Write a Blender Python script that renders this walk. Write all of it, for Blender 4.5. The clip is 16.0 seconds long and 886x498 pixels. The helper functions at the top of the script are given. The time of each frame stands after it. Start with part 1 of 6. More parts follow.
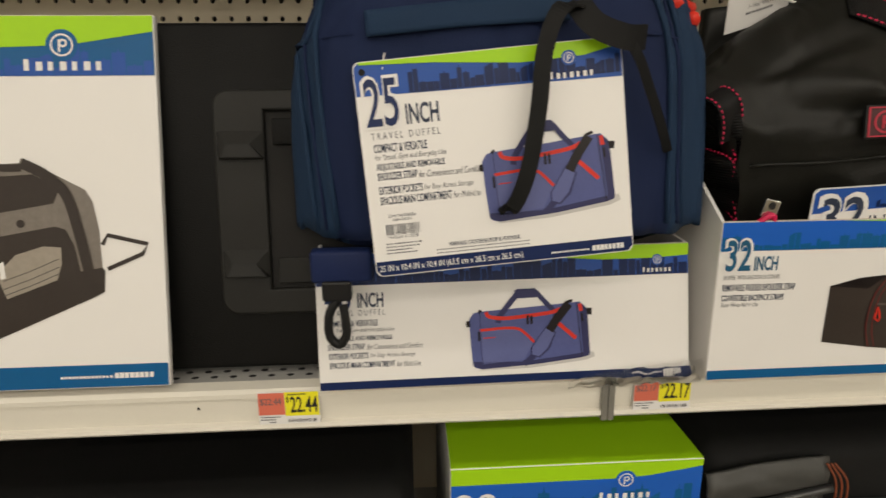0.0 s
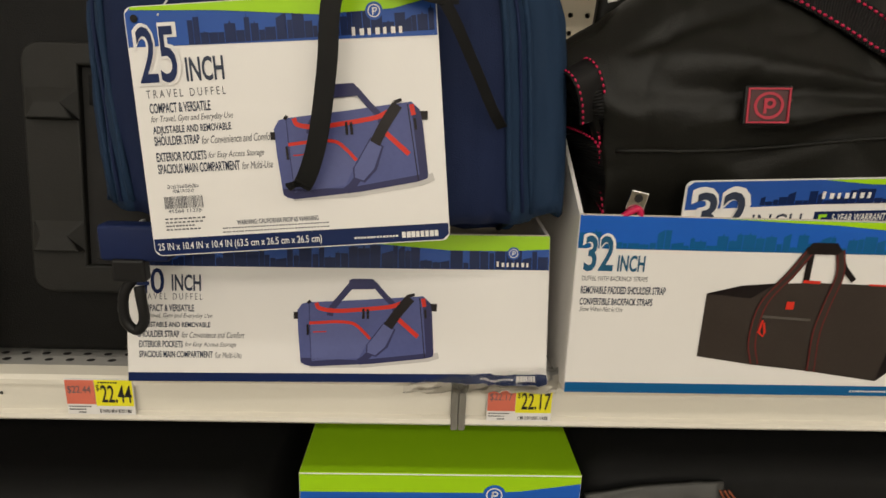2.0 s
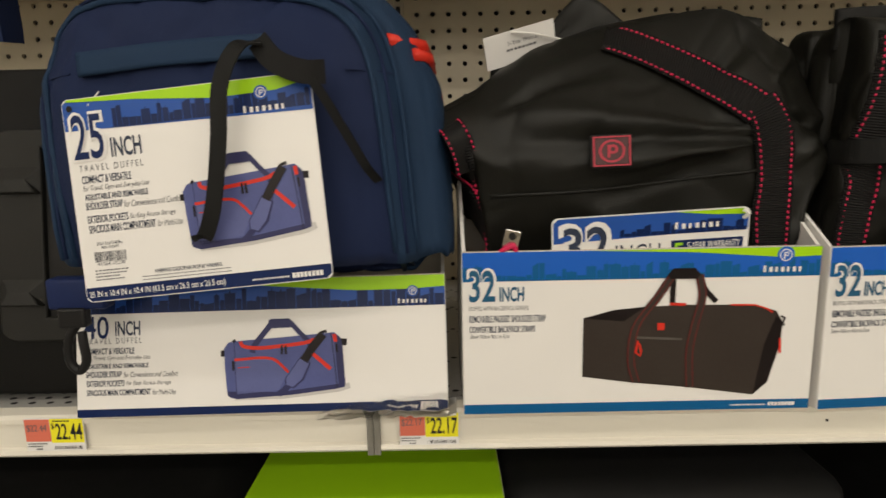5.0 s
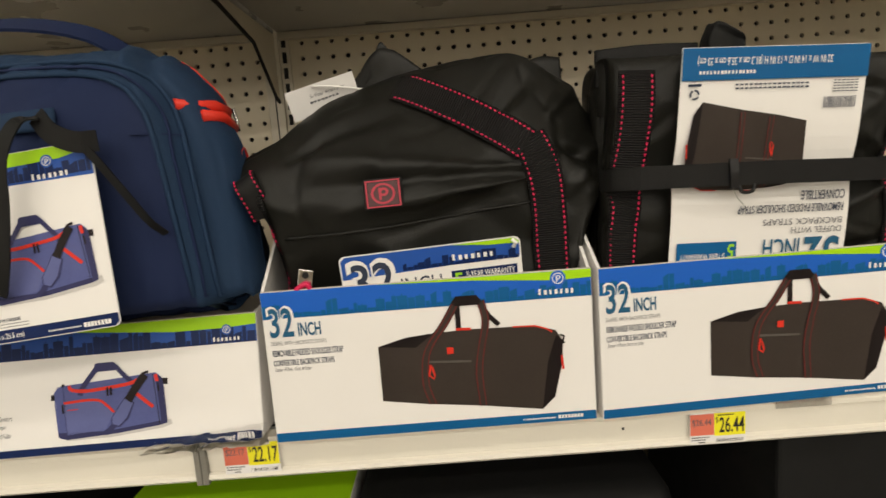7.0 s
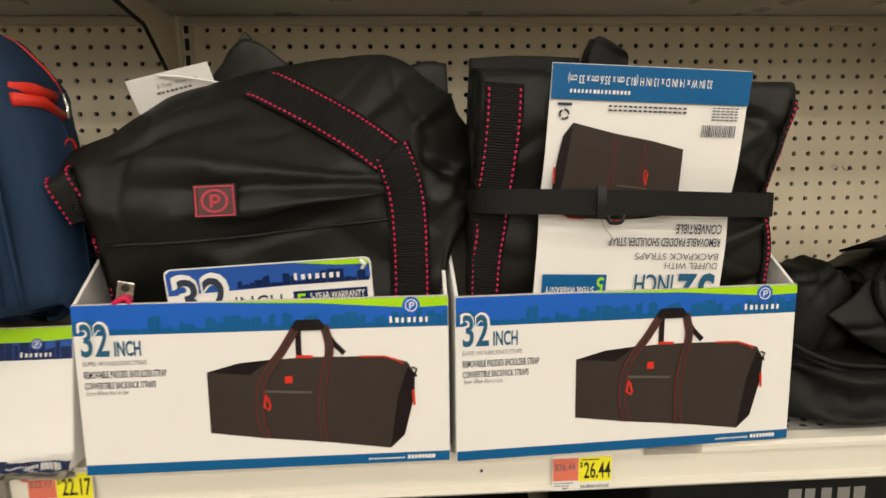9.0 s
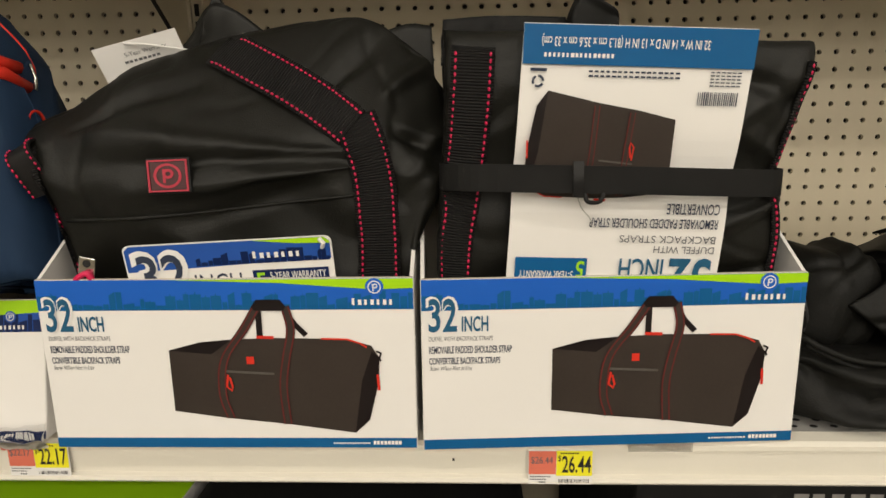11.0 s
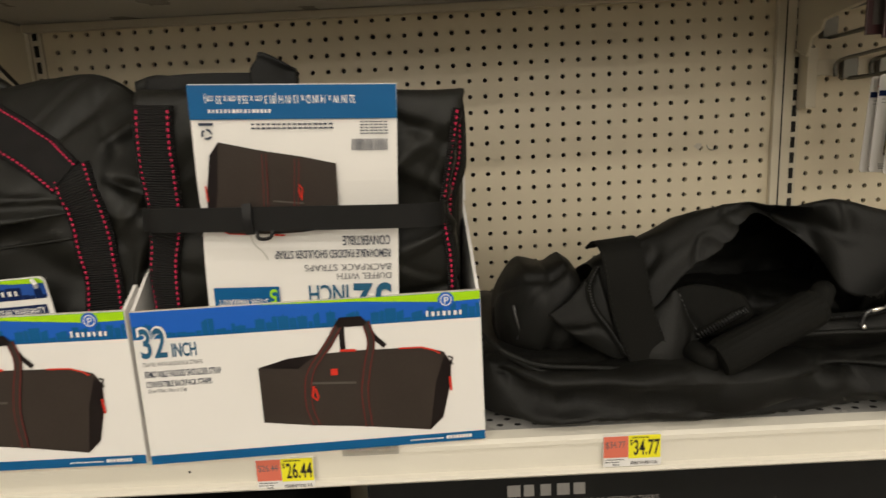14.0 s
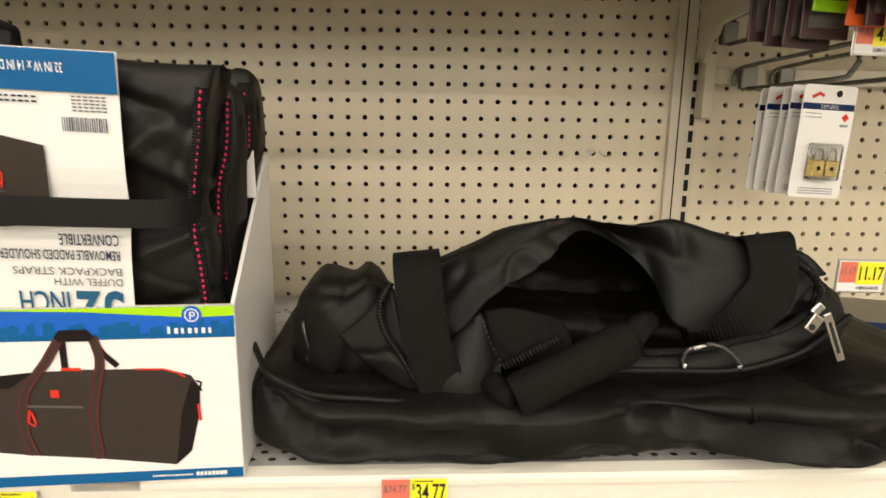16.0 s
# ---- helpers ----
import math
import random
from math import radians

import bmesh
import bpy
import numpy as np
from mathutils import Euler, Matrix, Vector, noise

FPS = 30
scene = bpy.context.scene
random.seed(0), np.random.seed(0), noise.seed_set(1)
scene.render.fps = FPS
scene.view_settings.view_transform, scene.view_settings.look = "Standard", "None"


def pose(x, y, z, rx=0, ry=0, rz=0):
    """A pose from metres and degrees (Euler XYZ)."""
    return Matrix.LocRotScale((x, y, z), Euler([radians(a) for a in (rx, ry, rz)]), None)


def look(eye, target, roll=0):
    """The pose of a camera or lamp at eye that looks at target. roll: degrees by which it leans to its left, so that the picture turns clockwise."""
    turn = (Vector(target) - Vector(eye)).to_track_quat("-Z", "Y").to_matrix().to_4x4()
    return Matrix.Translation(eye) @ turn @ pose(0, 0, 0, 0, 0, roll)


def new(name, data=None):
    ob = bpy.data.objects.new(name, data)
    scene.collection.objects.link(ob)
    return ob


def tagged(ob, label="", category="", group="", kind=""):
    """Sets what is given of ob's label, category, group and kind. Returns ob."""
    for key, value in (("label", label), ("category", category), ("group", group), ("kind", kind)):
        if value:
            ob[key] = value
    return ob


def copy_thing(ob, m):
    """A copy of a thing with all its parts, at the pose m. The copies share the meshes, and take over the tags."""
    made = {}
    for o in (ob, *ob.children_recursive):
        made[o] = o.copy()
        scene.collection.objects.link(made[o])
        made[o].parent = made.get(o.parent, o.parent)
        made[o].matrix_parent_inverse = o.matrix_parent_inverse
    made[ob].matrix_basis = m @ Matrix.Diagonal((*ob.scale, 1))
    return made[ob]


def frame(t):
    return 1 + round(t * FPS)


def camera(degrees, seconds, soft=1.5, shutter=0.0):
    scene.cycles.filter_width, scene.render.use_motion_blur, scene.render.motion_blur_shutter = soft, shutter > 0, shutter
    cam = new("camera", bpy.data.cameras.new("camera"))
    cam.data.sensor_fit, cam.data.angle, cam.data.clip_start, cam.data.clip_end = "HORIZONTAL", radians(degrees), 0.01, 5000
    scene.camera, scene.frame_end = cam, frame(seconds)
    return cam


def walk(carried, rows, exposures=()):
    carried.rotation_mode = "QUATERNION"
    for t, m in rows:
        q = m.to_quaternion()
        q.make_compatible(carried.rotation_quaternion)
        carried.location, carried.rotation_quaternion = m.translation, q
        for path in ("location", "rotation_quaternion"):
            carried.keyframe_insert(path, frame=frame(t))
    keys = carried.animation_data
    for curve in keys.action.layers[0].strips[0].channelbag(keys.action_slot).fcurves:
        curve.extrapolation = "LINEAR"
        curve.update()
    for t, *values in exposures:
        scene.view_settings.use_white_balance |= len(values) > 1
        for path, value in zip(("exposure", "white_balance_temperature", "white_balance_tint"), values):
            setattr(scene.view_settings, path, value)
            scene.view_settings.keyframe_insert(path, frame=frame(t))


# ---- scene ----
cam = camera(73.9, 16.0, 1.5, 0.5)
PATH = [
    (0, (-0.159, -0.45, 1.488), (-0.043, 1.482, 0.985), -0.5),
    (0.5, (-0.122, -0.449, 1.488), (0.022, 1.479, 0.977), -0.1),
    (1, (-0.088, -0.437, 1.483), (0.094, 1.487, 0.967), 0.7),
    (1.5, (-0.031, -0.419, 1.476), (0.134, 1.508, 0.965), 2.5),
    (2, (-0.017, -0.405, 1.472), (0.047, 1.521, 0.938), 1.9),
    (2.5, (-0.025, -0.4, 1.465), (0.018, 1.532, 0.948), 1.2),
    (3, (-0.017, -0.406, 1.477), (-0.014, 1.52, 0.938), 0.5),
    (3.2, (-0.017, -0.411, 1.474), (-0.002, 1.523, 0.963), 0.6),
    (5.5, (0.138, -0.484, 1.472), (0.083, 1.488, 1.142), -2.4),
    (6, (0.2, -0.5, 1.476), (0.107, 1.475, 1.177), -3.5),
    (6.5, (0.234, -0.509, 1.465), (0.186, 1.476, 1.226), -4.7),
    (7, (0.256, -0.505, 1.486), (0.242, 1.475, 1.204), -4.4),
    (7.5, (0.276, -0.518, 1.473), (0.318, 1.473, 1.284), -4.7),
    (8, (0.296, -0.505, 1.493), (0.342, 1.473, 1.202), -4.0),
    (8.5, (0.31, -0.478, 1.487), (0.424, 1.49, 1.146), -1.4),
    (9, (0.35, -0.457, 1.489), (0.459, 1.521, 1.212), -0.8),
    (9.2, (0.355, -0.446, 1.505), (0.471, 1.525, 1.186), -0.7),
    (11.5, (0.442, -0.426, 1.492), (0.342, 1.534, 1.103), -0.9),
    (12, (0.473, -0.446, 1.493), (0.413, 1.518, 1.117), -0.8),
    (12.5, (0.519, -0.465, 1.503), (0.468, 1.498, 1.127), -0.2),
    (13, (0.564, -0.468, 1.509), (0.508, 1.494, 1.126), -1.6),
    (13.5, (0.606, -0.477, 1.512), (0.571, 1.49, 1.151), -2.1),
    (14, (0.644, -0.473, 1.515), (0.64, 1.493, 1.145), -2.9),
    (14.5, (0.685, -0.45, 1.512), (0.749, 1.51, 1.121), -2.6),
    (15, (0.744, -0.437, 1.52), (0.868, 1.523, 1.144), 0.7),
    (15.5, (0.781, -0.411, 1.517), (0.868, 1.555, 1.158), 0.3),
    (16, (0.803, -0.402, 1.514), (0.894, 1.555, 1.11), 0.7),
]
walk(cam, [(t, look(eye, target, roll)) for t, eye, target, roll in PATH], [(0, -0.44), (3, -0.46), (5.5, -0.28), (7.5, -0.06), (9, -0.02), (11.5, -0.15), (13.5, -0.27), (14.5, -0.08), (15.2, 0.15), (16, 0.45)])


# ---------------------------------------------------------------- light
world = bpy.data.worlds.new("store_air")
world.use_nodes = True
scene.world = world
world.node_tree.nodes["Background"].inputs[0].default_value = (0.9, 0.95, 1.0, 1)
world.node_tree.nodes["Background"].inputs[1].default_value = 0.02
SHELF = 1.25          # top of the shelf walked along
BOARD = 0.522         # face of the perforated back board
CEIL = 4.3
STRIPS = ((-1.9, 80), (-4.3, 200), (-7.5, 380), (-12.0, 680), (-18.0, 1070))   # rows of tubes under the ceiling and their power


def tube_lamp(y, watts):
    data = bpy.data.lights.new("tube_light", "AREA")
    data.shape, data.size, data.size_y = "RECTANGLE", 11.0, 0.2
    data.energy, data.color = watts, (1.0, 0.93, 0.815)
    ob = new("tube_light", data)
    ob.matrix_world = look((0.4, y, CEIL - 0.16), (0.4, y, 0), 0)
    return ob


for y_row, power in STRIPS:
    tube_lamp(y_row, power)


# ---------------------------------------------------------------- materials
def shade(name, color, rough=0.5, metal=0.0, vary=0.12, scale=30.0, bump=0.0, bump_scale=400.0, spec=0.5, coat=0.0, island=0.0):
    m = bpy.data.materials.new(name)
    m.use_nodes = True
    nt = m.node_tree
    b = nt.nodes["Principled BSDF"]
    b.inputs["Metallic"].default_value = metal
    b.inputs["Specular IOR Level"].default_value = spec
    b.inputs["Coat Weight"].default_value = coat
    co = nt.nodes.new("ShaderNodeTexCoord")
    big = nt.nodes.new("ShaderNodeTexNoise")
    big.inputs["Scale"].default_value, big.inputs["Detail"].default_value = scale, 5
    fine = nt.nodes.new("ShaderNodeTexNoise")
    fine.inputs["Scale"].default_value, fine.inputs["Detail"].default_value = bump_scale, 3
    nt.links.new(co.outputs["Object"], big.inputs["Vector"])
    nt.links.new(co.outputs["Object"], fine.inputs["Vector"])
    mix = nt.nodes.new("ShaderNodeMix")
    mix.data_type = "RGBA"
    mix.inputs[6].default_value = (*[c * (1 - vary) for c in color], 1)
    mix.inputs[7].default_value = (*[min(1, c * (1 + vary)) for c in color], 1)
    add = nt.nodes.new("ShaderNodeMath")
    add.operation = "MULTIPLY_ADD"
    add.inputs[1].default_value = 0.35
    nt.links.new(fine.outputs["Fac"], add.inputs[0])
    half = nt.nodes.new("ShaderNodeMath")
    half.operation = "MULTIPLY"
    half.inputs[1].default_value = 0.65
    nt.links.new(big.outputs["Fac"], half.inputs[0])
    nt.links.new(half.outputs[0], add.inputs[2])
    nt.links.new(add.outputs[0], mix.inputs[0])
    nt.links.new(mix.outputs[2], b.inputs["Base Color"])
    ro = nt.nodes.new("ShaderNodeMapRange")
    ro.inputs["To Min"].default_value, ro.inputs["To Max"].default_value = max(0.02, rough - 0.12), min(1, rough + 0.12)
    nt.links.new(big.outputs["Fac"], ro.inputs["Value"])
    nt.links.new(ro.outputs[0], b.inputs["Roughness"])
    if bump:
        bp = nt.nodes.new("ShaderNodeBump")
        bp.inputs["Strength"].default_value, bp.inputs["Distance"].default_value = bump, 0.001
        nt.links.new(fine.outputs["Fac"], bp.inputs["Height"])
        nt.links.new(bp.outputs[0], b.inputs["Normal"])
    return m


def ribbed(name, color, rough, pitch, bump=0.8):
    """Woven webbing: ribs across the run of a strap, which is the V of its UV map in metres."""
    m = shade(name, color, rough, vary=0.2, scale=60, spec=0.25)
    nt = m.node_tree
    uv = nt.nodes.new("ShaderNodeUVMap")
    wave = nt.nodes.new("ShaderNodeTexWave")
    wave.bands_direction = "Y"
    wave.inputs["Scale"].default_value = 0.314 / pitch
    wave.inputs["Distortion"].default_value = 0.6
    nt.links.new(uv.outputs[0], wave.inputs["Vector"])
    bp = nt.nodes.new("ShaderNodeBump")
    bp.inputs["Strength"].default_value, bp.inputs["Distance"].default_value = bump, 0.0012
    nt.links.new(wave.outputs["Fac"], bp.inputs["Height"])
    nt.links.new(bp.outputs[0], nt.nodes["Principled BSDF"].inputs["Normal"])
    return m


PEG = shade("beige_hardboard", (0.65, 0.57, 0.42), 0.42, vary=0.05, scale=6, bump=0.08, bump_scale=300)
# near-black brown: the shade behind the pegboard holes, put into the colour
PEG_DARK = shade("dark_hole_backing", (0.06, 0.05, 0.04), 0.8)
STEEL = shade("beige_painted_steel", (0.60, 0.54, 0.42), 0.38, vary=0.05, scale=12, bump=0.05, bump_scale=600)
SLOT = shade("dark_slot", (0.012, 0.011, 0.01), 0.9)
LIP = shade("cream_price_rail", (0.74, 0.70, 0.61), 0.32, vary=0.05, scale=14, bump=0.05, bump_scale=500)
CAP = shade("grey_rail_cap", (0.19, 0.18, 0.155), 0.4, vary=0.1, scale=40)
DECK = shade("grey_shelf_deck", (0.42, 0.41, 0.39), 0.3, vary=0.06, scale=10)
CARD = shade("white_coated_card", (0.80, 0.775, 0.745), 0.38, vary=0.025, scale=18, bump=0.03, bump_scale=700)
CARD_RAW = shade("raw_grey_card", (0.55, 0.50, 0.42), 0.75, vary=0.1, scale=40, bump=0.1)
BLUE = shade("print_blue", (0.015, 0.11, 0.50), 0.35, vary=0.06, scale=40, spec=0.2)
TEAL = shade("print_teal", (0.006, 0.10, 0.27), 0.35, vary=0.06, scale=40, spec=0.2)
NAVY = shade("print_navy", (0.0045, 0.016, 0.080), 0.35, vary=0.08, scale=40, spec=0.2)
INDIGO = shade("print_indigo", (0.022, 0.085, 0.36), 0.35, vary=0.06, scale=40, spec=0.2)
LIME = shade("print_lime", (0.36, 0.66, 0.01), 0.35, vary=0.04, scale=30, spec=0.2)
INK = shade("print_ink", (0.035, 0.045, 0.075), 0.4, spec=0.2)
INK_TEAL = shade("print_teal_ink", (0.02, 0.10, 0.19), 0.4, spec=0.2)
GREY_INK = shade("print_grey", (0.13, 0.13, 0.14), 0.45, spec=0.2)
PIC_BLACK = shade("picture_black", (0.040, 0.031, 0.026), 0.36, vary=0.25, scale=25, spec=0.2)
PIC_DARK = shade("picture_shadow", (0.012, 0.008, 0.008), 0.36, vary=0.2, scale=25, spec=0.2)
PIC_GREY = shade("picture_grey", (0.10, 0.09, 0.08), 0.36, vary=0.3, scale=120, spec=0.2)
PIC_SOFT = shade("picture_soft_shadow", (0.55, 0.53, 0.51), 0.4, vary=0.05)
PIC_BLUE = shade("picture_blue", (0.085, 0.10, 0.26), 0.36, vary=0.22, scale=45, spec=0.2)
PIC_PAD = shade("picture_pale_blue", (0.11, 0.125, 0.29), 0.36, vary=0.15, scale=60, spec=0.2)
PIC_NAVY = shade("picture_navy", (0.035, 0.036, 0.105), 0.36, vary=0.15, scale=25, spec=0.2)
PIC_RED = shade("picture_red", (0.62, 0.035, 0.02), 0.36, spec=0.2)
PIC_BROWN = shade("picture_brown", (0.13, 0.02, 0.018), 0.36, spec=0.2)
YELLOW = shade("price_yellow", (0.85, 0.78, 0.02), 0.4, vary=0.04)
CORAL = shade("price_coral", (0.68, 0.16, 0.10), 0.45, vary=0.05)
PAPER = shade("label_paper", (0.78, 0.76, 0.74), 0.5, vary=0.03)
INK_BLACK = shade("price_ink", (0.015, 0.015, 0.015), 0.5)
NYLON = shade("black_nylon", (0.0072, 0.0069, 0.0052), 0.47, vary=0.25, scale=12, bump=0.25, bump_scale=900, spec=0.25)
LEATHER = shade("black_vinyl", (0.0050, 0.0048, 0.0038), 0.56, vary=0.3, scale=14, bump=0.3, bump_scale=700, spec=0.24)
CANVAS = shade("black_canvas", (0.0055, 0.0053, 0.0043), 0.8, vary=0.25, scale=20, bump=0.5, bump_scale=1200, spec=0.15)
HARD = shade("black_moulded_plastic", (0.0022, 0.0021, 0.0018), 0.6, vary=0.2, scale=20, bump=0.3, bump_scale=800, spec=0.2)
HARD_SOFT = shade("charcoal_plastic", (0.0085, 0.008, 0.0064), 0.55, vary=0.12, scale=20, bump=0.15, bump_scale=900, spec=0.3)
SUIT = shade("black_suitcase_cloth", (0.004, 0.004, 0.0038), 0.75, vary=0.25, scale=30, bump=0.4, bump_scale=1000, spec=0.25)
CLOTH_NAVY = shade("navy_polyester", (0.0072, 0.0155, 0.056), 0.75, vary=0.16, scale=14, bump=0.5, bump_scale=1300, spec=0.25)
CLOTH_TEAL = shade("slate_blue_polyester", (0.0105, 0.030, 0.070), 0.75, vary=0.16, scale=14, bump=0.5, bump_scale=1300, spec=0.25)
WEB = ribbed("black_webbing", (0.0065, 0.006, 0.0058), 0.7, 0.0021)
WEB_PLAIN = ribbed("black_band", (0.0062, 0.006, 0.0056), 0.7, 0.0016, 0.4)
WEB_BLUE = ribbed("blue_webbing", (0.007, 0.016, 0.07), 0.6, 0.003)
RED = shade("red_thread", (0.58, 0.006, 0.070), 0.5, vary=0.1)
RUBBER_MAROON = shade("dark_maroon_rubber", (0.055, 0.010, 0.012), 0.5)
RUBBER_RED = shade("red_rubber", (0.42, 0.015, 0.04), 0.5)
RUBBER = shade("black_rubber", (0.008, 0.0075, 0.0075), 0.5, spec=0.3)
CHROME = shade("chrome", (0.75, 0.73, 0.70), 0.2, metal=1.0, vary=0.05)
WIRE = shade("galvanised_wire", (0.50, 0.49, 0.45), 0.32, metal=0.9, vary=0.1)
HOOK = shade("dull_zinc_wire", (0.20, 0.195, 0.175), 0.4, metal=0.8, vary=0.15)
BRASS = shade("brass", (0.78, 0.60, 0.24), 0.25, metal=1.0, vary=0.08)
ZIP = shade("black_zip_teeth", (0.03, 0.03, 0.03), 0.3, spec=0.8)
FLOOR = shade("polished_floor", (0.48, 0.46, 0.42), 0.25, vary=0.06, scale=3)
WALL = shade("grey_wall", (0.55, 0.54, 0.52), 0.8)
TILE = shade("ceiling_white", (0.75, 0.74, 0.72), 0.9)
ORANGE = shade("orange_plastic", (0.75, 0.12, 0.02), 0.4)
GREEN = shade("green_plastic", (0.30, 0.62, 0.01), 0.35)
PLUM = shade("plum_plastic", (0.05, 0.02, 0.02), 0.4)
WHITE_TIE = shade("white_nylon_tie", (0.75, 0.73, 0.70), 0.4)

FILM = bpy.data.materials.new("clear_film")
FILM.use_nodes = True
_b = FILM.node_tree.nodes["Principled BSDF"]
_b.inputs["Transmission Weight"].default_value, _b.inputs["Roughness"].default_value, _b.inputs["IOR"].default_value = 1.0, 0.16, 1.3


# ---------------------------------------------------------------- builders
def thing(name, m, label, category, group=""):
    ob = new(name)
    ob.empty_display_size = 0.05
    ob.matrix_world = m
    return tagged(ob, label, category, group)


def part(name, bm, material, parent, label="", smooth=False):
    me = bpy.data.meshes.new(name)
    bm.to_mesh(me)
    bm.free()
    for mt in material if isinstance(material, (list, tuple)) else [material]:
        me.materials.append(mt)
    if smooth:
        me.polygons.foreach_set("use_smooth", [True] * len(me.polygons))
    ob = new(name, me)
    ob.parent = parent
    return tagged(ob, label)


def setting(name, bm, material, label, smooth=False):
    ob = part(name, bm, material, None, label, smooth)
    return tagged(ob, kind="structure")


def block(bm, x0, x1, y0, y1, z0, z1, bevel=0.0, seg=2):
    got = bmesh.ops.create_cube(bm, size=1)["verts"]
    for v in got:
        v.co = Vector(((x0 + x1) / 2 + v.co.x * (x1 - x0), (y0 + y1) / 2 + v.co.y * (y1 - y0), (z0 + z1) / 2 + v.co.z * (z1 - z0)))
    if bevel:
        edges = {e for v in got for e in v.link_edges}
        bmesh.ops.bevel(bm, geom=list(edges), offset=bevel, segments=seg, affect="EDGES", profile=0.5)
    return bm


def box(*a, **k):
    return block(bmesh.new(), *a, **k)


def flat(bm, pts, n):
    """A printed patch in the local x-z plane, n metres proud of the face at y = 0."""
    f = bm.faces.new([bm.verts.new((x, -n, z)) for x, z in pts])
    f.normal_update()
    if f.normal.y > 0:
        f.normal_flip()
    return bm


def rect(bm, x0, x1, z0, z1, n):
    return flat(bm, [(x0, z0), (x1, z0), (x1, z1), (x0, z1)], n)


def disc(bm, x, z, r, n, inner=0.0, seg=28):
    ring = [(math.cos(k * 2 * math.pi / seg), math.sin(k * 2 * math.pi / seg)) for k in range(seg)]
    if not inner:
        return flat(bm, [(x + r * c, z + r * s) for c, s in ring], n)
    for k in range(seg):
        c, s = ring[k]
        c2, s2 = ring[(k + 1) % seg]
        flat(bm, [(x + r * c, z + r * s), (x + r * c2, z + r * s2), (x + inner * c2, z + inner * s2), (x + inner * c, z + inner * s)], n)
    return bm


def stroke(bm, pts, w, n, taper=1.0):
    """A drawn line of width w through points of the x-z plane."""
    p = [Vector((a, b)) for a, b in pts]
    left, right = [], []
    for i, q in enumerate(p):
        d = (p[min(i + 1, len(p) - 1)] - p[max(i - 1, 0)]).normalized()
        k = w / 2 * (1 + (taper - 1) * i / max(1, len(p) - 1))
        s = Vector((-d.y, d.x)) * k
        left.append(q + s)
        right.append(q - s)
    for i in range(len(p) - 1):
        flat(bm, [left[i], left[i + 1], right[i + 1], right[i]], n)
    return bm


def smooth_line(pts, steps=8):
    """Catmull-Rom through points of any dimension."""
    p = [np.array(q, float) for q in pts]
    p = [2 * p[0] - p[1]] + p + [2 * p[-1] - p[-2]]
    out = []
    for i in range(1, len(p) - 2):
        for k in range(steps):
            t = k / steps
            out.append(0.5 * (2 * p[i] + (p[i + 1] - p[i - 1]) * t + (2 * p[i - 1] - 5 * p[i] + 4 * p[i + 1] - p[i + 2]) * t * t
                              + (3 * p[i] - p[i - 1] - 3 * p[i + 1] + p[i + 2]) * t ** 3))
    out.append(p[-2])
    return out


def words(name, text, x0, x1, z0, z1, material, parent, n=0.0008, bold=0.0, slant=0.0, flip=False):
    """Lettering that fills the given rectangle of the local x-z plane."""
    cu = bpy.data.curves.new(name, "FONT")
    cu.body, cu.resolution_u, cu.offset, cu.shear = text, 3, bold, slant
    tmp = bpy.data.objects.new(name, cu)
    me = bpy.data.meshes.new_from_object(tmp)
    bpy.data.objects.remove(tmp)
    bpy.data.curves.remove(cu)
    c = np.zeros(len(me.vertices) * 3)
    me.vertices.foreach_get("co", c)
    c = c.reshape(-1, 3)
    lo, hi = c.min(0), c.max(0)
    u = (c[:, 0] - lo[0]) / (hi[0] - lo[0])
    v = (c[:, 1] - lo[1]) / (hi[1] - lo[1])
    if flip:
        u, v = 1 - u, 1 - v
    c = np.stack([x0 + u * (x1 - x0), np.full(len(c), -n), z0 + v * (z1 - z0)], 1)
    me.vertices.foreach_set("co", c.ravel())
    me.update()
    me.materials.append(material)
    ob = new(name, me)
    ob.parent = parent
    return ob


def fine_print(ob):
    """Marks what is too small to tell apart."""
    return tagged(ob, kind="stuff")


def bars(bm, x0, x1, z0, z1, count, n, rng, gap=0.28):
    """A row of plain bars in place of writing that cannot be read."""
    w = (x1 - x0) / count
    for i in range(count):
        a = x0 + i * w
        rect(bm, a, a + w * (1 - gap * (0.6 + 0.8 * rng.random())), z0, z1, n)
    return bm


def tube(bm, pts, r, seg=8, close=True):
    p = [Vector(q) for q in pts]
    rings = []
    up = Vector((0.13, 0.21, 0.97)).normalized()
    for i, q in enumerate(p):
        d = (p[min(i + 1, len(p) - 1)] - p[max(i - 1, 0)]).normalized()
        a = d.cross(up)
        if a.length < 0.1:
            a = d.cross(Vector((1, 0, 0)))
        a.normalize()
        b = d.cross(a)
        rr = r[i] if isinstance(r, (list, tuple)) else r
        rings.append([bm.verts.new(q + rr * (a * math.cos(k * 2 * math.pi / seg) + b * math.sin(k * 2 * math.pi / seg))) for k in range(seg)])
    for i in range(len(rings) - 1):
        for k in range(seg):
            bm.faces.new((rings[i][k], rings[i][(k + 1) % seg], rings[i + 1][(k + 1) % seg], rings[i + 1][k]))
    if close:
        bm.faces.new(rings[0][::-1])
        bm.faces.new(rings[-1])
    bmesh.ops.recalc_face_normals(bm, faces=bm.faces)
    return bm


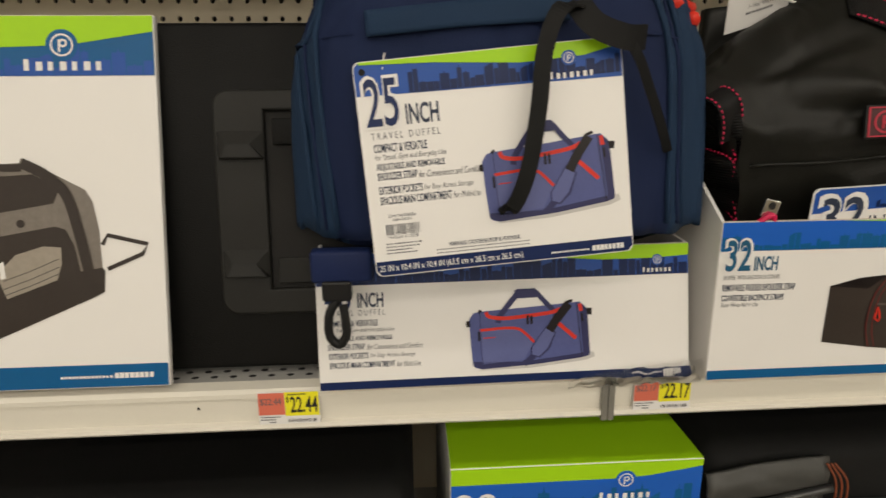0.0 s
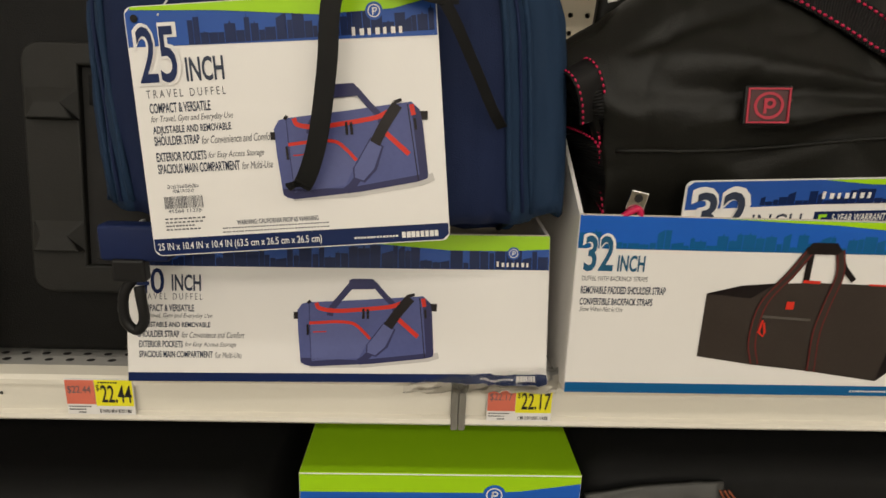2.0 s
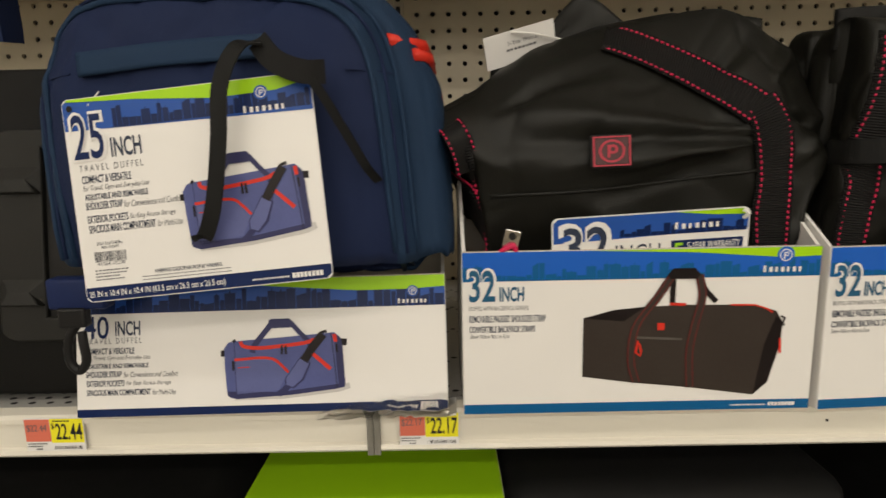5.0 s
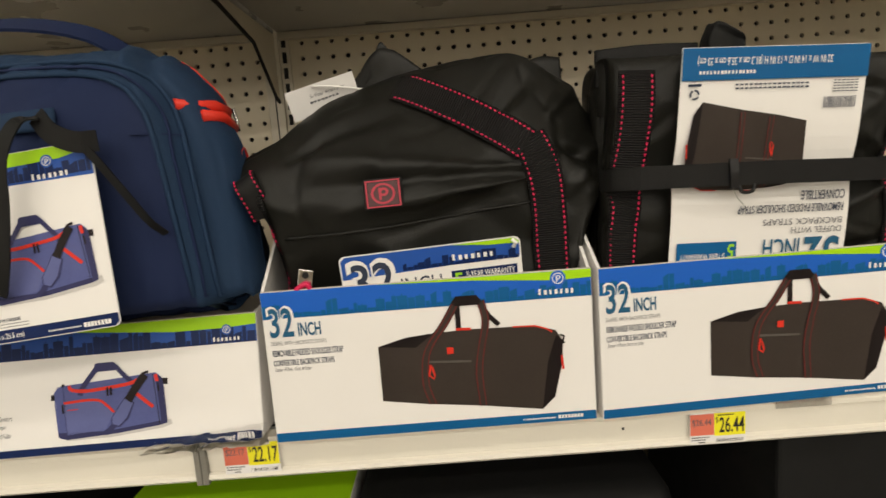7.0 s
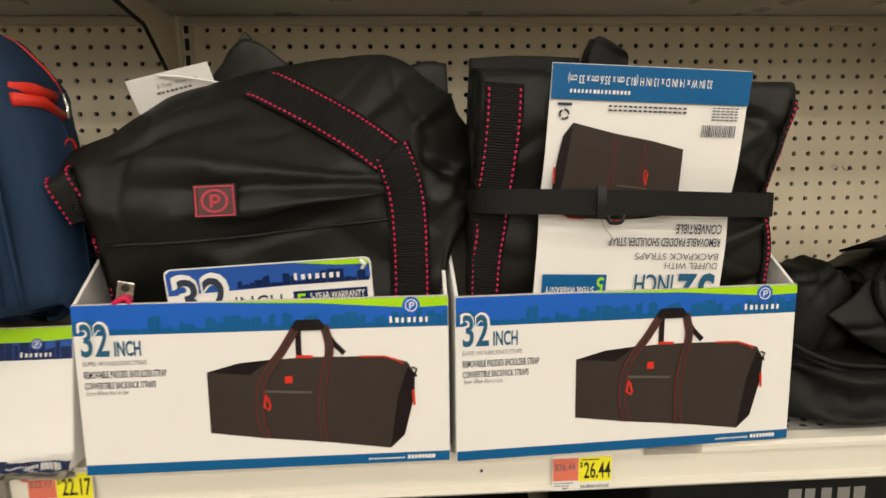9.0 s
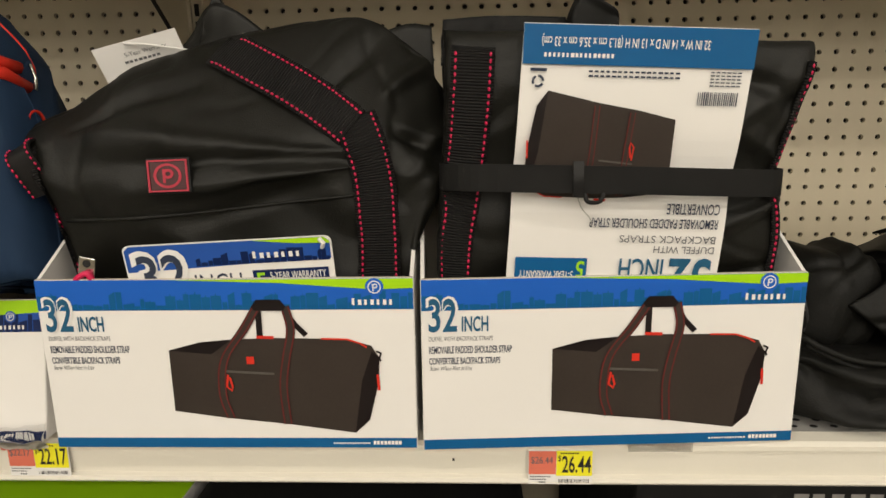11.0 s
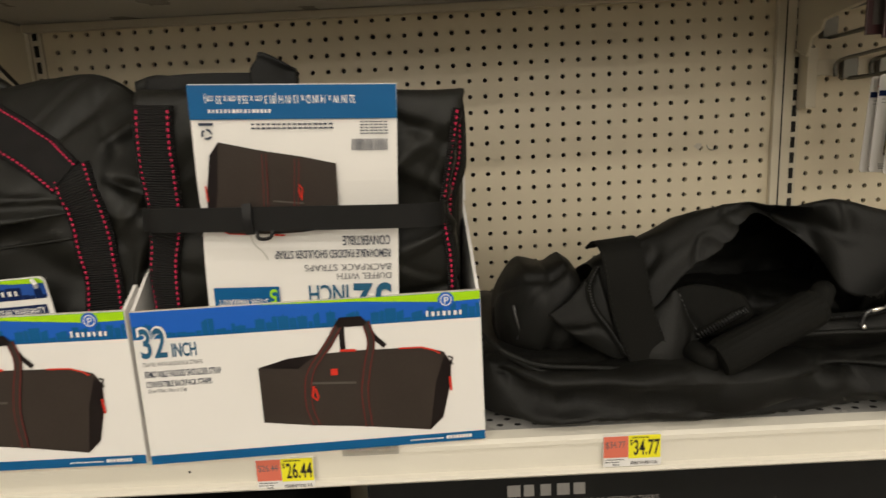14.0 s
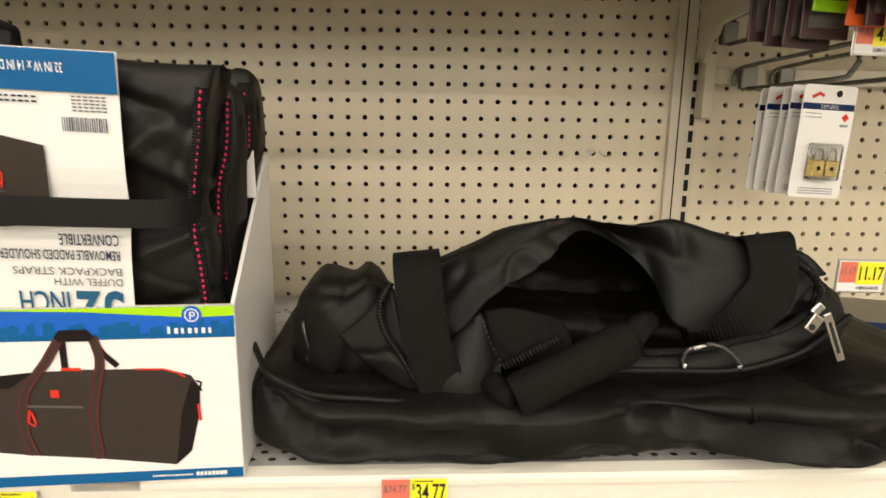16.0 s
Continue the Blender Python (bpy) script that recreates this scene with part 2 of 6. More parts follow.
def table(x, xs, vs):
    """Smooth reading of a small table."""
    i = int(np.clip(np.searchsorted(xs, x) - 1, 0, len(xs) - 2))
    t = float(np.clip((x - xs[i]) / (xs[i + 1] - xs[i]), 0, 1))
    t = 0.35 * t + 0.65 * t * t * (3 - 2 * t)
    return vs[i] + (vs[i + 1] - vs[i]) * t


def folded(u, v, seed):
    """Flat facets that meet in ridges, as thin stiff cloth folds: straight slopes between heights on a lattice."""
    i, j = math.floor(u), math.floor(v)
    a, b = u - i, v - j

    def node(p, q):
        return noise.cell(Vector((p + 0.5 + seed * 13, q + 0.5, seed * 3.7)))
    h10, h01 = node(i + 1, j), node(i, j + 1)
    if a + b < 1:
        h = node(i, j)
        return h + (h10 - h) * a + (h01 - h) * b
    h = node(i + 1, j + 1)
    return h + (h01 - h) * (1 - a) + (h10 - h) * (1 - b)


def soft_body(x0, x1, front, back, bottom, top, square=3.2, ends=6.0, crease=0.004, seed=0.0, nx=110, na=84, extra=None, facet=0.0, weave=(15, 19)):
    """A stuffed or slumped cloth body: rounded sections along x with folds. front..top are tables (xs, values)."""
    bm = bmesh.new()
    rows = []
    for i in range(nx + 1):
        s = 0.5 - 0.5 * math.cos(math.pi * i / nx)
        x = x0 + (x1 - x0) * s
        k = max(0.02, 1 - abs(2 * s - 1) ** ends) ** (1 / ends)
        yf, yb, zb, zt = (table(x, *q) for q in (front, back, bottom, top))
        row = []
        for j in range(na):
            a = 2 * math.pi * j / na
            c, d = math.cos(a), math.sin(a)
            e = 2 / square
            y = (yf + yb) / 2 - (yb - yf) / 2 * k * math.copysign(abs(c) ** e, c)
            z = (zb + zt) / 2 + (zt - zb) / 2 * k * math.copysign(abs(d) ** e, d)
            p = Vector((x, y, z))
            q = p * 9 + Vector((seed, seed * 1.7, 0))
            w = noise.noise(q) * 1.0 + (0.5 - abs(noise.noise(q * 1.9 + Vector((3, 1, 7))))) * 0.9 + noise.noise(q * 4.5) * 0.3
            off = crease * (w - 1.3 * math.exp(-(noise.noise(q * 1.3 + Vector((5, 2, 9))) / 0.07) ** 2) - 0.7 * math.exp(-(noise.noise(q * 2.7 + Vector((1, 8, 3))) / 0.08) ** 2))
            if facet:
                du, dv = 0.35 * noise.noise(q * 0.8), 0.35 * noise.noise(q * 0.8 + Vector((7, 7, 1)))
                a1, b1 = p.x - 0.6 * (p.z - p.y), p.z - p.y + 0.25 * p.x
                off += facet * (folded(a1 * weave[0] + du, b1 * weave[1] + dv, seed) + 0.4 * folded(a1 * weave[0] * 2.1 - dv, b1 * weave[1] * 2.1 + du, seed + 2)) - facet * 0.7
            if extra:
                off += extra(p)
            n = Vector((0, -c, d))
            p += n.normalized() * off
            p.x += crease * 0.8 * noise.noise(q + Vector((9, 4, 2)))
            row.append(bm.verts.new(p))
        rows.append(row)
    for i in range(nx):
        for j in range(na):
            bm.faces.new((rows[i][j], rows[i][(j + 1) % na], rows[i + 1][(j + 1) % na], rows[i + 1][j]))
    bm.faces.new(rows[0][::-1])
    bm.faces.new(rows[-1])
    bmesh.ops.recalc_face_normals(bm, faces=bm.faces)
    return bm


def front_of(tree, x, z, reach=-0.6):
    hit = tree.ray_cast(Vector((x, reach, z)), Vector((0, 1, 0)))
    if hit[0] is None:
        near = tree.find_nearest(Vector((x, 0.0, z)))
        return near[0].copy(), Vector((0, -1, 0))
    n = hit[1] if hit[1].y < 0 else -hit[1]
    return hit[0], n


def ribbon(tree, path, width, lift=0.0015, thick=0.0018, across=5, steps=8, widths=None):
    """Webbing laid on the front of a body along (x, z) points. Returns its bmesh and the lines of its two edges."""
    line = smooth_line(path, steps)
    bm = bmesh.new()
    uv = bm.loops.layers.uv.new("UVMap")
    rows, run, dist = [], [], 0.0
    for i, q in enumerate(line):
        d = line[min(i + 1, len(line) - 1)] - line[max(i - 1, 0)]
        d = d / (np.linalg.norm(d) + 1e-9)
        s = np.array([-d[1], d[0]])
        if i:
            dist += float(np.linalg.norm(q - line[i - 1]))
        run.append(dist)
        row = []
        for k in range(across + 1):
            u = k / across - 0.5
            p = q + s * u * width
            co, n = front_of(tree, float(p[0]), float(p[1]))
            row.append(co + Vector((0, -1, 0)) * lift + n * 0.0006)
        rows.append(row)
    for _ in range(3):
        rows = [[(rows[max(i - 1, 0)][k] + rows[i][k] * 2 + rows[min(i + 1, len(rows) - 1)][k]) / 4 for k in range(across + 1)] for i in range(len(rows))]
    top = [[bm.verts.new(c + Vector((0, -thick, 0))) for c in r] for r in rows]
    low = [[bm.verts.new(c + Vector((0, thick * 0.5, 0))) for c in r] for r in rows]

    def quad(vs, uvs):
        f = bm.faces.new(vs)
        for lp, c in zip(f.loops, uvs):
            lp[uv].uv = c
    for i in range(len(rows) - 1):
        for k in range(across):
            quad((top[i][k], top[i + 1][k], top[i + 1][k + 1], top[i][k + 1]),
                 ((k / across * width, run[i]), (k / across * width, run[i + 1]), ((k + 1) / across * width, run[i + 1]), ((k + 1) / across * width, run[i])))
        for k in (0, across):
            quad((top[i][k], top[i + 1][k], low[i + 1][k], low[i][k]), ((0, run[i]), (0, run[i + 1]), (0, run[i + 1]), (0, run[i])))
    for i in (0, len(rows) - 1):
        for k in range(across):
            quad((top[i][k], top[i][k + 1], low[i][k + 1], low[i][k]), ((0, 0),) * 4)
    bmesh.ops.recalc_face_normals(bm, faces=bm.faces)
    edge = [[r[k] + Vector((0, -thick, 0)) for r in rows] for k in (0, across)]
    return bm, edge


def stitches(lines, inset, length=0.0036, gap=0.0011, r=0.0011):
    """Thick dashes of thread along lines of points."""
    bm = bmesh.new()
    for line in lines:
        need, on, start, prev = length, True, line[0], line[0]
        for p in line[1:]:
            while (p - prev).length >= need:
                q = prev + (p - prev).normalized() * need
                if on:
                    m = (start + q) / 2 + Vector((0, -0.0006, 0))
                    d = (q - start).normalized()
                    v = bmesh.ops.create_icosphere(bm, subdivisions=1, radius=1)["verts"]
                    rot = d.to_track_quat("X", "Z").to_matrix().to_4x4()
                    mt = Matrix.Translation(m) @ rot @ Matrix.Diagonal((length / 2, r, r, 1))
                    for w in v:
                        w.co = mt @ w.co
                prev, start, on = q, q, not on
                need = length if on else gap
            need -= (p - prev).length
            prev = p
    return bm


def inset_line(a, b, k):
    """The line that lies the fraction k of the way from edge a to edge b."""
    return [p + (q - p) * k for p, q in zip(a, b)]


def drape(lines, bulge=0.0, thick=0.0025, seed=0.0, crumple=0.003, rows=14, steps=8):
    """Loose cloth through a few guide lines, each a list of (x, y, z)."""
    guides = [smooth_line(g, steps) for g in lines]
    n = min(len(g) for g in guides)
    bm = bmesh.new()
    cols = []
    for i in range(n):
        col = smooth_line([g[i] for g in guides], rows)
        out = []
        for k, p in enumerate(col):
            v = k / (len(col) - 1)
            p = Vector(p)
            q = p * 14 + Vector((seed, 0, seed))
            w = noise.noise(q) - 1.2 * math.exp(-(noise.noise(q * 1.4 + Vector((4, 4, 4))) / 0.09) ** 2)
            p.y -= bulge * math.sin(math.pi * v) + crumple * w
            p.z += crumple * 0.4 * noise.noise(q + Vector((8, 1, 3)))
            out.append(p)
        cols.append(out)
    front = [[bm.verts.new(p) for p in c] for c in cols]
    rear = [[bm.verts.new(p + Vector((0, thick, 0))) for p in c] for c in cols]
    m = len(cols[0])
    for i in range(n - 1):
        for k in range(m - 1):
            bm.faces.new((front[i][k], front[i + 1][k], front[i + 1][k + 1], front[i][k + 1]))
            bm.faces.new((rear[i][k], rear[i][k + 1], rear[i + 1][k + 1], rear[i + 1][k]))
        for k in (0, m - 1):
            bm.faces.new((front[i][k], rear[i][k], rear[i + 1][k], front[i + 1][k]))
    for i in (0, n - 1):
        for k in range(m - 1):
            bm.faces.new((front[i][k], front[i][k + 1], rear[i][k + 1], rear[i][k]))
    bmesh.ops.recalc_face_normals(bm, faces=bm.faces)
    return bm


def even(line, count):
    """The same line in a given number of equal stretches."""
    line = np.array(line)
    run = np.concatenate(([0], np.cumsum(np.linalg.norm(np.diff(line, axis=0), axis=1))))
    at = np.linspace(0, run[-1], count + 1)
    return [Vector(p) for p in np.stack([np.interp(at, run, line[:, k]) for k in range(3)], 1)]


def creased_sheet(guides, wrap, back, facet=0.005, weave=(8, 19), seed=0.0, folds=(), nu=150, nv=130, fine=0.0012):
    """Thin stiff cloth stretched over guide lines, with flat facets and straight folds (x0, z0, x1, z1, width, height)."""
    rows = []
    for g in guides:
        g = [(g[0][0] + wrap[0], back, g[0][2] - 0.006)] + list(g) + [(g[-1][0] + wrap[1], back, g[-1][2] - 0.006)]
        rows.append(even(smooth_line(g, 12), nu))
    grid = []
    for i in range(nu + 1):
        grid.append(even(smooth_line([tuple(r[i]) for r in rows], 12), nv))
    bm = bmesh.new()
    verts = []
    for i in range(nu + 1):
        line = []
        for k in range(nv + 1):
            p = grid[i][k]
            du = grid[min(i + 1, nu)][k] - grid[max(i - 1, 0)][k]
            dv = grid[i][min(k + 1, nv)] - grid[i][max(k - 1, 0)]
            n = du.cross(dv)
            n = n.normalized() if n.length > 1e-9 else Vector((0, -1, 0))
            q = p * 9 + Vector((seed, seed * 1.7, 0))
            wx, wz = 0.45 * noise.noise(q * 0.7), 0.45 * noise.noise(q * 0.7 + Vector((7, 7, 1)))
            a, b = p.x - 0.5 * (p.z - p.y), p.z - p.y + 0.22 * p.x
            off = facet * (folded(a * weave[0] + wx, b * weave[1] + wz, seed) + 0.35 * folded(a * weave[0] * 2.3 - wz, b * weave[1] * 2.3 + wx, seed + 2) - 0.67)
            off += fine * (noise.noise(q * 2.2) + 0.5 * noise.noise(q * 5) - 1.1 * math.exp(-(noise.noise(q * 1.6 + Vector((5, 2, 9))) / 0.06) ** 2))
            for x0, z0, x1, z1, w, h in folds:
                ex, ez = x1 - x0, z1 - z0
                length = math.hypot(ex, ez)
                s = ((p.x - x0) * ex + (p.z - z0) * ez) / length ** 2
                if -0.05 < s < 1.05:
                    d = abs((p.x - x0) * ez - (p.z - z0) * ex) / length / (w * (0.5 + s))
                    off += h * max(0, 1 - d) * math.sin(math.pi * min(1, max(0, (s + 0.05) / 1.1))) ** 0.6
            line.append(bm.verts.new(p + n * off))
        verts.append(line)
    for i in range(nu):
        for k in range(nv):
            bm.faces.new((verts[i][k], verts[i + 1][k], verts[i + 1][k + 1], verts[i][k + 1]))
    return bm

# ---------------------------------------------------------------- building shell
setting("floor", box(-6, 7, -21, 1.5, -0.1, 0.0), FLOOR, "polished pale store floor")
setting("ceiling", box(-6, 7, -21, 1.5, CEIL, CEIL + 0.1), TILE, "white store ceiling")
setting("wall_south", box(-6, 7, -21.2, -21, 0, CEIL), WALL, "plain far store wall")
setting("wall_west", box(-6.2, -6, -21, 1.5, 0, CEIL), WALL, "plain side store wall")
setting("wall_east", box(7, 7.2, -21, 1.5, 0, CEIL), WALL, "plain side store wall")
setting("wall_north", box(-6, 7, 1.5, 1.7, 0, CEIL), WALL, "plain store wall behind the shelving")
for y_row, power in STRIPS:
    fix = thing("ceiling_light", pose(0.4, y_row, CEIL), "white fluorescent strip fixture under the ceiling", "ceiling light", "ceiling light rows")
    part("housing", box(-5.5, 5.5, -0.12, 0.12, -0.1, 0, bevel=0.01), TILE, fix)
opposite = thing("shelving_unit", pose(0, -2.6, 0), "plain beige shelving run across the aisle", "shelving")
part("body", box(-3.5, 4.0, -0.5, 0.0, 0.0, 1.5, bevel=0.01), STEEL, opposite)

# ---------------------------------------------------------------- perforated back boards
INCH = 0.0254


def pegboard(name, left):
    """One four-foot board: 46 columns of punched holes on a one-inch grid."""
    z0, rows, cols = 1.477 - 10 * INCH, 24, 46
    vs, fs = [], []
    r = 0.0040
    oct8 = [(math.cos(math.pi / 4 * k), math.sin(math.pi / 4 * k)) for k in range(8)]
    rim = [(1, 0), (1, 1), (0, 1), (-1, 1), (-1, 0), (-1, -1), (0, -1), (1, -1)]
    h = INCH / 2
    for c in range(cols):
        for q in range(rows):
            x, z = left + 0.0385 + c * INCH, z0 + q * INCH
            b = len(vs)
            vs += [(x + h * a, BOARD, z + h * d) for a, d in rim]
            vs += [(x + r * a, BOARD, z + r * d) for a, d in oct8]
            vs += [(x + r * a, BOARD + 0.006, z + r * d) for a, d in oct8]
            for k in range(8):
                n = (k + 1) % 8
                fs.append((b + k, b + 8 + k, b + 8 + n, b + n))
                fs.append((b + 8 + k, b + 16 + k, b + 16 + n, b + 8 + n))
    xa, xb = left + 0.0385 - h, left + 0.0385 + (cols - 0.5) * INCH
    za, zb = z0 - h, z0 + (rows - 0.5) * INCH
    for x0, x1, a, d in ((left, xa, 0.1, 2.1), (xb, left + 1.22, 0.1, 2.1), (xa, xb, 0.1, za), (xa, xb, zb, 2.1)):
        b = len(vs)
        vs += [(x0, BOARD, a), (x1, BOARD, a), (x1, BOARD, d), (x0, BOARD, d)]
        fs.append((b, b + 1, b + 2, b + 3))
    me = bpy.data.meshes.new(name)
    me.from_pydata(vs, [], fs)
    me.materials.append(PEG)
    ob = new(name, me)
    return tagged(ob, "beige perforated hardboard back panel of the shelving", kind="structure")


for k, left in enumerate((-1.22, 0.0, 1.22)):
    pegboard("wall_pegboard_%d" % (k + 1), left)
# added dark sheet, stands in for the unlit space seen through the holes
setting("wall_pegboard_back", box(-1.22, 2.44, BOARD + 0.06, BOARD + 0.066, 0.1, 2.1), PEG_DARK, "plain dark sheet added behind the perforated boards for the shade in their holes")
setting("wall_gondola_end", box(-1.24, -1.22, -0.0, BOARD + 0.07, 0.0, 2.1), STEEL, "beige end panel of the shelving")
setting("wall_gondola_end_2", box(2.44, 2.46, -0.0, BOARD + 0.07, 0.0, 2.1), STEEL, "beige end panel of the shelving")

# slotted uprights
for x_up in (0.0, 1.22):
    up = thing("slotted_upright", pose(x_up, BOARD, 0), "beige slotted steel upright between two back boards", "upright", "slotted uprights")
    bm = bmesh.new()
    block(bm, -0.026, 0.001, -0.010, -0.0005, 0.1, 2.1, bevel=0.0015)
    block(bm, 0.0015, 0.0185, -0.006, -0.0005, 0.1, 2.1, bevel=0.0012)
    part("channel", bm, STEEL, up)
    slot_mesh = None
    for k in range(26):
        zc = 1.20 + k * INCH
        if slot_mesh is None:
            first = part("slot", box(0.0062, 0.0128, -0.0075, -0.0058, -0.0088, 0.0088), SLOT, up, "dark punched slot")
            slot_mesh = first.data
        else:
            first = tagged(new("slot", slot_mesh), "dark punched slot")
            first.parent = up
        first.location.z = zc
    part("groove", box(-0.0135, -0.0115, -0.0106, -0.0095, 0.1, 2.1), SLOT, up, "dark seam line")


# ---------------------------------------------------------------- shelves
def shelf(x0, x1, z, depth_front, label, rail=True, holes=()):
    ob = thing("shelf", pose(x0, 0, z), label, "shelf", "shelf decks")
    w = x1 - x0
    part("deck", box(0.002, w - 0.002, depth_front + 0.012, BOARD - 0.016, -0.022, 0.0, bevel=0.002), DECK, ob)
    part("rear_flange", box(0.004, w - 0.004, BOARD - 0.030, BOARD - 0.0165, -0.034, -0.0225, bevel=0.001), STEEL, ob)
    if rail:
        bm = bmesh.new()
        prof = [(0.012, 0.001), (0.0, -0.001), (-0.003, -0.004), (-0.003, -0.008), (0.0, -0.0095), (0.001, -0.0315), (-0.003, -0.033), (-0.004, -0.0365), (-0.001, -0.0395), (0.010, -0.0395)]
        ends = [[bm.verts.new((x, depth_front + y, zz)) for y, zz in prof] for x in (0.004, w - 0.004)]
        for i in range(len(prof) - 1):
            bm.faces.new((ends[0][i], ends[1][i], ends[1][i + 1], ends[0][i + 1]))
        for e in ends:
            bm.faces.new(e)
        bm.faces.new((ends[0][0], ends[0][-1], ends[1][-1], ends[1][0]))
        bmesh.ops.recalc_face_normals(bm, faces=bm.faces)
        part("price_rail", bm, LIP, ob, "cream ticket rail with scuffs")
        for x in (-0.0008, w - 0.0048):
            part("end_cap", box(x, x + 0.0056, depth_front - 0.0045, depth_front + 0.012, -0.042, 0.001, bevel=0.0008), CAP, ob, "grey plastic rail end")
    if holes:
        bm = bmesh.new()
        for y in holes:
            k = 0
            while 0.03 + k * 0.0165 < w - 0.03:
                xx = 0.03 + k * 0.0165 + (0.008 if int(round(y * 1000)) % 2 else 0)
                vs = [bm.verts.new((xx + 0.0034 * math.cos(a * math.pi / 4), y + 0.0026 * math.sin(a * math.pi / 4), 0.0006)) for a in range(8)]
                bm.faces.new(vs)
                k += 1
        tagged(part("perforation", bm, SLOT, ob, "rows of dark punched holes"), kind="stuff")
    return ob


PUNCHED = (0.034, 0.045, 0.056, 0.12, 0.131, 0.22, 0.231, 0.32, 0.331, 0.42, 0.431)
shelf(-1.22, 0.012, SHELF, 0.012, "cream steel shelf deck with ticket rail and punched holes", True, PUNCHED)
shelf(0.014, 1.232, SHELF, 0.012, "cream steel shelf deck with ticket rail and punched holes", True, PUNCHED)
shelf(-1.22, 0.0, 1.742, 0.09, "upper steel shelf seen from below", True)
shelf(0.002, 1.22, 1.742, 0.09, "upper steel shelf seen from below", True)
shelf(1.222, 2.44, 1.742, 0.02, "upper steel shelf over the hooks of the next bay", True)
shelf(-1.22, 0.0, 0.42, -0.08, "low base shelf in deep shade", True)
shelf(0.002, 1.22, 0.42, -0.08, "low base shelf in deep shade", True)
shelf(1.222, 2.44, 0.42, -0.08, "low base shelf in deep shade", True)


def bracket(x, z, reach, label, out=None, edge=None):
    ob = thing("shelf_bracket", pose(x, BOARD - 0.006, z), label, "bracket", "shelf brackets")
    bm = bmesh.new()
    out = out or [(0, 0.0), (-reach, 0.0), (-reach, -0.022), (-0.16, -0.045), (-0.05, -0.10), (-0.028, -0.125), (0.0, -0.13)]
    sides = [[bm.verts.new((dx, y, zz)) for y, zz in out] for dx in (-0.0015, 0.0015)]
    for s in sides:
        bm.faces.new(s)
    for i in range(len(out)):
        j = (i + 1) % len(out)
        bm.faces.new((sides[0][i], sides[0][j], sides[1][j], sides[1][i]))
    bmesh.ops.recalc_face_normals(bm, faces=bm.faces)
    part("web", bm, STEEL, ob)
    bm = bmesh.new()
    for i in range(2, len(out) - 1):
        a, b = out[i], out[i + 1]
        tube(bm, [(0, *a), (0, *b)], 0.003, 6)
    part("rolled_edge", bm, edge or SLOT, ob, "rolled lower edge")
    return ob


bracket(-0.006, 1.722, 0.38, "beige steel shelf bracket hooked into the upright", [(0, 0.0), (-0.38, 0.0), (-0.38, -0.008), (-0.25, -0.016), (-0.115, -0.036), (-0.05, -0.084), (-0.02, -0.106), (0.0, -0.112)])
bracket(1.228, 1.712, 0.30, "beige steel shelf bracket hooked into the upright", [(0, 0.0), (-0.33, 0.0), (-0.33, -0.022), (-0.237, -0.034), (-0.097, -0.048), (-0.068, -0.051), (-0.062, -0.064), (-0.040, -0.072), (-0.030, -0.098), (-0.014, -0.092), (0.0, -0.086)], STEEL)
for xx in (0.008, 1.226):
    bracket(xx, 1.226, 0.40, "beige steel shelf bracket under the shelf")


# ---------------------------------------------------------------- printed artwork
def skyline(x0, x1, z0, low, high, n, seed, count):
    """Silhouettes of towers along a printed band."""
    rng = random.Random(seed)
    bm = bmesh.new()
    x = x0
    step = (x1 - x0) / count
    while x < x1 - step * 0.3:
        w = step * (0.5 + rng.random())
        h = low + (high - low) * rng.random() ** 1.4
        b = min(x + w, x1)
        kind = rng.random()
        if kind < 0.35:
            flat(bm, [(x, z0), (b, z0), (b, z0 + h * 0.85), ((x + b) / 2 + w * 0.1, z0 + h * 0.85), ((x + b) / 2, z0 + h), ((x + b) / 2 - w * 0.1, z0 + h * 0.85), (x, z0 + h * 0.85)], n)
        elif kind < 0.6:
            flat(bm, [(x, z0), (b, z0), (b, z0 + h), (x, z0 + h * 0.8)], n)
        else:
            rect(bm, x, b, z0, z0 + h, n)
        x = b + step * 0.12 * rng.random()
    return bm


def badge(parent, x, z, r, back, n):
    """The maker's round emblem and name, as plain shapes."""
    part("badge_disc", disc(bmesh.new(), x, z, r, n), back, parent)
    bm = disc(bmesh.new(), x, z, r * 0.72, n + 0.0002, r * 0.60)
    rect(bm, x - r * 0.22, x - r * 0.08, z - r * 0.45, z + r * 0.35, n + 0.0002)
    disc(bm, x + r * 0.08, z + r * 0.12, r * 0.27, n + 0.0002, r * 0.14, 16)
    part("badge_mark", bm, PAPER, parent)


def name_blocks(parent, x0, x1, z0, z1, n):
    """The maker's name as plain bars."""
    bm = bmesh.new()
    w = (x1 - x0) / 7
    for i in range(7):
        rect(bm, x0 + i * w, x0 + (i + (0.55 if i % 2 else 0.42)) * w, z0, z0 + (z1 - z0) * (0.9 if i == 0 else 0.7), n)
    fine_print(part("maker_name_print", bm, PAPER, parent, "white bars of the maker's name"))


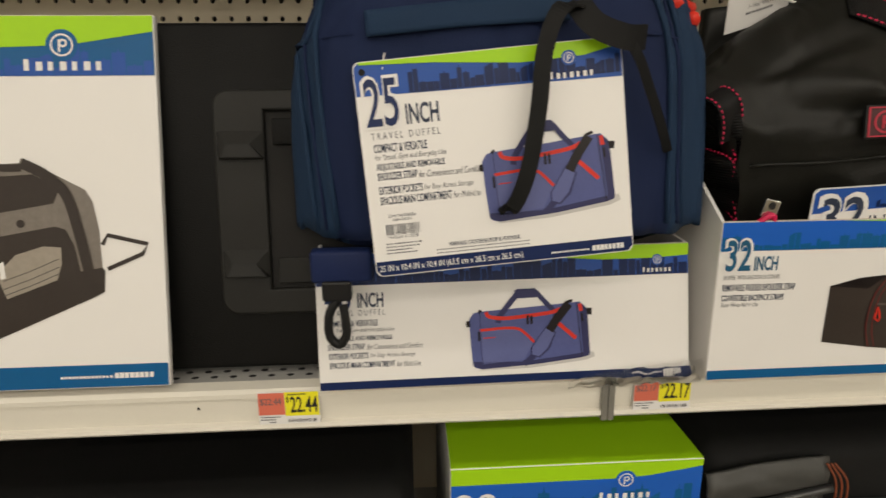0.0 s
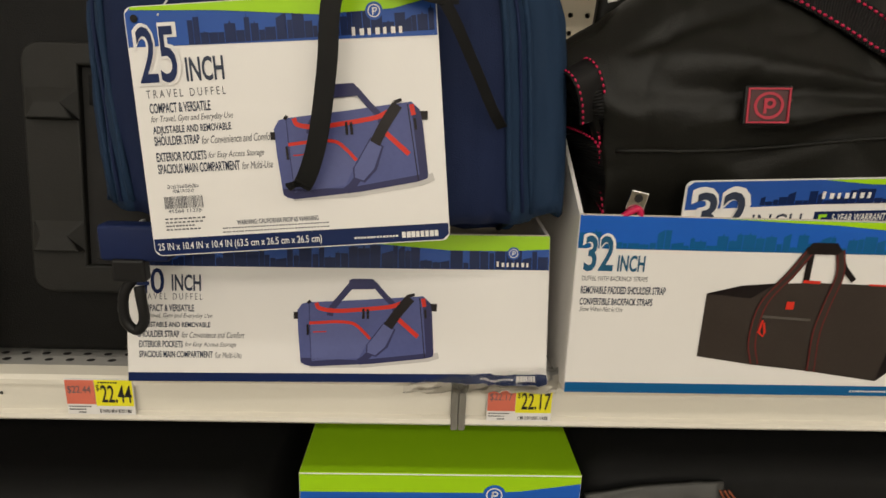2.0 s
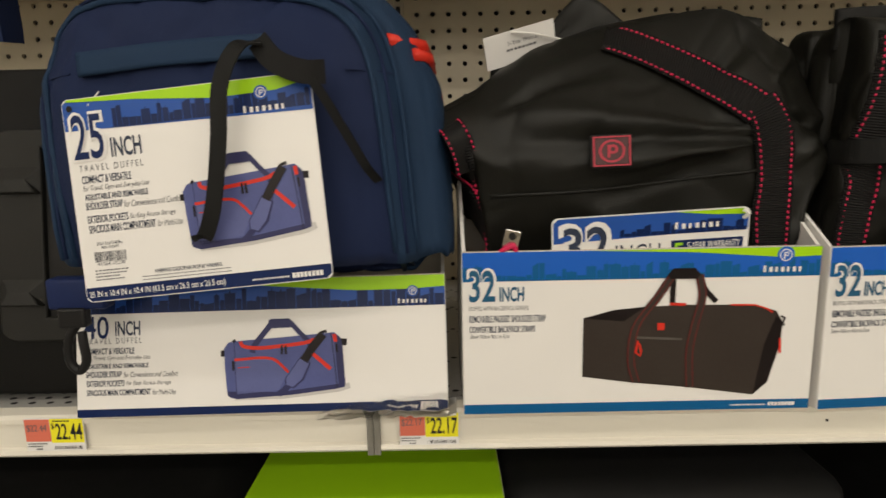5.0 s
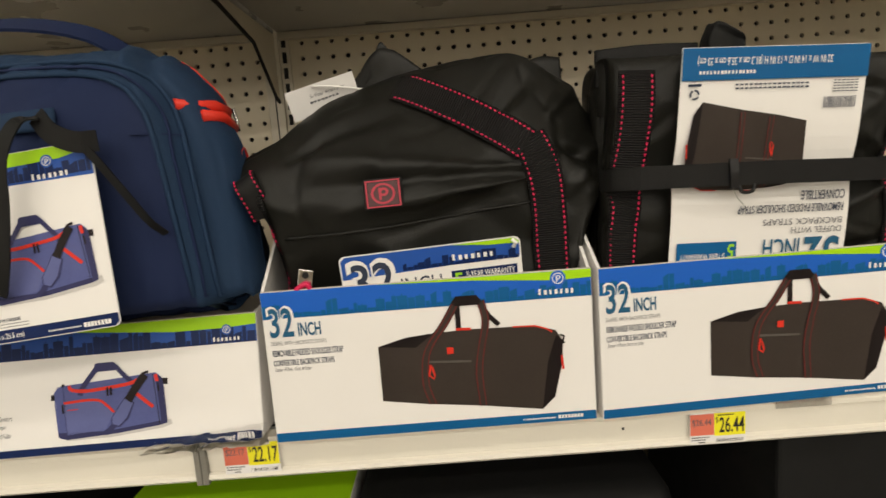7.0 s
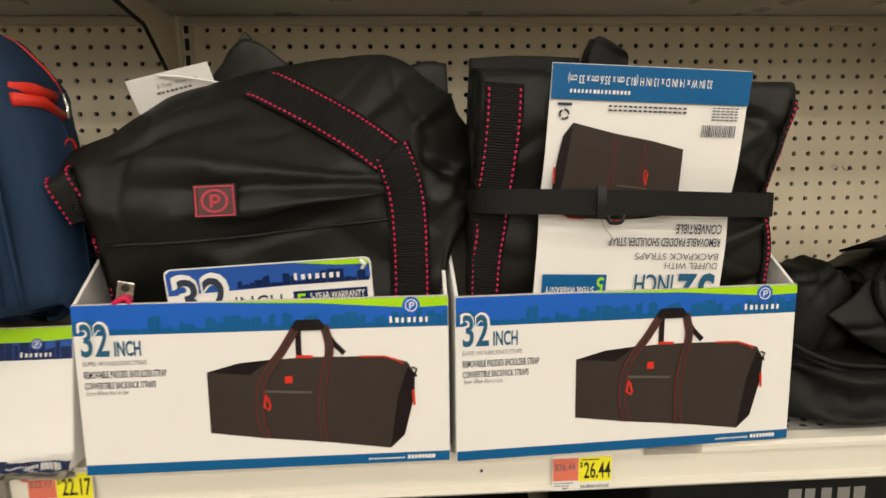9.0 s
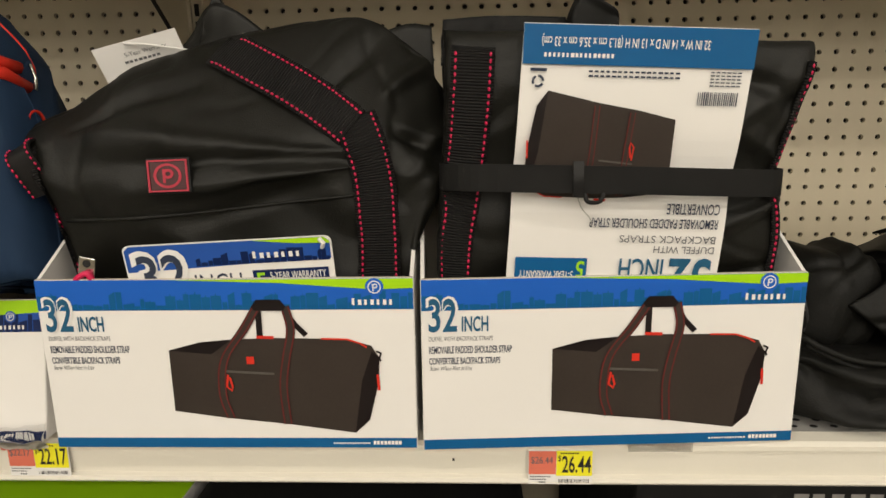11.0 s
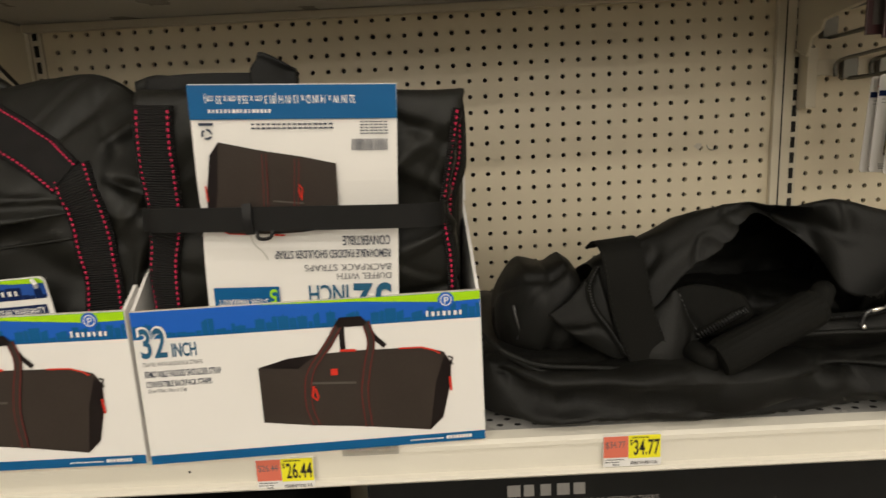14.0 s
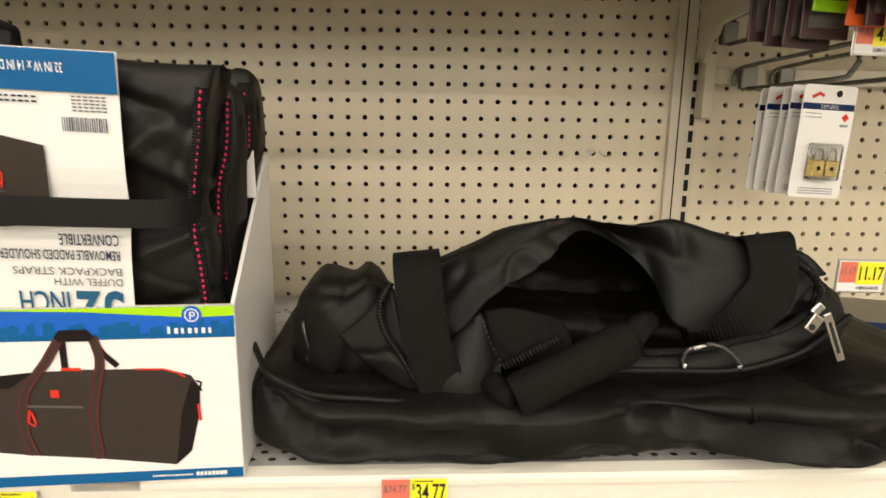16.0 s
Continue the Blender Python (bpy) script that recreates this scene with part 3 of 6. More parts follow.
def blue_duffel_picture(parent, x0, x1, z0, z1, n):
    w, h = x1 - x0, z1 - z0

    def q(pts):
        return [(x0 + a * w, z0 + b * h) for a, b in pts]

    def line(name, pts, k, up, mat):
        part(name, stroke(bmesh.new(), [tuple(p) for p in smooth_line(q(pts), 5)], k * w, n + up), mat, parent)
    part("picture_shadow", flat(bmesh.new(), q([(0.1, -0.015), (0.5, -0.01), (0.95, 0.06), (1.03, 0.10), (1.02, 0.17), (0.9, 0.12), (0.1, 0.1)]), n), PIC_SOFT, parent)
    part("picture_body", flat(bmesh.new(), q([(0.02, 0.41), (0.036, 0.06), (0.06, 0.02), (0.11, 0.0), (0.55, 0.035), (0.92, 0.096), (0.985, 0.12), (0.99, 0.16), (0.975, 0.62), (0.96, 0.74), (0.91, 0.81), (0.5, 0.765), (0.10, 0.73), (0.05, 0.715), (0.015, 0.64)]), n + 0.0002), PIC_BLUE, parent)
    part("picture_base", flat(bmesh.new(), q([(0.036, 0.10), (0.04, 0.04), (0.11, 0.0), (0.55, 0.035), (0.92, 0.096), (0.985, 0.12), (0.99, 0.17), (0.93, 0.157), (0.455, 0.075)]), n + 0.0003), PIC_NAVY, parent)
    part("picture_end", flat(bmesh.new(), q([(0.935, 0.157), (0.99, 0.17), (0.975, 0.62), (0.96, 0.74), (0.905, 0.80)]), n + 0.0003), PIC_NAVY, parent)
    part("picture_panel", flat(bmesh.new(), q([(0.10, 0.49), (0.30, 0.505), (0.41, 0.49), (0.53, 0.31), (0.45, 0.10), (0.115, 0.06)]), n + 0.0003), PIC_PAD, parent)
    part("picture_grip", flat(bmesh.new(), q([(0.37, 0.88), (0.385, 0.985), (0.41, 1.0), (0.55, 1.0), (0.57, 0.97), (0.575, 0.89), (0.55, 0.885)]), n + 0.0006), PIC_NAVY, parent)
    for pts, k, up, mat in (([(0.245, 0.58), (0.26, 0.66), (0.33, 0.80), (0.40, 0.93)], 0.045, 0.0005, PIC_NAVY), ([(0.56, 0.95), (0.63, 0.82), (0.70, 0.70), (0.715, 0.60)], 0.04, 0.0005, PIC_NAVY),
                            ([(0.66, 0.46), (0.73, 0.62), (0.82, 0.79)], 0.07, 0.0009, PIC_DARK), ([(0.54, 0.17), (0.49, 0.09), (0.45, 0.05)], 0.05, 0.0006, PIC_NAVY),
                            ([(-0.01, 0.58), (0.02, 0.58)], 0.05, 0.0005, PIC_DARK), ([(0.96, 0.685), (1.01, 0.68)], 0.055, 0.0001, PIC_DARK),
                            ([(0.10, 0.73), (0.105, 0.35), (0.115, 0.01)], 0.005, 0.0005, PIC_NAVY), ([(0.885, 0.79), (0.905, 0.45), (0.925, 0.10)], 0.006, 0.0005, PIC_DARK),
                            ([(0.088, 0.48), (0.09, 0.36)], 0.016, 0.0008, PIC_DARK), ([(0.925, 0.66), (0.93, 0.56)], 0.016, 0.0008, PIC_DARK),
                            ([(0.09, 0.72), (0.11, 0.75)], 0.02, 0.0008, PIC_DARK), ([(0.80, 0.81), (0.85, 0.83)], 0.022, 0.0010, PIC_DARK),
                            ([(0.485, 0.665), (0.485, 0.55)], 0.018, 0.0008, PIC_DARK), ([(0.515, 0.66), (0.517, 0.55)], 0.018, 0.0008, PIC_DARK)):
        line("picture_strap", pts, k, up, mat)
    part("picture_pad_edge", flat(bmesh.new(), q([(0.505, 0.25), (0.635, 0.52), (0.715, 0.43), (0.66, 0.225), (0.575, 0.115), (0.505, 0.155)]), n + 0.0007), PIC_NAVY, parent)
    part("picture_pad", flat(bmesh.new(), q([(0.515, 0.252), (0.635, 0.500), (0.702, 0.426), (0.642, 0.235), (0.57, 0.135), (0.515, 0.165)]), n + 0.0008), PIC_PAD, parent)
    for pts, k in (([(0.15, 0.725), (0.175, 0.665), (0.29, 0.637), (0.455, 0.652), (0.67, 0.687), (0.755, 0.73)], 0.030),
                   ([(0.10, 0.495), (0.20, 0.505), (0.30, 0.513), (0.41, 0.495), (0.48, 0.41), (0.533, 0.32)], 0.022),
                   ([(0.735, 0.545), (0.875, 0.348)], 0.032), ([(0.91, 0.785), (0.92, 0.69)], 0.03), ([(0.125, 0.395), (0.22, 0.40)], 0.008)):
        line("picture_piping", pts, k, 0.0006, PIC_RED)


def black_duffel_picture(parent, x0, x1, z0, z1, n, flip=False, cut=0.0):
    w, h = x1 - x0, z1 - z0

    def q(pts):
        return [(x1 - a * w, z1 - b * h) if flip else (x0 + a * w, z0 + b * h) for a, b in pts]
    body = [(0, 0.17), (0.25, 0.115), (0.53, 0.07), (0.86, 0.0), (0.93, 0.10), (0.98, 0.40), (0.985, 0.57), (0.95, 0.66), (0.84, 0.71), (0.5, 0.72), (0.3, 0.71), (0.15, 0.69), (0, 0.63)]
    part("picture_body", flat(bmesh.new(), q(body), n), PIC_BLACK, parent)
    bm = flat(bmesh.new(), q([(0.86, 0.0), (0.93, 0.10), (0.98, 0.40), (0.985, 0.57), (0.95, 0.62), (0.90, 0.4)]), n + 0.0002)
    part("picture_shade", bm, PIC_DARK, parent)
    part("picture_fold", flat(bmesh.new(), q([(0, 0.63), (0.15, 0.69), (0.3, 0.71), (0.2, 0.60)]), n + 0.0002), PIC_DARK, parent)
    if not cut:
        part("picture_grip", flat(bmesh.new(), q([(0.405, 0.95), (0.43, 1.0), (0.54, 1.0), (0.565, 0.95), (0.55, 0.92), (0.42, 0.92)]), n + 0.0010), PIC_DARK, parent)
        part("picture_handle", stroke(bmesh.new(), q([(0.435, 0.93), (0.435, 0.72)]), 0.028 * w, n + 0.0004), PIC_DARK, parent)
        part("picture_handle", stroke(bmesh.new(), q([(0.56, 0.92), (0.6, 0.82), (0.65, 0.74)]), 0.026 * w, n + 0.0004), PIC_DARK, parent)
    part("picture_clip", stroke(bmesh.new(), q([(0.972, 0.62), (0.994, 0.605), (0.985, 0.57), (0.992, 0.545)]), 0.010 * w, n + 0.0004), PIC_DARK, parent)
    if cut:
        runs = ([(0.29, 0.13), (0.31, 0.4), (0.33, 0.7)], [(0.53, 0.09), (0.54, 0.4), (0.56, 0.7)])
    else:
        runs = ([(0.27, 0.12), (0.24, 0.30), (0.26, 0.56), (0.36, 0.78), (0.43, 0.95)], [(0.56, 0.95), (0.58, 0.78), (0.55, 0.56), (0.53, 0.35), (0.54, 0.07)])
    for pts in runs:
        line = [tuple(p) for p in smooth_line(q(pts), 6)]
        part("picture_handle", stroke(bmesh.new(), line, 0.042 * w, n + 0.0006), PIC_BLACK, parent)
        for side in (-0.016, 0.016):
            part("picture_stitch", stroke(bmesh.new(), [(a + side * w, b) for a, b in line], 0.0065 * w, n + 0.0008), PIC_BROWN, parent)
    part("picture_pocket", stroke(bmesh.new(), q([(0.26, 0.475), (0.49, 0.455)]), 0.012 * w, n + 0.0007), PIC_GREY, parent)
    a, b = q([(0.365, 0.53), (0.40, 0.585)])
    part("picture_patch", rect(bmesh.new(), min(a[0], b[0]), max(a[0], b[0]), min(a[1], b[1]), max(a[1], b[1]), n + 0.0009), PIC_RED, parent)
    for pts, k in (([(0.272, 0.45), (0.262, 0.36), (0.285, 0.33), (0.29, 0.36), (0.278, 0.43)], 0.010), ([(0.72, 0.715), (0.84, 0.71), (0.90, 0.68), (0.93, 0.65)], 0.008),
                   ([(0.42, 0.73), (0.50, 0.725)], 0.014), ([(0.975, 0.45), (0.98, 0.33)], 0.012)):
        part("picture_piping", stroke(bmesh.new(), q(pts), k * w, n + 0.0009), PIC_RED, parent)


def tray(name, m, w, h, depth, back_h, label, lean=0.0):
    """A display tray: low front, side walls that rise to the back."""
    ob = thing(name, m, label, "display box", "display boxes on the shelf")
    t = 0.0028
    face = part("front_panel", box(0, w, 0, t, 0, h, bevel=0.0007, seg=1), CARD, ob)
    face.rotation_euler.x = radians(-lean)
    slip = math.sin(radians(lean))
    for x in (0.0004, w - t - 0.0004):
        bm = bmesh.new()
        prof = [(t + 0.0002, 0.0), (depth, 0.0), (depth, back_h), (depth - 0.006, back_h), (t + 0.0002 + h * slip, h * math.cos(radians(lean)))]
        s = [[bm.verts.new((x + d, y, z)) for y, z in prof] for d in (0, t)]
        bm.faces.new(s[0])
        bm.faces.new(s[1])
        for i in range(len(prof)):
            j = (i + 1) % len(prof)
            bm.faces.new((s[0][i], s[0][j], s[1][j], s[1][i]))
        bmesh.ops.recalc_face_normals(bm, faces=bm.faces)
        part("side_panel", bm, CARD, ob)
    part("back_panel", box(t + 0.0006, w - t - 0.0006, depth - t, depth, 0.0005, back_h, bevel=0.0006, seg=1), CARD_RAW, ob)
    part("base_panel", box(t + 0.0006, w - t - 0.0006, t + 0.0004, depth - t - 0.0004, 0.0003, t), CARD_RAW, ob)
    part("raw_edge", box(0.001, w - 0.001, 0.0003, t - 0.0003, h - 0.0001, h + 0.0004), CARD_RAW, face, "bare grey board along the cut top")
    return face


def thirty_two_art(ob, w, h):
    u, v = w / 668, h / 303

    def r(a, b):
        return a * u, b * v
    band = 250 * v
    n = 0.0003
    part("blue_band", rect(bmesh.new(), 0.0005, w - 0.0005, band, h - 0.0003, n), BLUE, ob)
    fine_print(part("skyline_print", skyline(2 * u, w - 2 * u, band, 8 * v, 34 * v, n + 0.0002, 5, 46), TEAL, ob))
    part("lime_wedge", flat(bmesh.new(), [(230 * u, h - 0.0004), (w - 0.0005, h - 0.0004), (w - 0.0005, 286 * v), (600 * u, 284 * v), (430 * u, 296 * v)], n + 0.0004), LIME, ob)
    badge(ob, 600 * u, 288 * v, 16 * u, BLUE, n + 0.0006)
    name_blocks(ob, 560 * u, 636 * u, 258 * v, 271 * v, n + 0.0008)
    part("foot_band", rect(bmesh.new(), 0.0005, w - 0.0005, 0.0004, 19 * v, n), TEAL, ob)
    rng = random.Random(2)
    bm = bars(bmesh.new(), 515 * u, 583 * u, 8 * v, 11 * v, 14, n + 0.0003, rng)
    bars(bm, 588 * u, 640 * u, 7 * v, 14 * v, 8, n + 0.0003, rng, 0.2)
    fine_print(part("foot_note_print", bm, PAPER, ob))
    words("number_halo", "32", 8 * u, 67 * u, 209 * v, 275 * v, PAPER, ob, n + 0.0005, 0.05)
    words("number", "32", 13 * u, 62 * u, 213 * v, 271 * v, INK_TEAL, ob, n + 0.0008, 0.018)
    words("inch_word", "INCH", 70 * u, 116 * u, 213 * v, 240 * v, INK_TEAL, ob, n + 0.0003, 0.022)
    words("lettering", "DUFFEL WITH BACKPACK STRAPS", 13 * u, 124 * u, 197 * v, 205 * v, GREY_INK, ob, n)
    words("lettering", "REMOVABLE PADDED SHOULDER STRAP", 13 * u, 157 * u, 175 * v, 188 * v, INK, ob, n, 0.018)
    words("lettering", "CONVERTIBLE BACKPACK STRAPS", 13 * u, 137 * u, 156 * v, 168 * v, INK, ob, n, 0.018)
    words("lettering", "Stow When Not in Use", 14 * u, 88 * u, 145 * v, 153 * v, GREY_INK, ob, n, 0, 0.3)
    black_duffel_picture(ob, 228 * u, 610 * u, 29 * v, 268 * v, n + 0.0002)


BOX_Z = SHELF + 0.0012
box_a = tray("display_box", pose(0.0910, -0.006, BOX_Z, 0, 0, 0.3), 0.2875, 0.1375, 0.157, 0.235, "white and blue card display tray holding a black duffel")
thirty_two_art(box_a, 0.2875, 0.1375)
box_b = tray("display_box", pose(0.3835, -0.0075, BOX_Z, 0, 0, 3.4), 0.2895, 0.1365, 0.157, 0.235, "white and blue card display tray holding a folded duffel")
thirty_two_art(box_b, 0.2895, 0.1365)


def travel_art(ob, w, h, number, low):
    """Shared artwork of the blue duffel packs; low: the wide tray, with its band and picture set out differently."""
    n = 0.0003
    rng = random.Random(4)

    def t(text, a, b, c, d, m, bold=0.0, slant=0.0):
        words("lettering", text, a * w, b * w, (1 - d) * h, (1 - c) * h, m, ob, n, bold, slant)
    if low:
        part("indigo_band", rect(bmesh.new(), 0.0005, w - 0.0005, 0.77 * h, h - 0.0003, n), INDIGO, ob)
        fine_print(part("skyline_print", skyline(0.001, w - 0.001, 0.77 * h, 0.05 * h, 0.19 * h, n + 0.0002, 11, 50), NAVY, ob))
        part("lime_wedge", flat(bmesh.new(), [(0.30 * w, h - 0.0004), (w - 0.0005, h - 0.0004), (w - 0.0005, 0.91 * h), (0.9 * w, 0.895 * h), (0.76 * w, 0.895 * h), (0.55 * w, 0.94 * h)], n + 0.0004), LIME, ob)
        badge(ob, 0.912 * w, 0.88 * h, 0.015 * w, INDIGO, n + 0.0006)
        name_blocks(ob, 0.872 * w, 0.955 * w, 0.79 * h, 0.83 * h, n + 0.0008)
        part("foot_band", rect(bmesh.new(), 0.0005, w - 0.0005, 0.0004, 0.062 * h, n), NAVY, ob)
        bm = bars(bmesh.new(), 0.84 * w, 0.92 * w, 0.025 * h, 0.035 * h, 12, n + 0.0003, rng)
        bars(bm, 0.925 * w, 0.975 * w, 0.02 * h, 0.05 * h, 7, n + 0.0003, rng, 0.2)
        fine_print(part("foot_note_print", bm, PAPER, ob))
        words("number", number, 0.022 * w, 0.09 * w, 0.585 * h, 0.755 * h, NAVY, ob, n, 0.01)
        words("inch_word", "INCH", 0.107 * w, 0.175 * w, 0.605 * h, 0.715 * h, INK, ob, n, 0.022)
        t("T R A V E L   D U F F E L", 0.025, 0.178, 0.410, 0.452, GREY_INK)
        t("COMPACT & VERSATILE", 0.026, 0.158, 0.484, 0.530, INK, 0.018)
        t("for Travel, Gym and Everyday Use", 0.028, 0.20, 0.542, 0.580, GREY_INK, 0, 0.3)
        t("ADJUSTABLE AND REMOVABLE", 0.026, 0.195, 0.600, 0.645, INK, 0.018)
        t("SHOULDER STRAP", 0.026, 0.122, 0.657, 0.702, INK, 0.018)
        t("for Convenience and Comfort", 0.128, 0.275, 0.665, 0.705, GREY_INK, 0, 0.3)
        t("EXTERIOR POCKETS", 0.028, 0.13, 0.725, 0.770, INK, 0.018)
        t("for Easy Access Storage", 0.135, 0.255, 0.733, 0.772, GREY_INK, 0, 0.3)
        t("SPACIOUS MAIN COMPARTMENT", 0.028, 0.20, 0.793, 0.838, INK, 0.018)
        t("for Multi-Use", 0.205, 0.268, 0.800, 0.840, GREY_INK, 0, 0.3)
        blue_duffel_picture(ob, 0.395 * w, 0.728 * w, 0.110 * h, 0.70 * h, n + 0.0002)
        return
    part("indigo_band", flat(bmesh.new(), [(0.0006, 0.845 * h), (w - 0.0006, 0.82 * h), (w - 0.0006, h - 0.004), (w - 0.004, h - 0.0006), (0.004, h - 0.0006), (0.0006, h - 0.004)], n), INDIGO, ob)
    fine_print(part("skyline_print", skyline(0.2 * w, w - 0.002, 0.84 * h, 0.04 * h, 0.13 * h, n + 0.0002, 21, 30), NAVY, ob))
    part("lime_wedge", flat(bmesh.new(), [(0.004, h - 0.0006), (0.004, 0.985 * h), (0.3 * w, 0.965 * h), (0.62 * w, 0.925 * h), (0.86 * w, 0.93 * h), (w - 0.0006, 0.965 * h), (w - 0.004, h - 0.0006)], n + 0.0004), LIME, ob)
    badge(ob, 0.80 * w, 0.925 * h, 0.028 * w, INDIGO, n + 0.0006)
    name_blocks(ob, 0.725 * w, 0.90 * w, 0.835 * h, 0.872 * h, n + 0.0008)
    part("foot_band", flat(bmesh.new(), [(0.004, 0.0006), (w - 0.004, 0.0006), (w - 0.0006, 0.004), (w - 0.0006, 0.072 * h), (0.0006, 0.072 * h), (0.0006, 0.004)], n), NAVY, ob)
    words("number_halo", number, 0.018 * w, 0.168 * w, 0.688 * h, 0.935 * h, PAPER, ob, n + 0.0005, 0.05)
    words("number", number, 0.03 * w, 0.155 * w, 0.70 * h, 0.92 * h, NAVY, ob, n + 0.0008, 0.01)
    words("inch_word", "INCH", 0.178 * w, 0.302 * w, 0.70 * h, 0.795 * h, INK, ob, n, 0.022)
    t("T R A V E L   D U F F E L", 0.04, 0.30, 0.325, 0.357, GREY_INK)
    t("COMPACT & VERSATILE", 0.045, 0.245, 0.377, 0.417, INK, 0.018)
    t("for Travel, Gym and Everyday Use", 0.045, 0.315, 0.427, 0.459, GREY_INK, 0, 0.3)
    t("ADJUSTABLE AND REMOVABLE", 0.047, 0.305, 0.468, 0.507, INK, 0.018)
    t("SHOULDER STRAP", 0.047, 0.197, 0.509, 0.546, INK, 0.018)
    t("for Convenience and Comfort", 0.203, 0.445, 0.517, 0.549, GREY_INK, 0, 0.3)
    t("EXTERIOR POCKETS", 0.047, 0.213, 0.574, 0.611, INK, 0.018)
    t("for Easy Access Storage", 0.22, 0.405, 0.582, 0.614, GREY_INK, 0, 0.3)
    t("SPACIOUS MAIN COMPARTMENT", 0.047, 0.32, 0.622, 0.661, INK, 0.018)
    t("for Multi-Use", 0.327, 0.43, 0.630, 0.660, GREY_INK, 0, 0.3)
    bm = bars(bmesh.new(), 0.055 * w, 0.185 * w, 0.195 * h, 0.245 * h, 26, n, rng, 0.5)
    t("25 Inch Travel Duffel/Blue", 0.07, 0.175, 0.706, 0.722, INK)
    t("PG86-170-028-07", 0.088, 0.158, 0.727, 0.740, INK)
    t("41564 11278", 0.064, 0.176, 0.808, 0.823, INK)
    for k, (a, b) in enumerate(((0.05, 0.19), (0.05, 0.18), (0.05, 0.15), (0.05, 0.17))):
        z = (0.150 - 0.015 * k) * h
        bars(bm, a * w, b * w, z, z + 0.006 * h, 9, n, rng)
    for k in range(2):
        bars(bm, 0.24 * w, 0.60 * w, (0.10 - 0.016 * k) * h, (0.1045 - 0.016 * k) * h, 34, n, rng)
    fine_print(part("barcode_print", bm, GREY_INK, ob))
    t("WARNING: CALIFORNIA PROP 65 WARNING", 0.29, 0.565, 0.866, 0.886, INK, 0.012)
    words("size_line", "25 IN x 10.4 IN x 10.4 IN (63.5 cm x 26.5 cm x 26.5 cm)", 0.015 * w, 0.57 * w, 0.014 * h, 0.054 * h, PAPER, ob, n + 0.0003, 0.01)
    bm = bars(bmesh.new(), 0.68 * w, 0.83 * w, 0.026 * h, 0.034 * h, 14, n + 0.0003, rng)
    bars(bm, 0.84 * w, 0.965 * w, 0.02 * h, 0.045 * h, 8, n + 0.0003, rng, 0.2)
    fine_print(part("foot_note_print", bm, PAPER, ob))
    blue_duffel_picture(ob, 0.437 * w, 0.945 * w, 0.205 * h, 0.655 * h, n + 0.0002)


box_c = tray("display_box", pose(-0.2350, -0.003, BOX_Z + 0.0012, 0, -0.55, 0.3), 0.3135, 0.1130, 0.30, 0.13, "white and navy card display tray under a blue duffel", 11)
travel_art(box_c, 0.3135, 0.1130, "40", True)

# ---------------------------------------------------------------- big rolling duffel carton
carton = thing("carton", pose(-0.717, 0.008, BOX_Z + 0.006, -11.5, 0, 0), "flat white carton front with lime and blue header", "carton")
CW, CH = 0.358, 0.302
part("body", box(0, CW, 0, 0.007, 0, CH, bevel=0.0012), CARD, carton)
part("blue_band", flat(bmesh.new(), [(0.001, 0.254), (CW - 0.001, 0.254), (CW - 0.001, CH - 0.012), (0.001, CH - 0.012)], 0.0004), TEAL, carton)
fine_print(part("skyline_print", skyline(0.002, CW - 0.002, 0.254, 0.006, 0.026, 0.0006, 31, 40), INDIGO, carton))
part("lime_wedge", flat(bmesh.new(), [(0.001, CH - 0.001), (0.001, 0.278), (0.22, 0.276), (0.29, 0.278), (CW - 0.001, 0.2885), (CW - 0.001, CH - 0.001)], 0.0008), LIME, carton)
badge(carton, CW - 0.072, 0.278, 0.0125, TEAL, 0.001)
name_blocks(carton, CW - 0.102, CW - 0.037, 0.258, 0.268, 0.001)
part("foot_band", rect(bmesh.new(), 0.001, CW - 0.001, 0.001, 0.0195, 0.0004), TEAL, carton)
bm = bars(bmesh.new(), CW - 0.087, CW - 0.045, 0.0085, 0.0105, 14, 0.0007, random.Random(3))
bars(bm, CW - 0.044, CW - 0.012, 0.008, 0.0125, 8, 0.0007, random.Random(4), 0.2)
fine_print(part("foot_note_print", bm, PAPER, carton))
# its picture: a heather-grey wheeled duffel with pulled-out handle
HEATHER = shade("picture_heather_grey", (0.17, 0.145, 0.12), 0.36, vary=0.35, scale=160)
PALE = shade("picture_pale_mesh", (0.30, 0.26, 0.21), 0.36, vary=0.25, scale=140)


def on_carton(pts):
    """Points of the picture, in hundredths of its width and height from its lower right corner."""
    return [(CW - 0.0475 - 0.00105 * a, 0.056 + 0.00132 * b) for a, b in pts]


part("picture_body", flat(bmesh.new(), on_carton([(98, 96), (60, 98), (58, 101), (53, 99), (12, 81), (7, 74), (3, 56), (2, 33), (0, 31), (1, 18), (8, 15), (98, -15)]), 0.0004), HEATHER, carton)
part("picture_shade", flat(bmesh.new(), on_carton([(98, 89), (50, 91), (31, 82), (36, 73), (98, 65)]), 0.0006), PIC_BLACK, carton)
part("picture_shade", flat(bmesh.new(), on_carton([(98, 9), (90, 8), (18, 31), (2, 33), (0, 31), (1, 18), (8, 15), (98, -15)]), 0.0006), PIC_BLACK, carton)
part("picture_pocket", flat(bmesh.new(), on_carton([(93, 42), (88, 49), (80, 53), (36, 59), (28, 57), (22, 47), (18, 30), (88, 6), (93, 10)]), 0.0008), PIC_BLACK, carton)
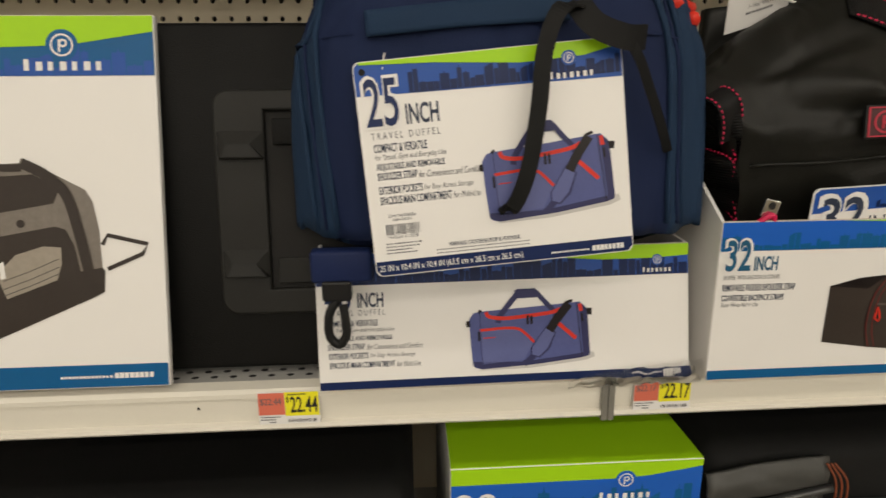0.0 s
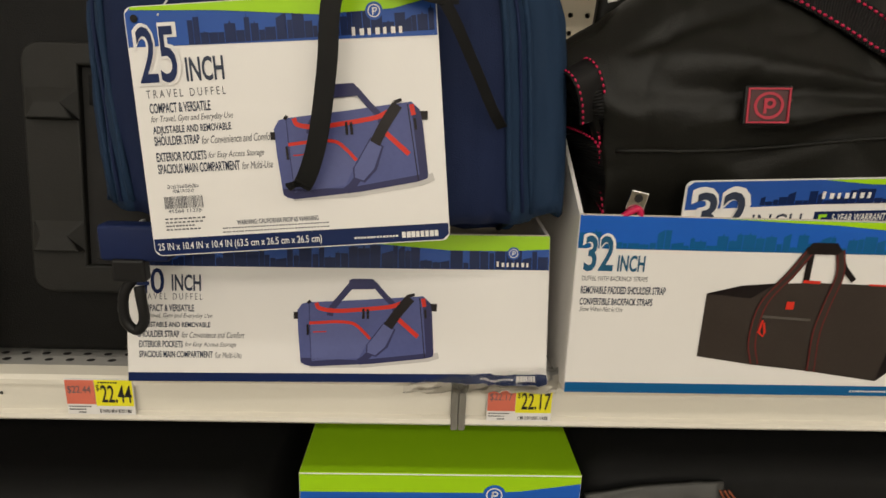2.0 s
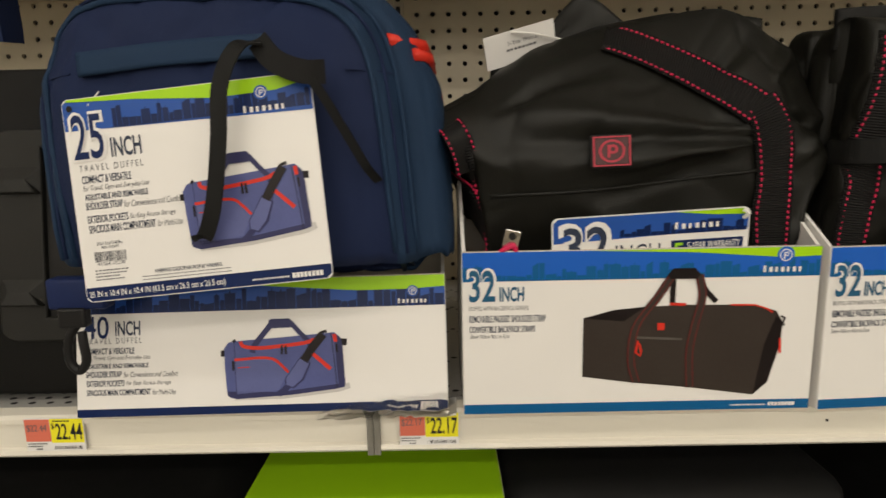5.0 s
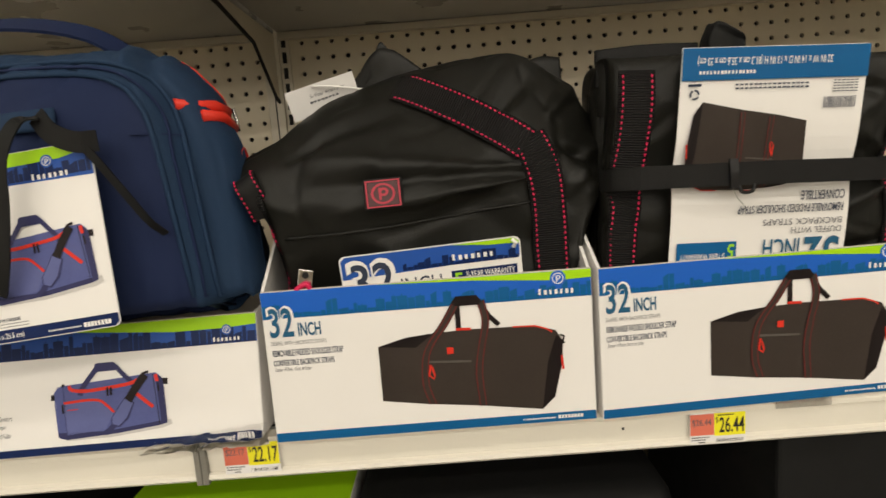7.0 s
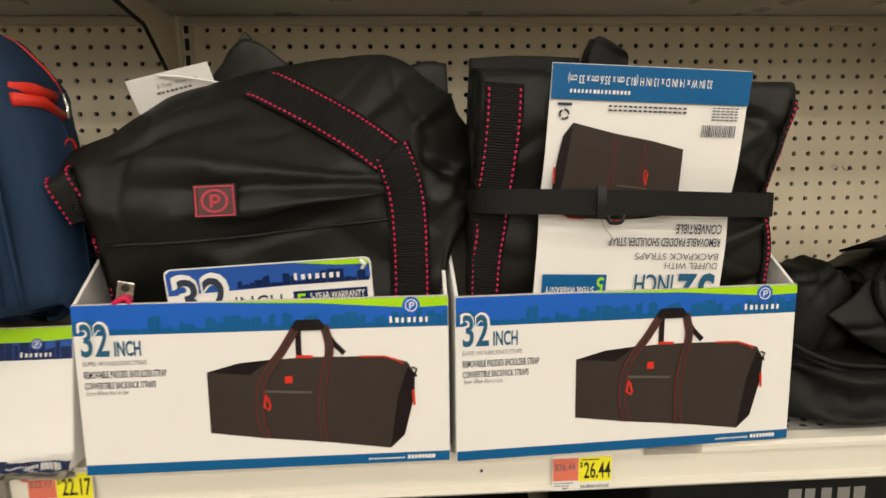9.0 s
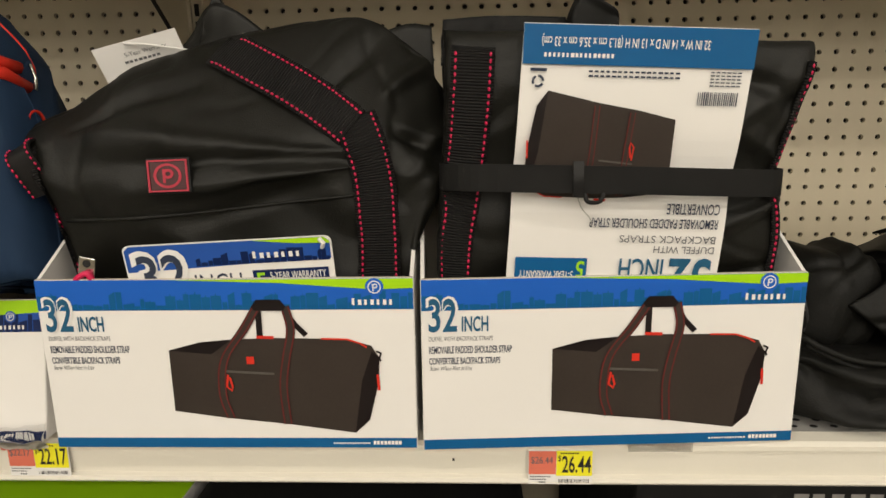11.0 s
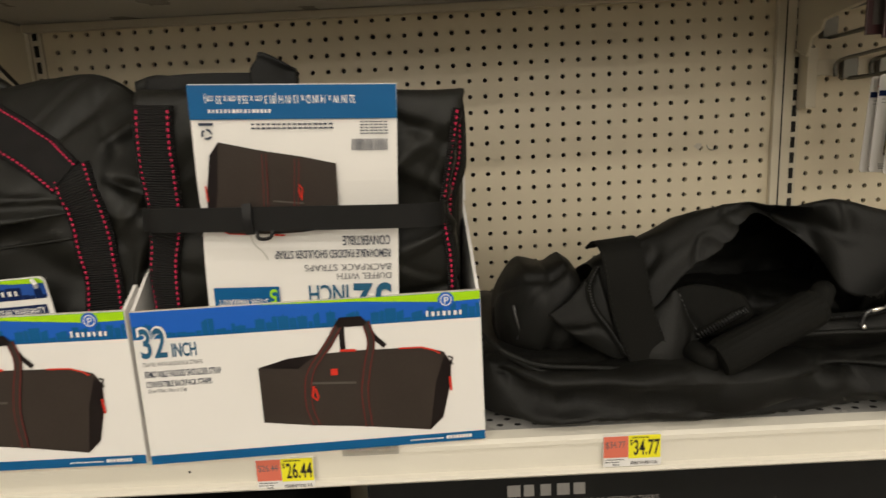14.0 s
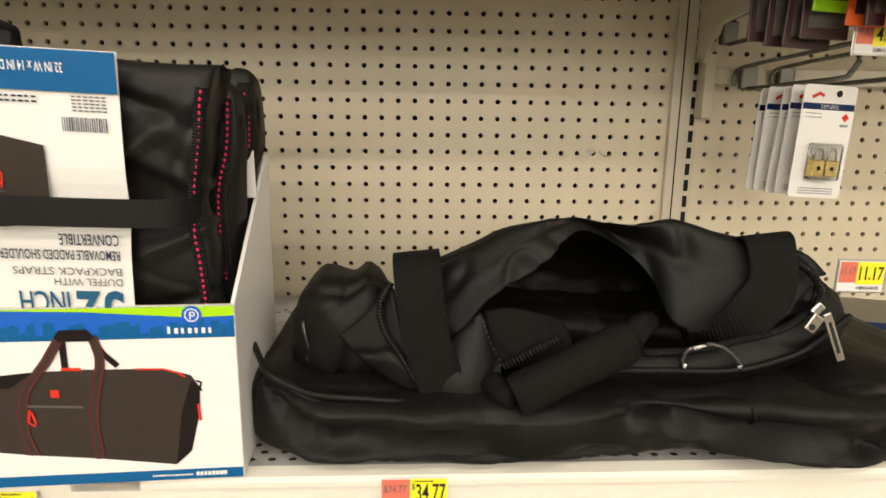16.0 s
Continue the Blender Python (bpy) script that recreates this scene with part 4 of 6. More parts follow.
part("picture_mesh", flat(bmesh.new(), on_carton([(83, 34), (75, 35), (66, 42), (45, 47), (32, 46), (32, 36), (36, 26), (74, 15)]), 0.0010), PALE, carton)
for a in (26, 30, 35):
    part("picture_mesh_fold", stroke(bmesh.new(), on_carton([(76, a - 9), (55, a - 3), (34, a + 4)]), 0.0008, 0.0012), PIC_GREY, carton)
part("picture_zip_tab", flat(bmesh.new(), on_carton([(79, 37), (75, 38), (74, 28), (78, 27)]), 0.0013), PAPER, carton)
for run, wide in (([(58, 98), (40, 90), (26, 78), (18, 55), (12, 31)], 0.0085), ([(98, 103), (90, 103), (87, 97), (70, 95), (58, 95)], 0.006)):
    part("picture_strap", stroke(bmesh.new(), [tuple(p) for p in smooth_line(on_carton(run), 6)], wide, 0.0012), PIC_BLACK, carton)
part("picture_grip", flat(bmesh.new(), on_carton([(98, 107), (90, 107), (88, 103), (89, 95), (98, 94)]), 0.0013), PIC_DARK, carton)
part("picture_emblem", disc(bmesh.new(), *on_carton([(61, 61)])[0], 0.0032, 0.0011), PIC_BLACK, carton)
part("picture_handle", stroke(bmesh.new(), on_carton([(1, 47), (-3, 53), (-33, 47), (-29, 41), (-2, 32)]), 0.0034, 0.0006), PIC_BLACK, carton)

# ---------------------------------------------------------------- black wheeled bag standing on end
roller = thing("wheeled_bag", pose(-0.394, 0.032, SHELF + 0.003, -8, 0, 0), "black wheeled bag standing on end, moulded base with recessed handle", "bag")
part("shell", box(0, 0.30, 0.006, 0.062, 0, 0.304, bevel=0.022, seg=4), HARD, roller, smooth=True)
part("base_plate", box(0.006, 0.294, 0.0, 0.012, 0.006, 0.298, bevel=0.0045, seg=3), HARD, roller, smooth=True)
bm = bmesh.new()
ring = [(0.24, 0.055), (0.24, 0.077), (0.118, 0.077), (0.118, 0.226), (0.24, 0.226), (0.24, 0.243)]
for cx, cz, a0 in ((0.090, 0.229, 90), (0.090, 0.069, 180)):
    ring += [(cx + 0.014 * math.cos(radians(a0 + 15 * k)), cz + 0.014 * math.sin(radians(a0 + 15 * k))) for k in range(7)]
face = bm.faces.new([bm.verts.new((x, 0.002, z)) for x, z in ring])
for v in bmesh.ops.extrude_face_region(bm, geom=[face])["geom"]:
    if isinstance(v, bmesh.types.BMVert):
        v.co.y = -0.007
bmesh.ops.recalc_face_normals(bm, faces=bm.faces)
bmesh.ops.bevel(bm, geom=[e for e in bm.edges if all(v.co.y < 0 for v in e.verts)], offset=0.0022, segments=3, affect="EDGES", profile=0.5)
part("handle_surround", bm, HARD_SOFT, roller, "raised charcoal plate with rounded corners")
part("handle_well", box(0.116, 0.242, -0.0015, -0.0005, 0.075, 0.228), SLOT, roller, "deep dark well")
part("grip_bar", box(0.124, 0.206, -0.0055, -0.0018, 0.198, 0.220, bevel=0.001), HARD, roller, smooth=True)
part("grip_foot", box(0.124, 0.206, -0.0055, -0.0018, 0.081, 0.103, bevel=0.001), HARD_SOFT, roller)
for z in (0.186, 0.087):
    bm = bmesh.new()
    foot = [bm.verts.new(c) for c in ((0.079, -0.0068, z), (0.117, -0.0068, z), (0.117, -0.0068, z + 0.024), (0.079, -0.0068, z + 0.024))]
    top = [bm.verts.new(c) for c in ((0.082, -0.0150, z + 0.001), (0.1165, -0.0150, z + 0.001), (0.105, -0.0125, z + 0.0125), (0.088, -0.0125, z + 0.0125))]
    for k in range(4):
        bm.faces.new((foot[k], foot[(k + 1) % 4], top[(k + 1) % 4], top[k]))
    bm.faces.new(top)
    bmesh.ops.recalc_face_normals(bm, faces=bm.faces)
    bmesh.ops.bevel(bm, geom=list(bm.edges), offset=0.0012, segments=2, affect="EDGES", profile=0.5)
    part("moulded_rib", bm, HARD_SOFT, roller, "moulded rib on the plate")

# ---------------------------------------------------------------- blue duffel
from mathutils.bvhtree import BVHTree

blue = thing("travel_duffel", pose(0, 0, 0), "navy and slate-blue travel duffel standing in its tray", "duffel bag")
BX = [-0.27, -0.2, -0.09, 0.02, 0.09]


def blue_folds(p):
    k = 0.0
    for x, z, w, s in ((-0.25, 1.46, 0.012, -0.005), (0.062, 1.45, 0.010, -0.006), (0.045, 1.45, 0.008, 0.004)):
        k += s * math.exp(-((p.x - x - 0.06 * (1.5 - p.z)) / w) ** 2)
    inner = min(1, max(0, (1.384 - p.z) / 0.014))
    return k - 0.062 * inner * inner * (3 - 2 * inner)


bm = soft_body(-0.259, 0.094, (BX, [-0.004, -0.026, -0.034, -0.026, -0.004]), (BX, [0.22] * 5), (BX, [1.30] * 5), (BX, [1.612] * 5), 4.6, 9, 0.0022, 1.3, 130, 104, blue_folds, 0.003)
MID = -0.083
SHOULDER = ([1.25, 1.40, 1.48, 1.515, 1.555, 1.60, 1.625], [0.168, 0.168, 0.166, 0.161, 0.145, 0.120, 0.10])
for v in bm.verts:
    deep = max(0.0, v.co.y - 0.03)
    v.co.x = MID + (v.co.x - MID) / 0.176 * max(0.02, table(v.co.z, *SHOULDER) - 3.0 * deep * deep)
bm.faces.ensure_lookup_table()
tree_blue = BVHTree.FromBMesh(bm)
for f in bm.faces:
    c = f.calc_center_median()
    dx, dz = abs(c.x + 0.092 + 0.085 * (c.z - 1.465)) / 0.126, abs(c.z - 1.44) / 0.142
    f.material_index = 0 if (c.y < 0.05 and dx ** 5 + dz ** 5 < 1) else 1
part("body", bm, [CLOTH_NAVY, CLOTH_TEAL], blue, smooth=True)


def outline(cx, cz, rx, rz, e, a0, a1, count):
    out = []
    for k in range(count + 1):
        a = radians(a0 + (a1 - a0) * k / count)
        c, s = math.cos(a), math.sin(a)
        out.append((cx + rx * math.copysign(abs(c) ** (2 / e), c), cz + rz * math.copysign(abs(s) ** (2 / e), s)))
    return out


for grow, nm in ((1.0, "piping"), (1.07, "zip_line"), (1.13, "outer_piping")):
    pts = [(a - 0.085 * (b - 1.465), b) for a, b in outline(-0.092, 1.44, 0.126 * grow, 0.142 * (grow ** 0.6), 5, -20, 200, 80)]
    line = [front_of(tree_blue, a, b)[0] + Vector((0, -0.0015, 0)) for a, b in pts]
    part(nm, tube(bmesh.new(), line, 0.0014 if nm == "zip_line" else 0.0024, 6), CLOTH_NAVY if nm == "zip_line" else CLOTH_TEAL, blue, smooth=True)
bm, _ = ribbon(tree_blue, [(-0.19, 1.535), (-0.12, 1.541), (-0.04, 1.546)], 0.017, 0.003, 0.002)
part("pocket_flap", bm, CLOTH_TEAL, blue, smooth=True)
for x in (-0.19, 0.005):
    bm, _ = ribbon(tree_blue, [(x, 1.53), (x + (0.04 if x > -0.1 else -0.045), 1.527)], 0.0016, 0.0005, 0.0006, 2)
    part("seam", bm, CLOTH_NAVY, blue)
# red zip end and ring on the end panel, over the shoulder of the bag


def on_blue(p, out=0.0):
    q, n, _, _ = tree_blue.find_nearest(Vector(p))
    return q + n * out, n


for run in ([(0.038, 0.020, 1.549), (0.046, 0.030, 1.546), (0.050, 0.046, 1.543)], [(0.042, 0.020, 1.538), (0.050, 0.030, 1.535), (0.053, 0.044, 1.532)]):
    part("red_tab", tube(bmesh.new(), [on_blue(p, 0.0016)[0] for p in run], 0.0052, 8), PIC_RED, blue, "bright red zip tape end", smooth=True)
part("zip_puller", tube(bmesh.new(), [on_blue(p, 0.006)[0] for p in ((0.046, 0.056, 1.548), (0.052, 0.056, 1.541), (0.058, 0.052, 1.531))], 0.0016, 6), CHROME, blue, "bright metal zip puller", smooth=True)
part("red_zip_seam", tube(bmesh.new(), [on_blue((0.012 + 0.004 * k, 0.07, 1.585 - 0.005 * k), 0.0)[0] for k in range(9)], 0.0014, 6), PIC_RED, blue, "red zip tape along the end panel", smooth=True)
c0, nrm = on_blue((0.076, 0.040, 1.506), 0.001)
e1 = nrm.cross(Vector((0, 0, 1))).normalized()
e2 = nrm.cross(e1)
part("ring_emblem", tube(bmesh.new(), [c0 + e1 * 0.009 * math.cos(2 * math.pi * k / 24) + e2 * 0.009 * math.sin(2 * math.pi * k / 24) for k in range(25)], 0.0014, 6), PIC_RED, blue, "red ring printed on the end panel", smooth=True)
# carry handle lying on top
HANDLE_SIDE = (0, 0.8, 0.5)
HANDLES = ([(-0.262, 0.02, 1.560), (-0.256, 0.015, 1.605), (-0.225, 0.015, 1.622), (-0.18, 0.02, 1.626), (-0.15, 0.03, 1.612)], [(-0.20, 0.06, 1.60), (-0.17, 0.05, 1.634), (-0.12, 0.05, 1.640), (-0.06, 0.06, 1.630), (-0.02, 0.07, 1.605)])
# the buckle end of the shoulder strap, hanging over the tray
part("strap_end", box(-0.233, -0.187, -0.024, -0.008, 1.352, 1.377, bevel=0.003, seg=3), WEB_BLUE, blue, "folded blue webbing end", smooth=True)
hook = thing("strap_hook", pose(0, 0, 0), "black plastic swivel hook hanging from the strap of the blue duffel", "strap hook")
part("swivel", box(-0.225, -0.203, -0.026, -0.016, 1.338, 1.354, bevel=0.002), RUBBER, hook)
part("hook_loop", tube(bmesh.new(), smooth_line([(-0.213, -0.021, 1.34), (-0.2205, -0.022, 1.328), (-0.2215, -0.022, 1.31), (-0.2145, -0.022, 1.302), (-0.2085, -0.022, 1.31), (-0.2090, -0.022, 1.325), (-0.210, -0.021, 1.334)], 6), 0.0036, 8), RUBBER, hook, smooth=True)
# hanging loop of webbing across the tag
bm = bmesh.new()
uv = bm.loops.layers.uv.new("UVMap")


def free_strap(bm, path, width, thick=0.0014, side=(1, 0, 0)):
    line = [Vector(p) for p in smooth_line(path, 8)]
    rows = []
    for i, p in enumerate(line):
        d = (line[min(i + 1, len(line) - 1)] - line[max(i - 1, 0)]).normalized()
        s = Vector(side) - d * d.dot(Vector(side))
        s.normalize()
        n = d.cross(s)
        rows.append([bm.verts.new(p + s * a * width / 2 + n * b * thick / 2) for a, b in ((-1, -1), (1, -1), (1, 1), (-1, 1))])
    for i in range(len(rows) - 1):
        for k in range(4):
            bm.faces.new((rows[i][k], rows[i][(k + 1) % 4], rows[i + 1][(k + 1) % 4], rows[i + 1][k]))
    bm.faces.new(rows[0][::-1])
    bm.faces.new(rows[-1])
    bmesh.ops.recalc_face_normals(bm, faces=bm.faces)
    return bm


def strap_stitches(path, side, offset, out=0.0016, length=0.003, gap=0.002, r=0.0006):
    """Thread along a free strap, offset to one side of its middle."""
    p = [Vector(q) for q in smooth_line(path, 8)]
    line = []
    for i, q in enumerate(p):
        d = (p[min(i + 1, len(p) - 1)] - p[max(i - 1, 0)]).normalized()
        s = (Vector(side) - d * d.dot(Vector(side))).normalized()
        n = d.cross(s)
        line.append(q + s * offset + (n if n.y < 0 else -n) * out)
    return stitches([line], 0, length, gap, r)


free_strap(bm, [(-0.096, -0.058, 1.414), (-0.088, -0.062, 1.415), (-0.079, -0.065, 1.44), (-0.073, -0.064, 1.48), (-0.070, -0.062, 1.515), (-0.060, -0.055, 1.540), (-0.045, -0.048, 1.545)], 0.011)
free_strap(bm, [(-0.047, -0.048, 1.546), (-0.035, -0.052, 1.532), (-0.016, -0.056, 1.524), (-0.001, -0.052, 1.524)], 0.016, 0.0014, (0.4, 0, 1))
free_strap(bm, [(-0.033, -0.050, 1.535), (-0.010, -0.054, 1.518), (0.008, -0.047, 1.487), (0.022, -0.039, 1.460), (0.030, -0.030, 1.448)], 0.0065)
part("hang_loop", bm, WEB_PLAIN, blue, "thin black webbing loop dangling in front", smooth=False)

for run in HANDLES:
    part("carry_handle", free_strap(bmesh.new(), run, 0.026, 0.003, HANDLE_SIDE), CLOTH_NAVY, blue, "navy webbing carry handle")
part("handle_grip", tube(bmesh.new(), smooth_line([(-0.245, 0.014, 1.617), (-0.215, 0.012, 1.626), (-0.175, 0.016, 1.628)], 6), 0.010, 10), CLOTH_TEAL, blue, "padded slate-blue grip", smooth=True)

# ---------------------------------------------------------------- hang tag of the blue duffel


def tag_card(ob, w, h, r=0.005):
    bm = bmesh.new()
    pts = []
    for cx, cz, a0 in ((w - r, r, -90), (w - r, h - r, 0), (r, h - r, 90), (r, r, 180)):
        pts += [(cx + r * math.cos(radians(a0 + 15 * k)), cz + r * math.sin(radians(a0 + 15 * k))) for k in range(7)]
    f = [bm.verts.new((x, 0, z)) for x, z in pts]
    g = [bm.verts.new((x, 0.0012, z)) for x, z in pts]
    bm.faces.new(f)
    bm.faces.new(g[::-1])
    for i in range(len(f)):
        j = (i + 1) % len(f)
        bm.faces.new((f[i], g[i], g[j], f[j]))
    bmesh.ops.recalc_face_normals(bm, faces=bm.faces)
    return part("card", bm, CARD, ob)


tag = thing("hang_tag", pose(-0.1815, -0.054, 1.3655, -7.0, -5.2, -1.5), "large white hang tag with lime and blue header", "hang tag")
tag_card(tag, 0.181, 0.146)
travel_art(tag, 0.181, 0.146, "25", False)
part("punched_hole", disc(bmesh.new(), 0.006, 0.139, 0.0022, 0.0012), SLOT, tag)
for x in (0.02, 0.172):
    part("clear_loop", tube(bmesh.new(), [(x, -0.001, 0.14), (x + 0.002, 0.012, 0.153), (x + 0.008, 0.03, 0.168)], 0.0006, 6), WHITE_TIE, tag)

# ---------------------------------------------------------------- black duffel slumped in the first tray
duffel = thing("black_duffel", pose(0, 0, 0), "black nylon duffel with red-stitched straps slumped in its tray", "duffel bag")
ONE = (
    [(0.098, 0.014, 1.268), (0.15, 0.012, 1.268), (0.20, 0.012, 1.268), (0.25, 0.012, 1.268), (0.30, 0.012, 1.268), (0.345, 0.013, 1.268), (0.372, 0.02, 1.268)],
    [(0.098, 0.012, 1.385), (0.15, 0.006, 1.385), (0.20, 0.004, 1.385), (0.25, 0.004, 1.385), (0.30, 0.005, 1.385), (0.35, 0.008, 1.385), (0.386, 0.024, 1.385)],
    [(0.092, 0.020, 1.440), (0.15, 0.002, 1.434), (0.20, 0.000, 1.436), (0.25, 0.000, 1.440), (0.30, 0.002, 1.444), (0.36, 0.006, 1.448), (0.405, 0.034, 1.450)],
    [(0.080, 0.026, 1.466), (0.14, -0.003, 1.466), (0.20, -0.009, 1.462), (0.25, -0.009, 1.465), (0.31, -0.004, 1.470), (0.36, 0.004, 1.474), (0.412, 0.050, 1.474)],
    [(0.070, 0.034, 1.484), (0.125, 0.012, 1.500), (0.20, 0.006, 1.508), (0.25, 0.006, 1.512), (0.315, 0.010, 1.513), (0.368, 0.022, 1.516), (0.414, 0.064, 1.506)],
    [(0.064, 0.048, 1.492), (0.118, 0.056, 1.529), (0.165, 0.066, 1.558), (0.24, 0.076, 1.584), (0.330, 0.080, 1.607), (0.382, 0.082, 1.576), (0.410, 0.090, 1.530)],
    [(0.085, 0.110, 1.480), (0.14, 0.120, 1.510), (0.19, 0.124, 1.540), (0.25, 0.126, 1.555), (0.32, 0.126, 1.562), (0.37, 0.126, 1.545), (0.395, 0.124, 1.505)],
    [(0.10, 0.145, 1.40), (0.15, 0.145, 1.40), (0.20, 0.145, 1.40), (0.25, 0.145, 1.40), (0.30, 0.145, 1.40), (0.34, 0.145, 1.40), (0.368, 0.145, 1.40)])
NYLON_FOLDS = ((0.345, 1.482, 0.10, 1.500, 0.010, 0.0081), (0.345, 1.478, 0.12, 1.474, 0.008, -0.0081), (0.345, 1.470, 0.16, 1.450, 0.008, 0.0081), (0.34, 1.46, 0.20, 1.428, 0.007, -0.0068),
               (0.12, 1.50, 0.22, 1.545, 0.010, -0.0095), (0.30, 1.53, 0.36, 1.585, 0.012, -0.0108), (0.36, 1.53, 0.40, 1.56, 0.010, 0.0108), (0.37, 1.50, 0.415, 1.47, 0.010, -0.0135), (0.37, 1.45, 0.41, 1.50, 0.008, 0.0095))
bm = creased_sheet(ONE, (0.02, -0.02), 0.146, 0.012, (8, 15), 4.2, [(a, b, c, d, w, 0.6 * h) for a, b, c, d, w, h in NYLON_FOLDS], 170, 150)
tree_a = BVHTree.FromBMesh(bm)
part("body", bm, NYLON, duffel, smooth=True)


def stitched(tree, path, width, parent, lift=0.002, k=0.10):
    bm, e = ribbon(tree, path, width, lift)
    part("strap", bm, WEB, parent, "ribbed black webbing strap", smooth=True)
    for side in (k, 1 - k):
        part("red_stitching", stitches([inset_line(e[0], e[1], side)], 0), RED, parent, "thick red dashed stitching", smooth=True)


stitched(tree_a, [(0.350, 1.37), (0.350, 1.42), (0.348, 1.462), (0.341, 1.490), (0.334, 1.506)], 0.032, duffel)
stitched(tree_a, [(0.334, 1.497), (0.316, 1.511), (0.285, 1.531), (0.25, 1.550), (0.218, 1.566)], 0.032, duffel, 0.003)
stitched(tree_a, [(0.104, 1.375), (0.096, 1.42), (0.092, 1.455), (0.088, 1.474), (0.085, 1.486)], 0.022, duffel)
LOOP, LOOP_SIDE = [(0.098, 0.012, 1.452), (0.094, 0.004, 1.468), (0.088, 0.002, 1.482), (0.083, 0.016, 1.488), (0.081, 0.045, 1.482)], (0.85, 0.1, 0.5)
part("strap", free_strap(bmesh.new(), LOOP, 0.020, 0.0018, LOOP_SIDE), WEB, duffel, "ribbed black webbing loop turning back")
for k in (-0.42, 0.42):
    part("red_stitching", strap_stitches(LOOP, LOOP_SIDE, 0.020 * k, 0.0016, 0.0032, 0.0014, 0.0009), RED, duffel, "thick red dashed stitching", smooth=True)
bm = bmesh.new()
line = [front_of(tree_a, x, z)[0] + Vector((0, -0.001, 0)) for x, z in smooth_line([(0.115, 1.432), (0.2, 1.436), (0.29, 1.444), (0.36, 1.45)], 8)]
part("pocket_seam", tube(bm, line, 0.0016, 6), NYLON, duffel, smooth=True)
at = [front_of(tree_a, x, z)[0].y for x in (0.188, 0.205, 0.226) for z in (1.452, 1.466, 1.480)]
low_y, high_y = sum(at[::3]) / 3, sum(at[2::3]) / 3
em = thing("emblem_patch", pose(0.1905, min(at) - 0.0055, 1.4530, max(-14, -math.degrees(math.atan2(high_y - low_y, 0.028))), -1.5, 1), "square black rubber patch with red raised emblem", "patch")
part("patch", box(0, 0.036, 0, 0.004, 0, 0.033, bevel=0.002), RUBBER, em)
em.scale = (0.9, 1, 0.78)
bm = bmesh.new()
for a in ((0.002, 0.034, 0.0295, 0.031), (0.002, 0.034, 0.002, 0.0035), (0.002, 0.0035, 0.0035, 0.0295), (0.0325, 0.034, 0.0035, 0.0295)):
    block(bm, a[0], a[1], -0.0008, 0.0005, a[2], a[3])
part("raised_border", bm, RUBBER_RED, em)
part("maroon_field", box(0.0042, 0.0318, -0.0003, 0.0004, 0.0042, 0.0288), RUBBER_MAROON, em)
bm = disc(bmesh.new(), 0.018, 0.0165, 0.0112, 0.0008, 0.0090)
rect(bm, 0.0142, 0.0164, 0.010, 0.0225, 0.0008)
disc(bm, 0.0186, 0.0183, 0.0045, 0.0010, 0.0021, 16)
part("emblem_mark", bm, RUBBER_RED, em)
# zip puller standing behind the tray's edge
pl = thing("zip_puller", pose(0.129, -0.001, 1.387, 4, 12, 0), "bright metal zip puller with red cord", "zip puller")
part("puller", box(-0.0065, 0.0065, -0.001, 0.001, 0.004, 0.019, bevel=0.0009), CHROME, pl)
part("eye", disc(bmesh.new(), 0.0, 0.014, 0.003, 0.0013), SLOT, pl)
part("red_cord", tube(bmesh.new(), smooth_line([(-0.009, -0.002, -0.004), (-0.004, -0.003, 0.003), (0.002, -0.003, 0.007), (0.006, -0.002, 0.001)], 6), 0.0024, 8), RED, pl, smooth=True)
# swing tag showing over the tray's edge
st = thing("swing_tag", pose(0.166, 0.0035, 1.328, 7, -2.6, 0.5), "white and blue swing tag half sunk in the tray", "hang tag")
tag_card(st, 0.145, 0.087)
st.scale = (1.08, 1, 1)
part("blue_header", flat(bmesh.new(), [(0.0012, 0.066), (0.1438, 0.070), (0.1438, 0.083), (0.14, 0.0862), (0.005, 0.0862), (0.0012, 0.083)], 0.0003), INDIGO, st)
fine_print(part("skyline_print", skyline(0.05, 0.143, 0.0685, 0.003, 0.011, 0.0005, 3, 22), NAVY, st))
part("lime_wedge", flat(bmesh.new(), [(0.09, 0.0862), (0.14, 0.0862), (0.1438, 0.083), (0.1438, 0.0815), (0.12, 0.0825)], 0.0007), LIME, st)
words("number_halo", "32", 0.004, 0.046, 0.042, 0.083, PAPER, st, 0.0009, 0.05)
words("number", "32", 0.008, 0.042, 0.046, 0.079, INK, st, 0.0012, 0.012)
words("inch_word", "INCH", 0.047, 0.080, 0.047, 0.062, INK, st, 0.0003)
name_blocks(st, 0.090, 0.125, 0.0725, 0.0785, 0.0009)
part("green_panel", rect(bmesh.new(), 0.088, 0.141, 0.046, 0.063, 0.0003), NAVY, st)
words("years", "5", 0.090, 0.097, 0.048, 0.061, GREEN, st, 0.0006, 0.02)
words("warranty_line", "5-YEAR WARRANTY", 0.1, 0.139, 0.0555, 0.061, PAPER, st, 0.0006, 0.01)
words("warranty_line", "Complete warranty", 0.1, 0.135, 0.0515, 0.0545, PAPER, st, 0.0006)
words("warranty_line", "details on reverse side", 0.1, 0.137, 0.0475, 0.0505, PAPER, st, 0.0006)
part("tie", tube(bmesh.new(), [(0.139, -0.003, 0.079), (0.141, -0.006, 0.083), (0.138, -0.004, 0.086)], 0.0016, 6), WHITE_TIE, st)
